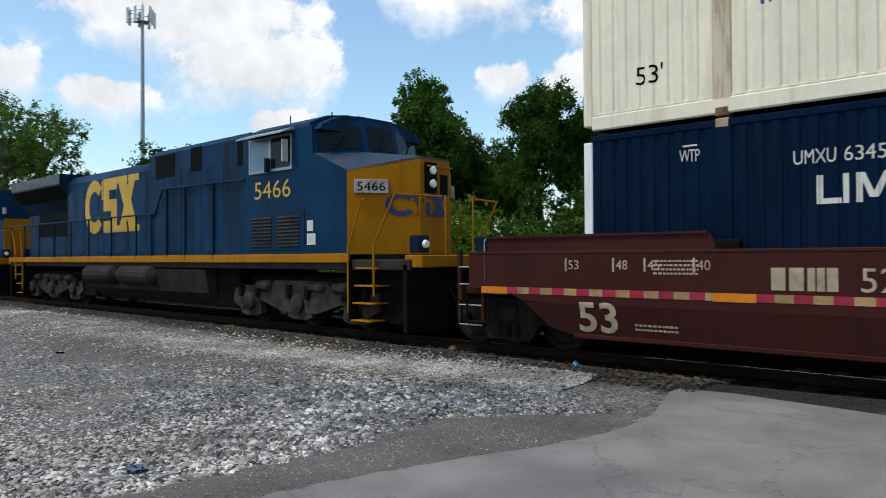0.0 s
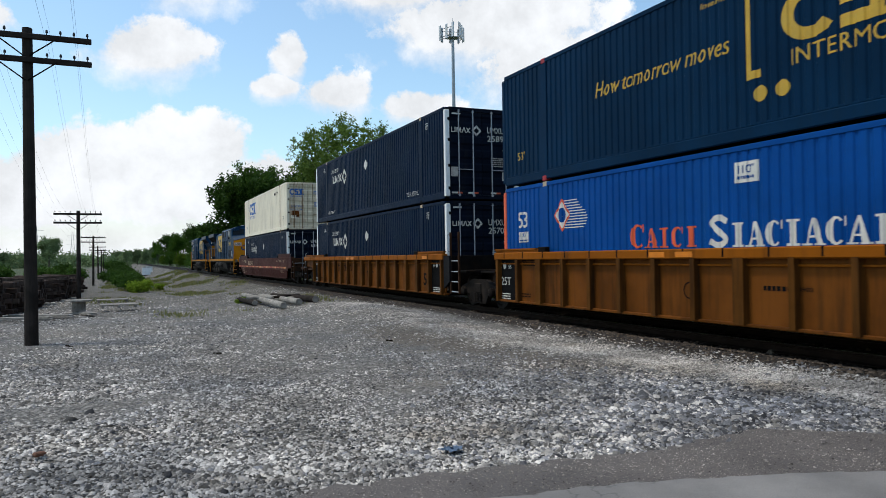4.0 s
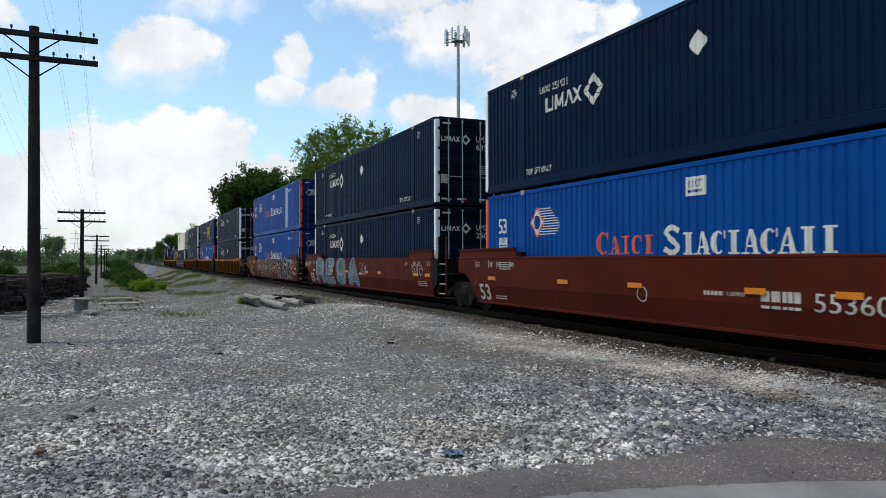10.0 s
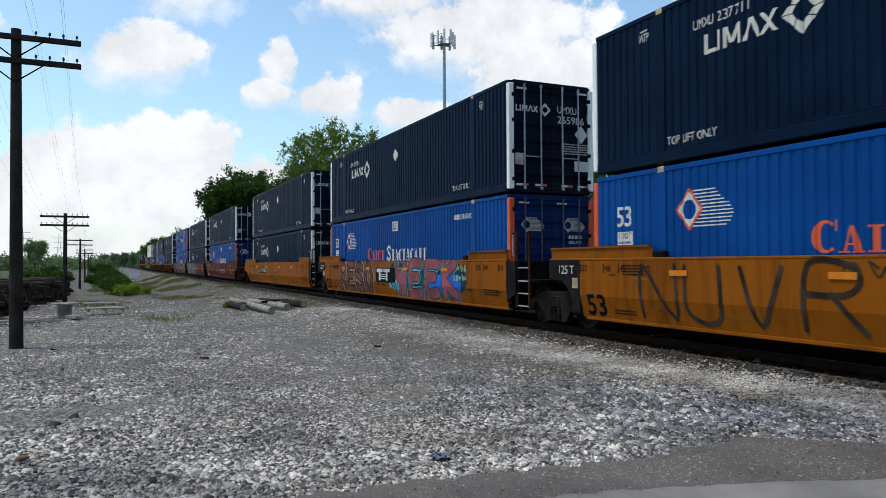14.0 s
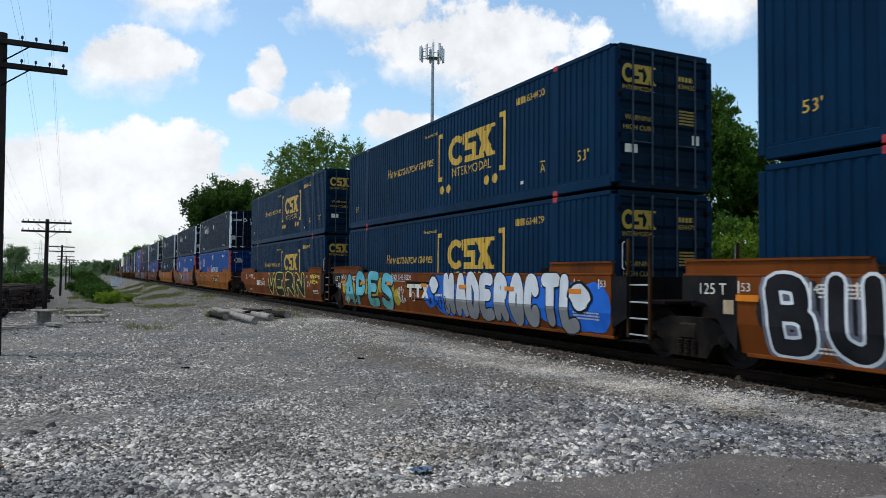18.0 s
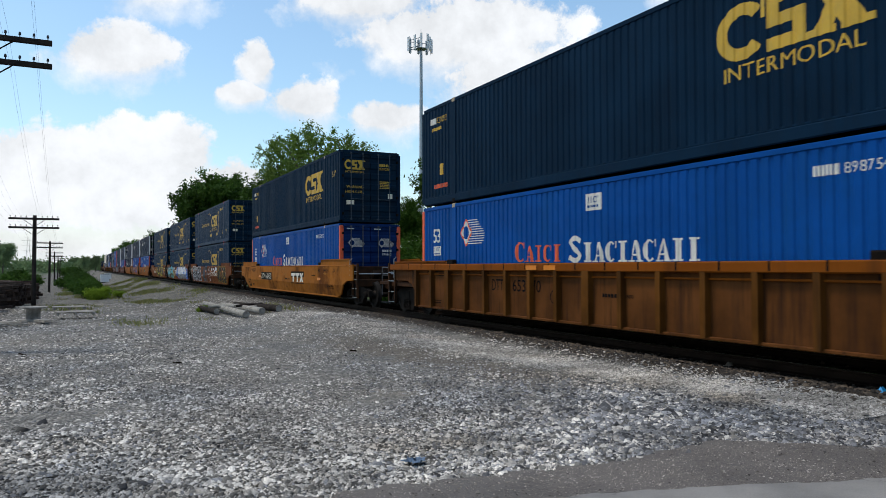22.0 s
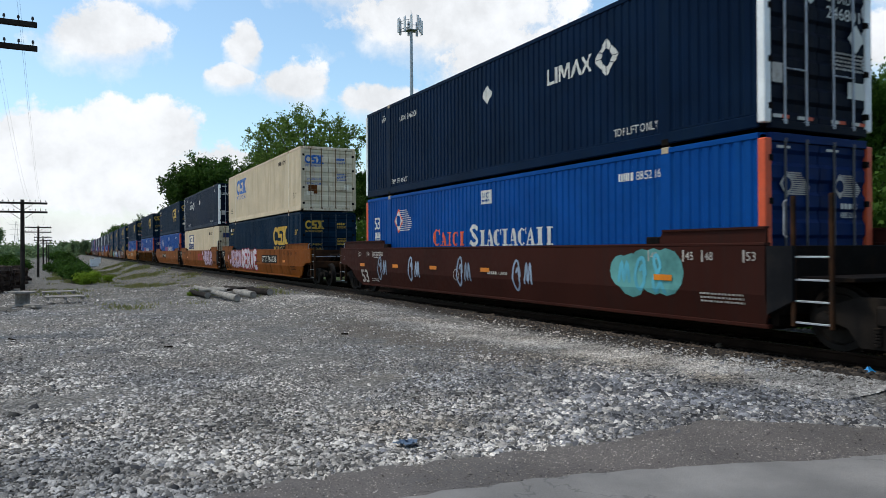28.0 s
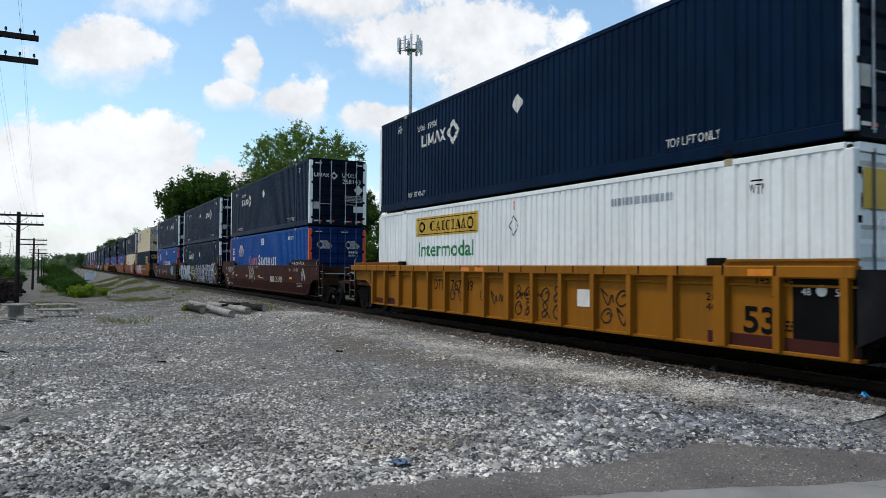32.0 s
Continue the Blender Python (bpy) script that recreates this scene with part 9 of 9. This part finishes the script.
def litter():
    rng = random.Random(77)
    blue = surface("blue_plastic", (0.01, 0.19, 0.42), 0.35, var=0.15, scale=8)
    g = Geo()
    for k in range(7):
        a = k * 0.9
        g.add([(0.14 * math.cos(a), 0.10 * math.sin(a), 0.01), (0.10 * math.cos(a + 1), 0.12 * math.sin(a + 1), 0.02 + 0.03 * (k % 2)), (0.02 * math.cos(a), 0.02, 0.13 - 0.02 * (k % 3)), (-0.03, 0.05 * math.sin(a), 0.05)], [(0, 1, 2), (0, 2, 3), (1, 2, 3), (0, 1, 3)])
    thing("plastic_bag", "crumpled blue plastic scrap on the ballast", "litter", at=pose(9.15, 5.75, -0.02), geo=g, mat=blue)
    rag = surface("blue_grey_rag", (0.09, 0.13, 0.19), 0.8, var=0.3, scale=12)
    g = Geo()
    n = 9
    v = [((i - 4) * 0.022 + rng.gauss(0, 0.012), (j - 4) * 0.018 + rng.gauss(0, 0.01), abs(rng.gauss(0.01, 0.012))) for i in range(n) for j in range(n)]
    g.add(v + [(a, b, c - 0.006) for a, b, c in v], [(i * n + j, (i + 1) * n + j, (i + 1) * n + j + 1, i * n + j + 1) for i in range(n - 1) for j in range(n - 1)])
    thing("rag", "faded blue rag trodden into the gravel", "litter", at=pose(2.55, 5.62, 0.005, 0, 0, 15), geo=g, mat=rag)
    for x, y, ln, rz in ((4.85, 13.6, 0.14, 70), (-0.95, 16.1, 0.26, 30), (1.55, 13.4, 0.15, 85)):
        z = float(bump_height(np.array(x), np.array(y)))
        ob = thing("wood_scrap", "dark splinter of broken tie on the gravel", "scrap", at=pose(x, y, z - 0.015, 3, 4, rz))
        part("splinter", Geo().prism([(-0.02, -0.01), (0.024, -0.01), (0.012, 0.016), (-0.01, 0.022)], "y", -ln / 2, ln / 2), TIE_WOOD, ob)
    rusty = surface("rusty_scrap", (0.13, 0.06, 0.035), 0.8, var=0.3, scale=10)
    g = Geo().box(-0.04, 0.04, -0.03, 0.03, 0, 0.035, 0.01).box(0.01, 0.06, -0.02, 0.04, 0.005, 0.03, 0.008)
    thing("rusty_lump", "rusty brown lump on the gravel", "scrap", at=pose(-0.66, 7.07, 0.0, 0, 0, 30), geo=g, mat=rusty)


litter()


def far_boxes():
    white = surface("white_cabinet_paint", (0.7, 0.7, 0.68), 0.5, var=0.05)
    for x, y, w, h in ((4.4, 150.0, 1.5, 1.5), (5.4, 165.0, 1.3, 1.3)):
        z = float(bump_height(np.array(x), np.array(y)))
        ob = thing("signal_cabinet", "small white trackside equipment cabinet", "cabinet", at=pose(x, y, z))
        part("body", Geo().box(-w / 2, w / 2, -0.4, 0.4, 0.1, h, 0.02), white, ob)
        part("plinth", Geo().box(-w / 2 + 0.05, w / 2 - 0.05, -0.35, 0.35, -0.3, 0.1), LOCO_GREY, ob)
        part("lid", Geo().box(-w / 2 - 0.04, w / 2 + 0.04, -0.45, 0.45, h, h + 0.06, 0.01), GALV, ob)
    for a, d, h in ((-5.35, 520, 26), (-3.1, 640, 27)):
        p = by_az(a, d, -1.5)
        ob = thing("pylon", "far-off steel lattice power pylon", "pylon", at=pose(*p))
        for sx in (-1, 1):
            for sy in (-1, 1):
                part("leg", Geo().bar([(sx * 3.0, sy * 3.0, 0), (sx * 1.0, sy * 1.0, h * 0.6), (sx * 0.3, sy * 0.3, h)], 0.12, 4), GALV, ob)
        for z in (0.62, 0.76, 0.9):
            part("arm", Geo().bar([(-4.5, 0, h * z), (4.5, 0, h * z)], 0.14, 4), GALV, ob)
        g = Geo()
        for k in range(8):
            w0, w1 = 3.0 - 2.0 * k / 8, 3.0 - 2.0 * (k + 1) / 8
            for s in (-1, 1):
                g.bar([(s * w0, -w0, h * 0.6 * k / 8), (-s * w1, -w1, h * 0.6 * (k + 1) / 8)], 0.06, 4)
        part("lattice", g, GALV, ob)


far_boxes()


# ---------------------------------------------------------------- everything that runs on the rails
def run_at(t):
    ts, ss = zip(*RUN)
    return float(np.interp(t, ts, ss))


def motions():
    for ob, y, z, turn in MOVERS:
        walk(ob, [(t, pose(TRACK_X, s + y, z, 0, 0, turn)) for t, s in RUN])
    # wheels turn while they pass the yard
    for w, r, root, dy in SPIN:
        y, turn = next((q[1], q[3]) for q in MOVERS if q[0] is root)
        local = w.location.copy()
        sign = -1.0 if turn == 0.0 else 1.0
        off = y + (dy if turn == 0.0 else -dy)
        rows, t = [], 0.0
        inside = [k / 30 for k in range(0, 961) if -3.0 < run_at(k / 30) + off < 26.0]
        if not inside:
            continue
        for t in ([0.0] if inside[0] > 0.04 else []) + inside + ([32.0] if inside[-1] < 31.95 else []):
            tt = min(max(t, inside[0]), inside[-1])
            a = sign * math.degrees((run_at(tt) - run_at(inside[0])) / r)
            rows.append((t, pose(*local, a % 360.0, 0, 0)))
        walk(w, rows)


motions()
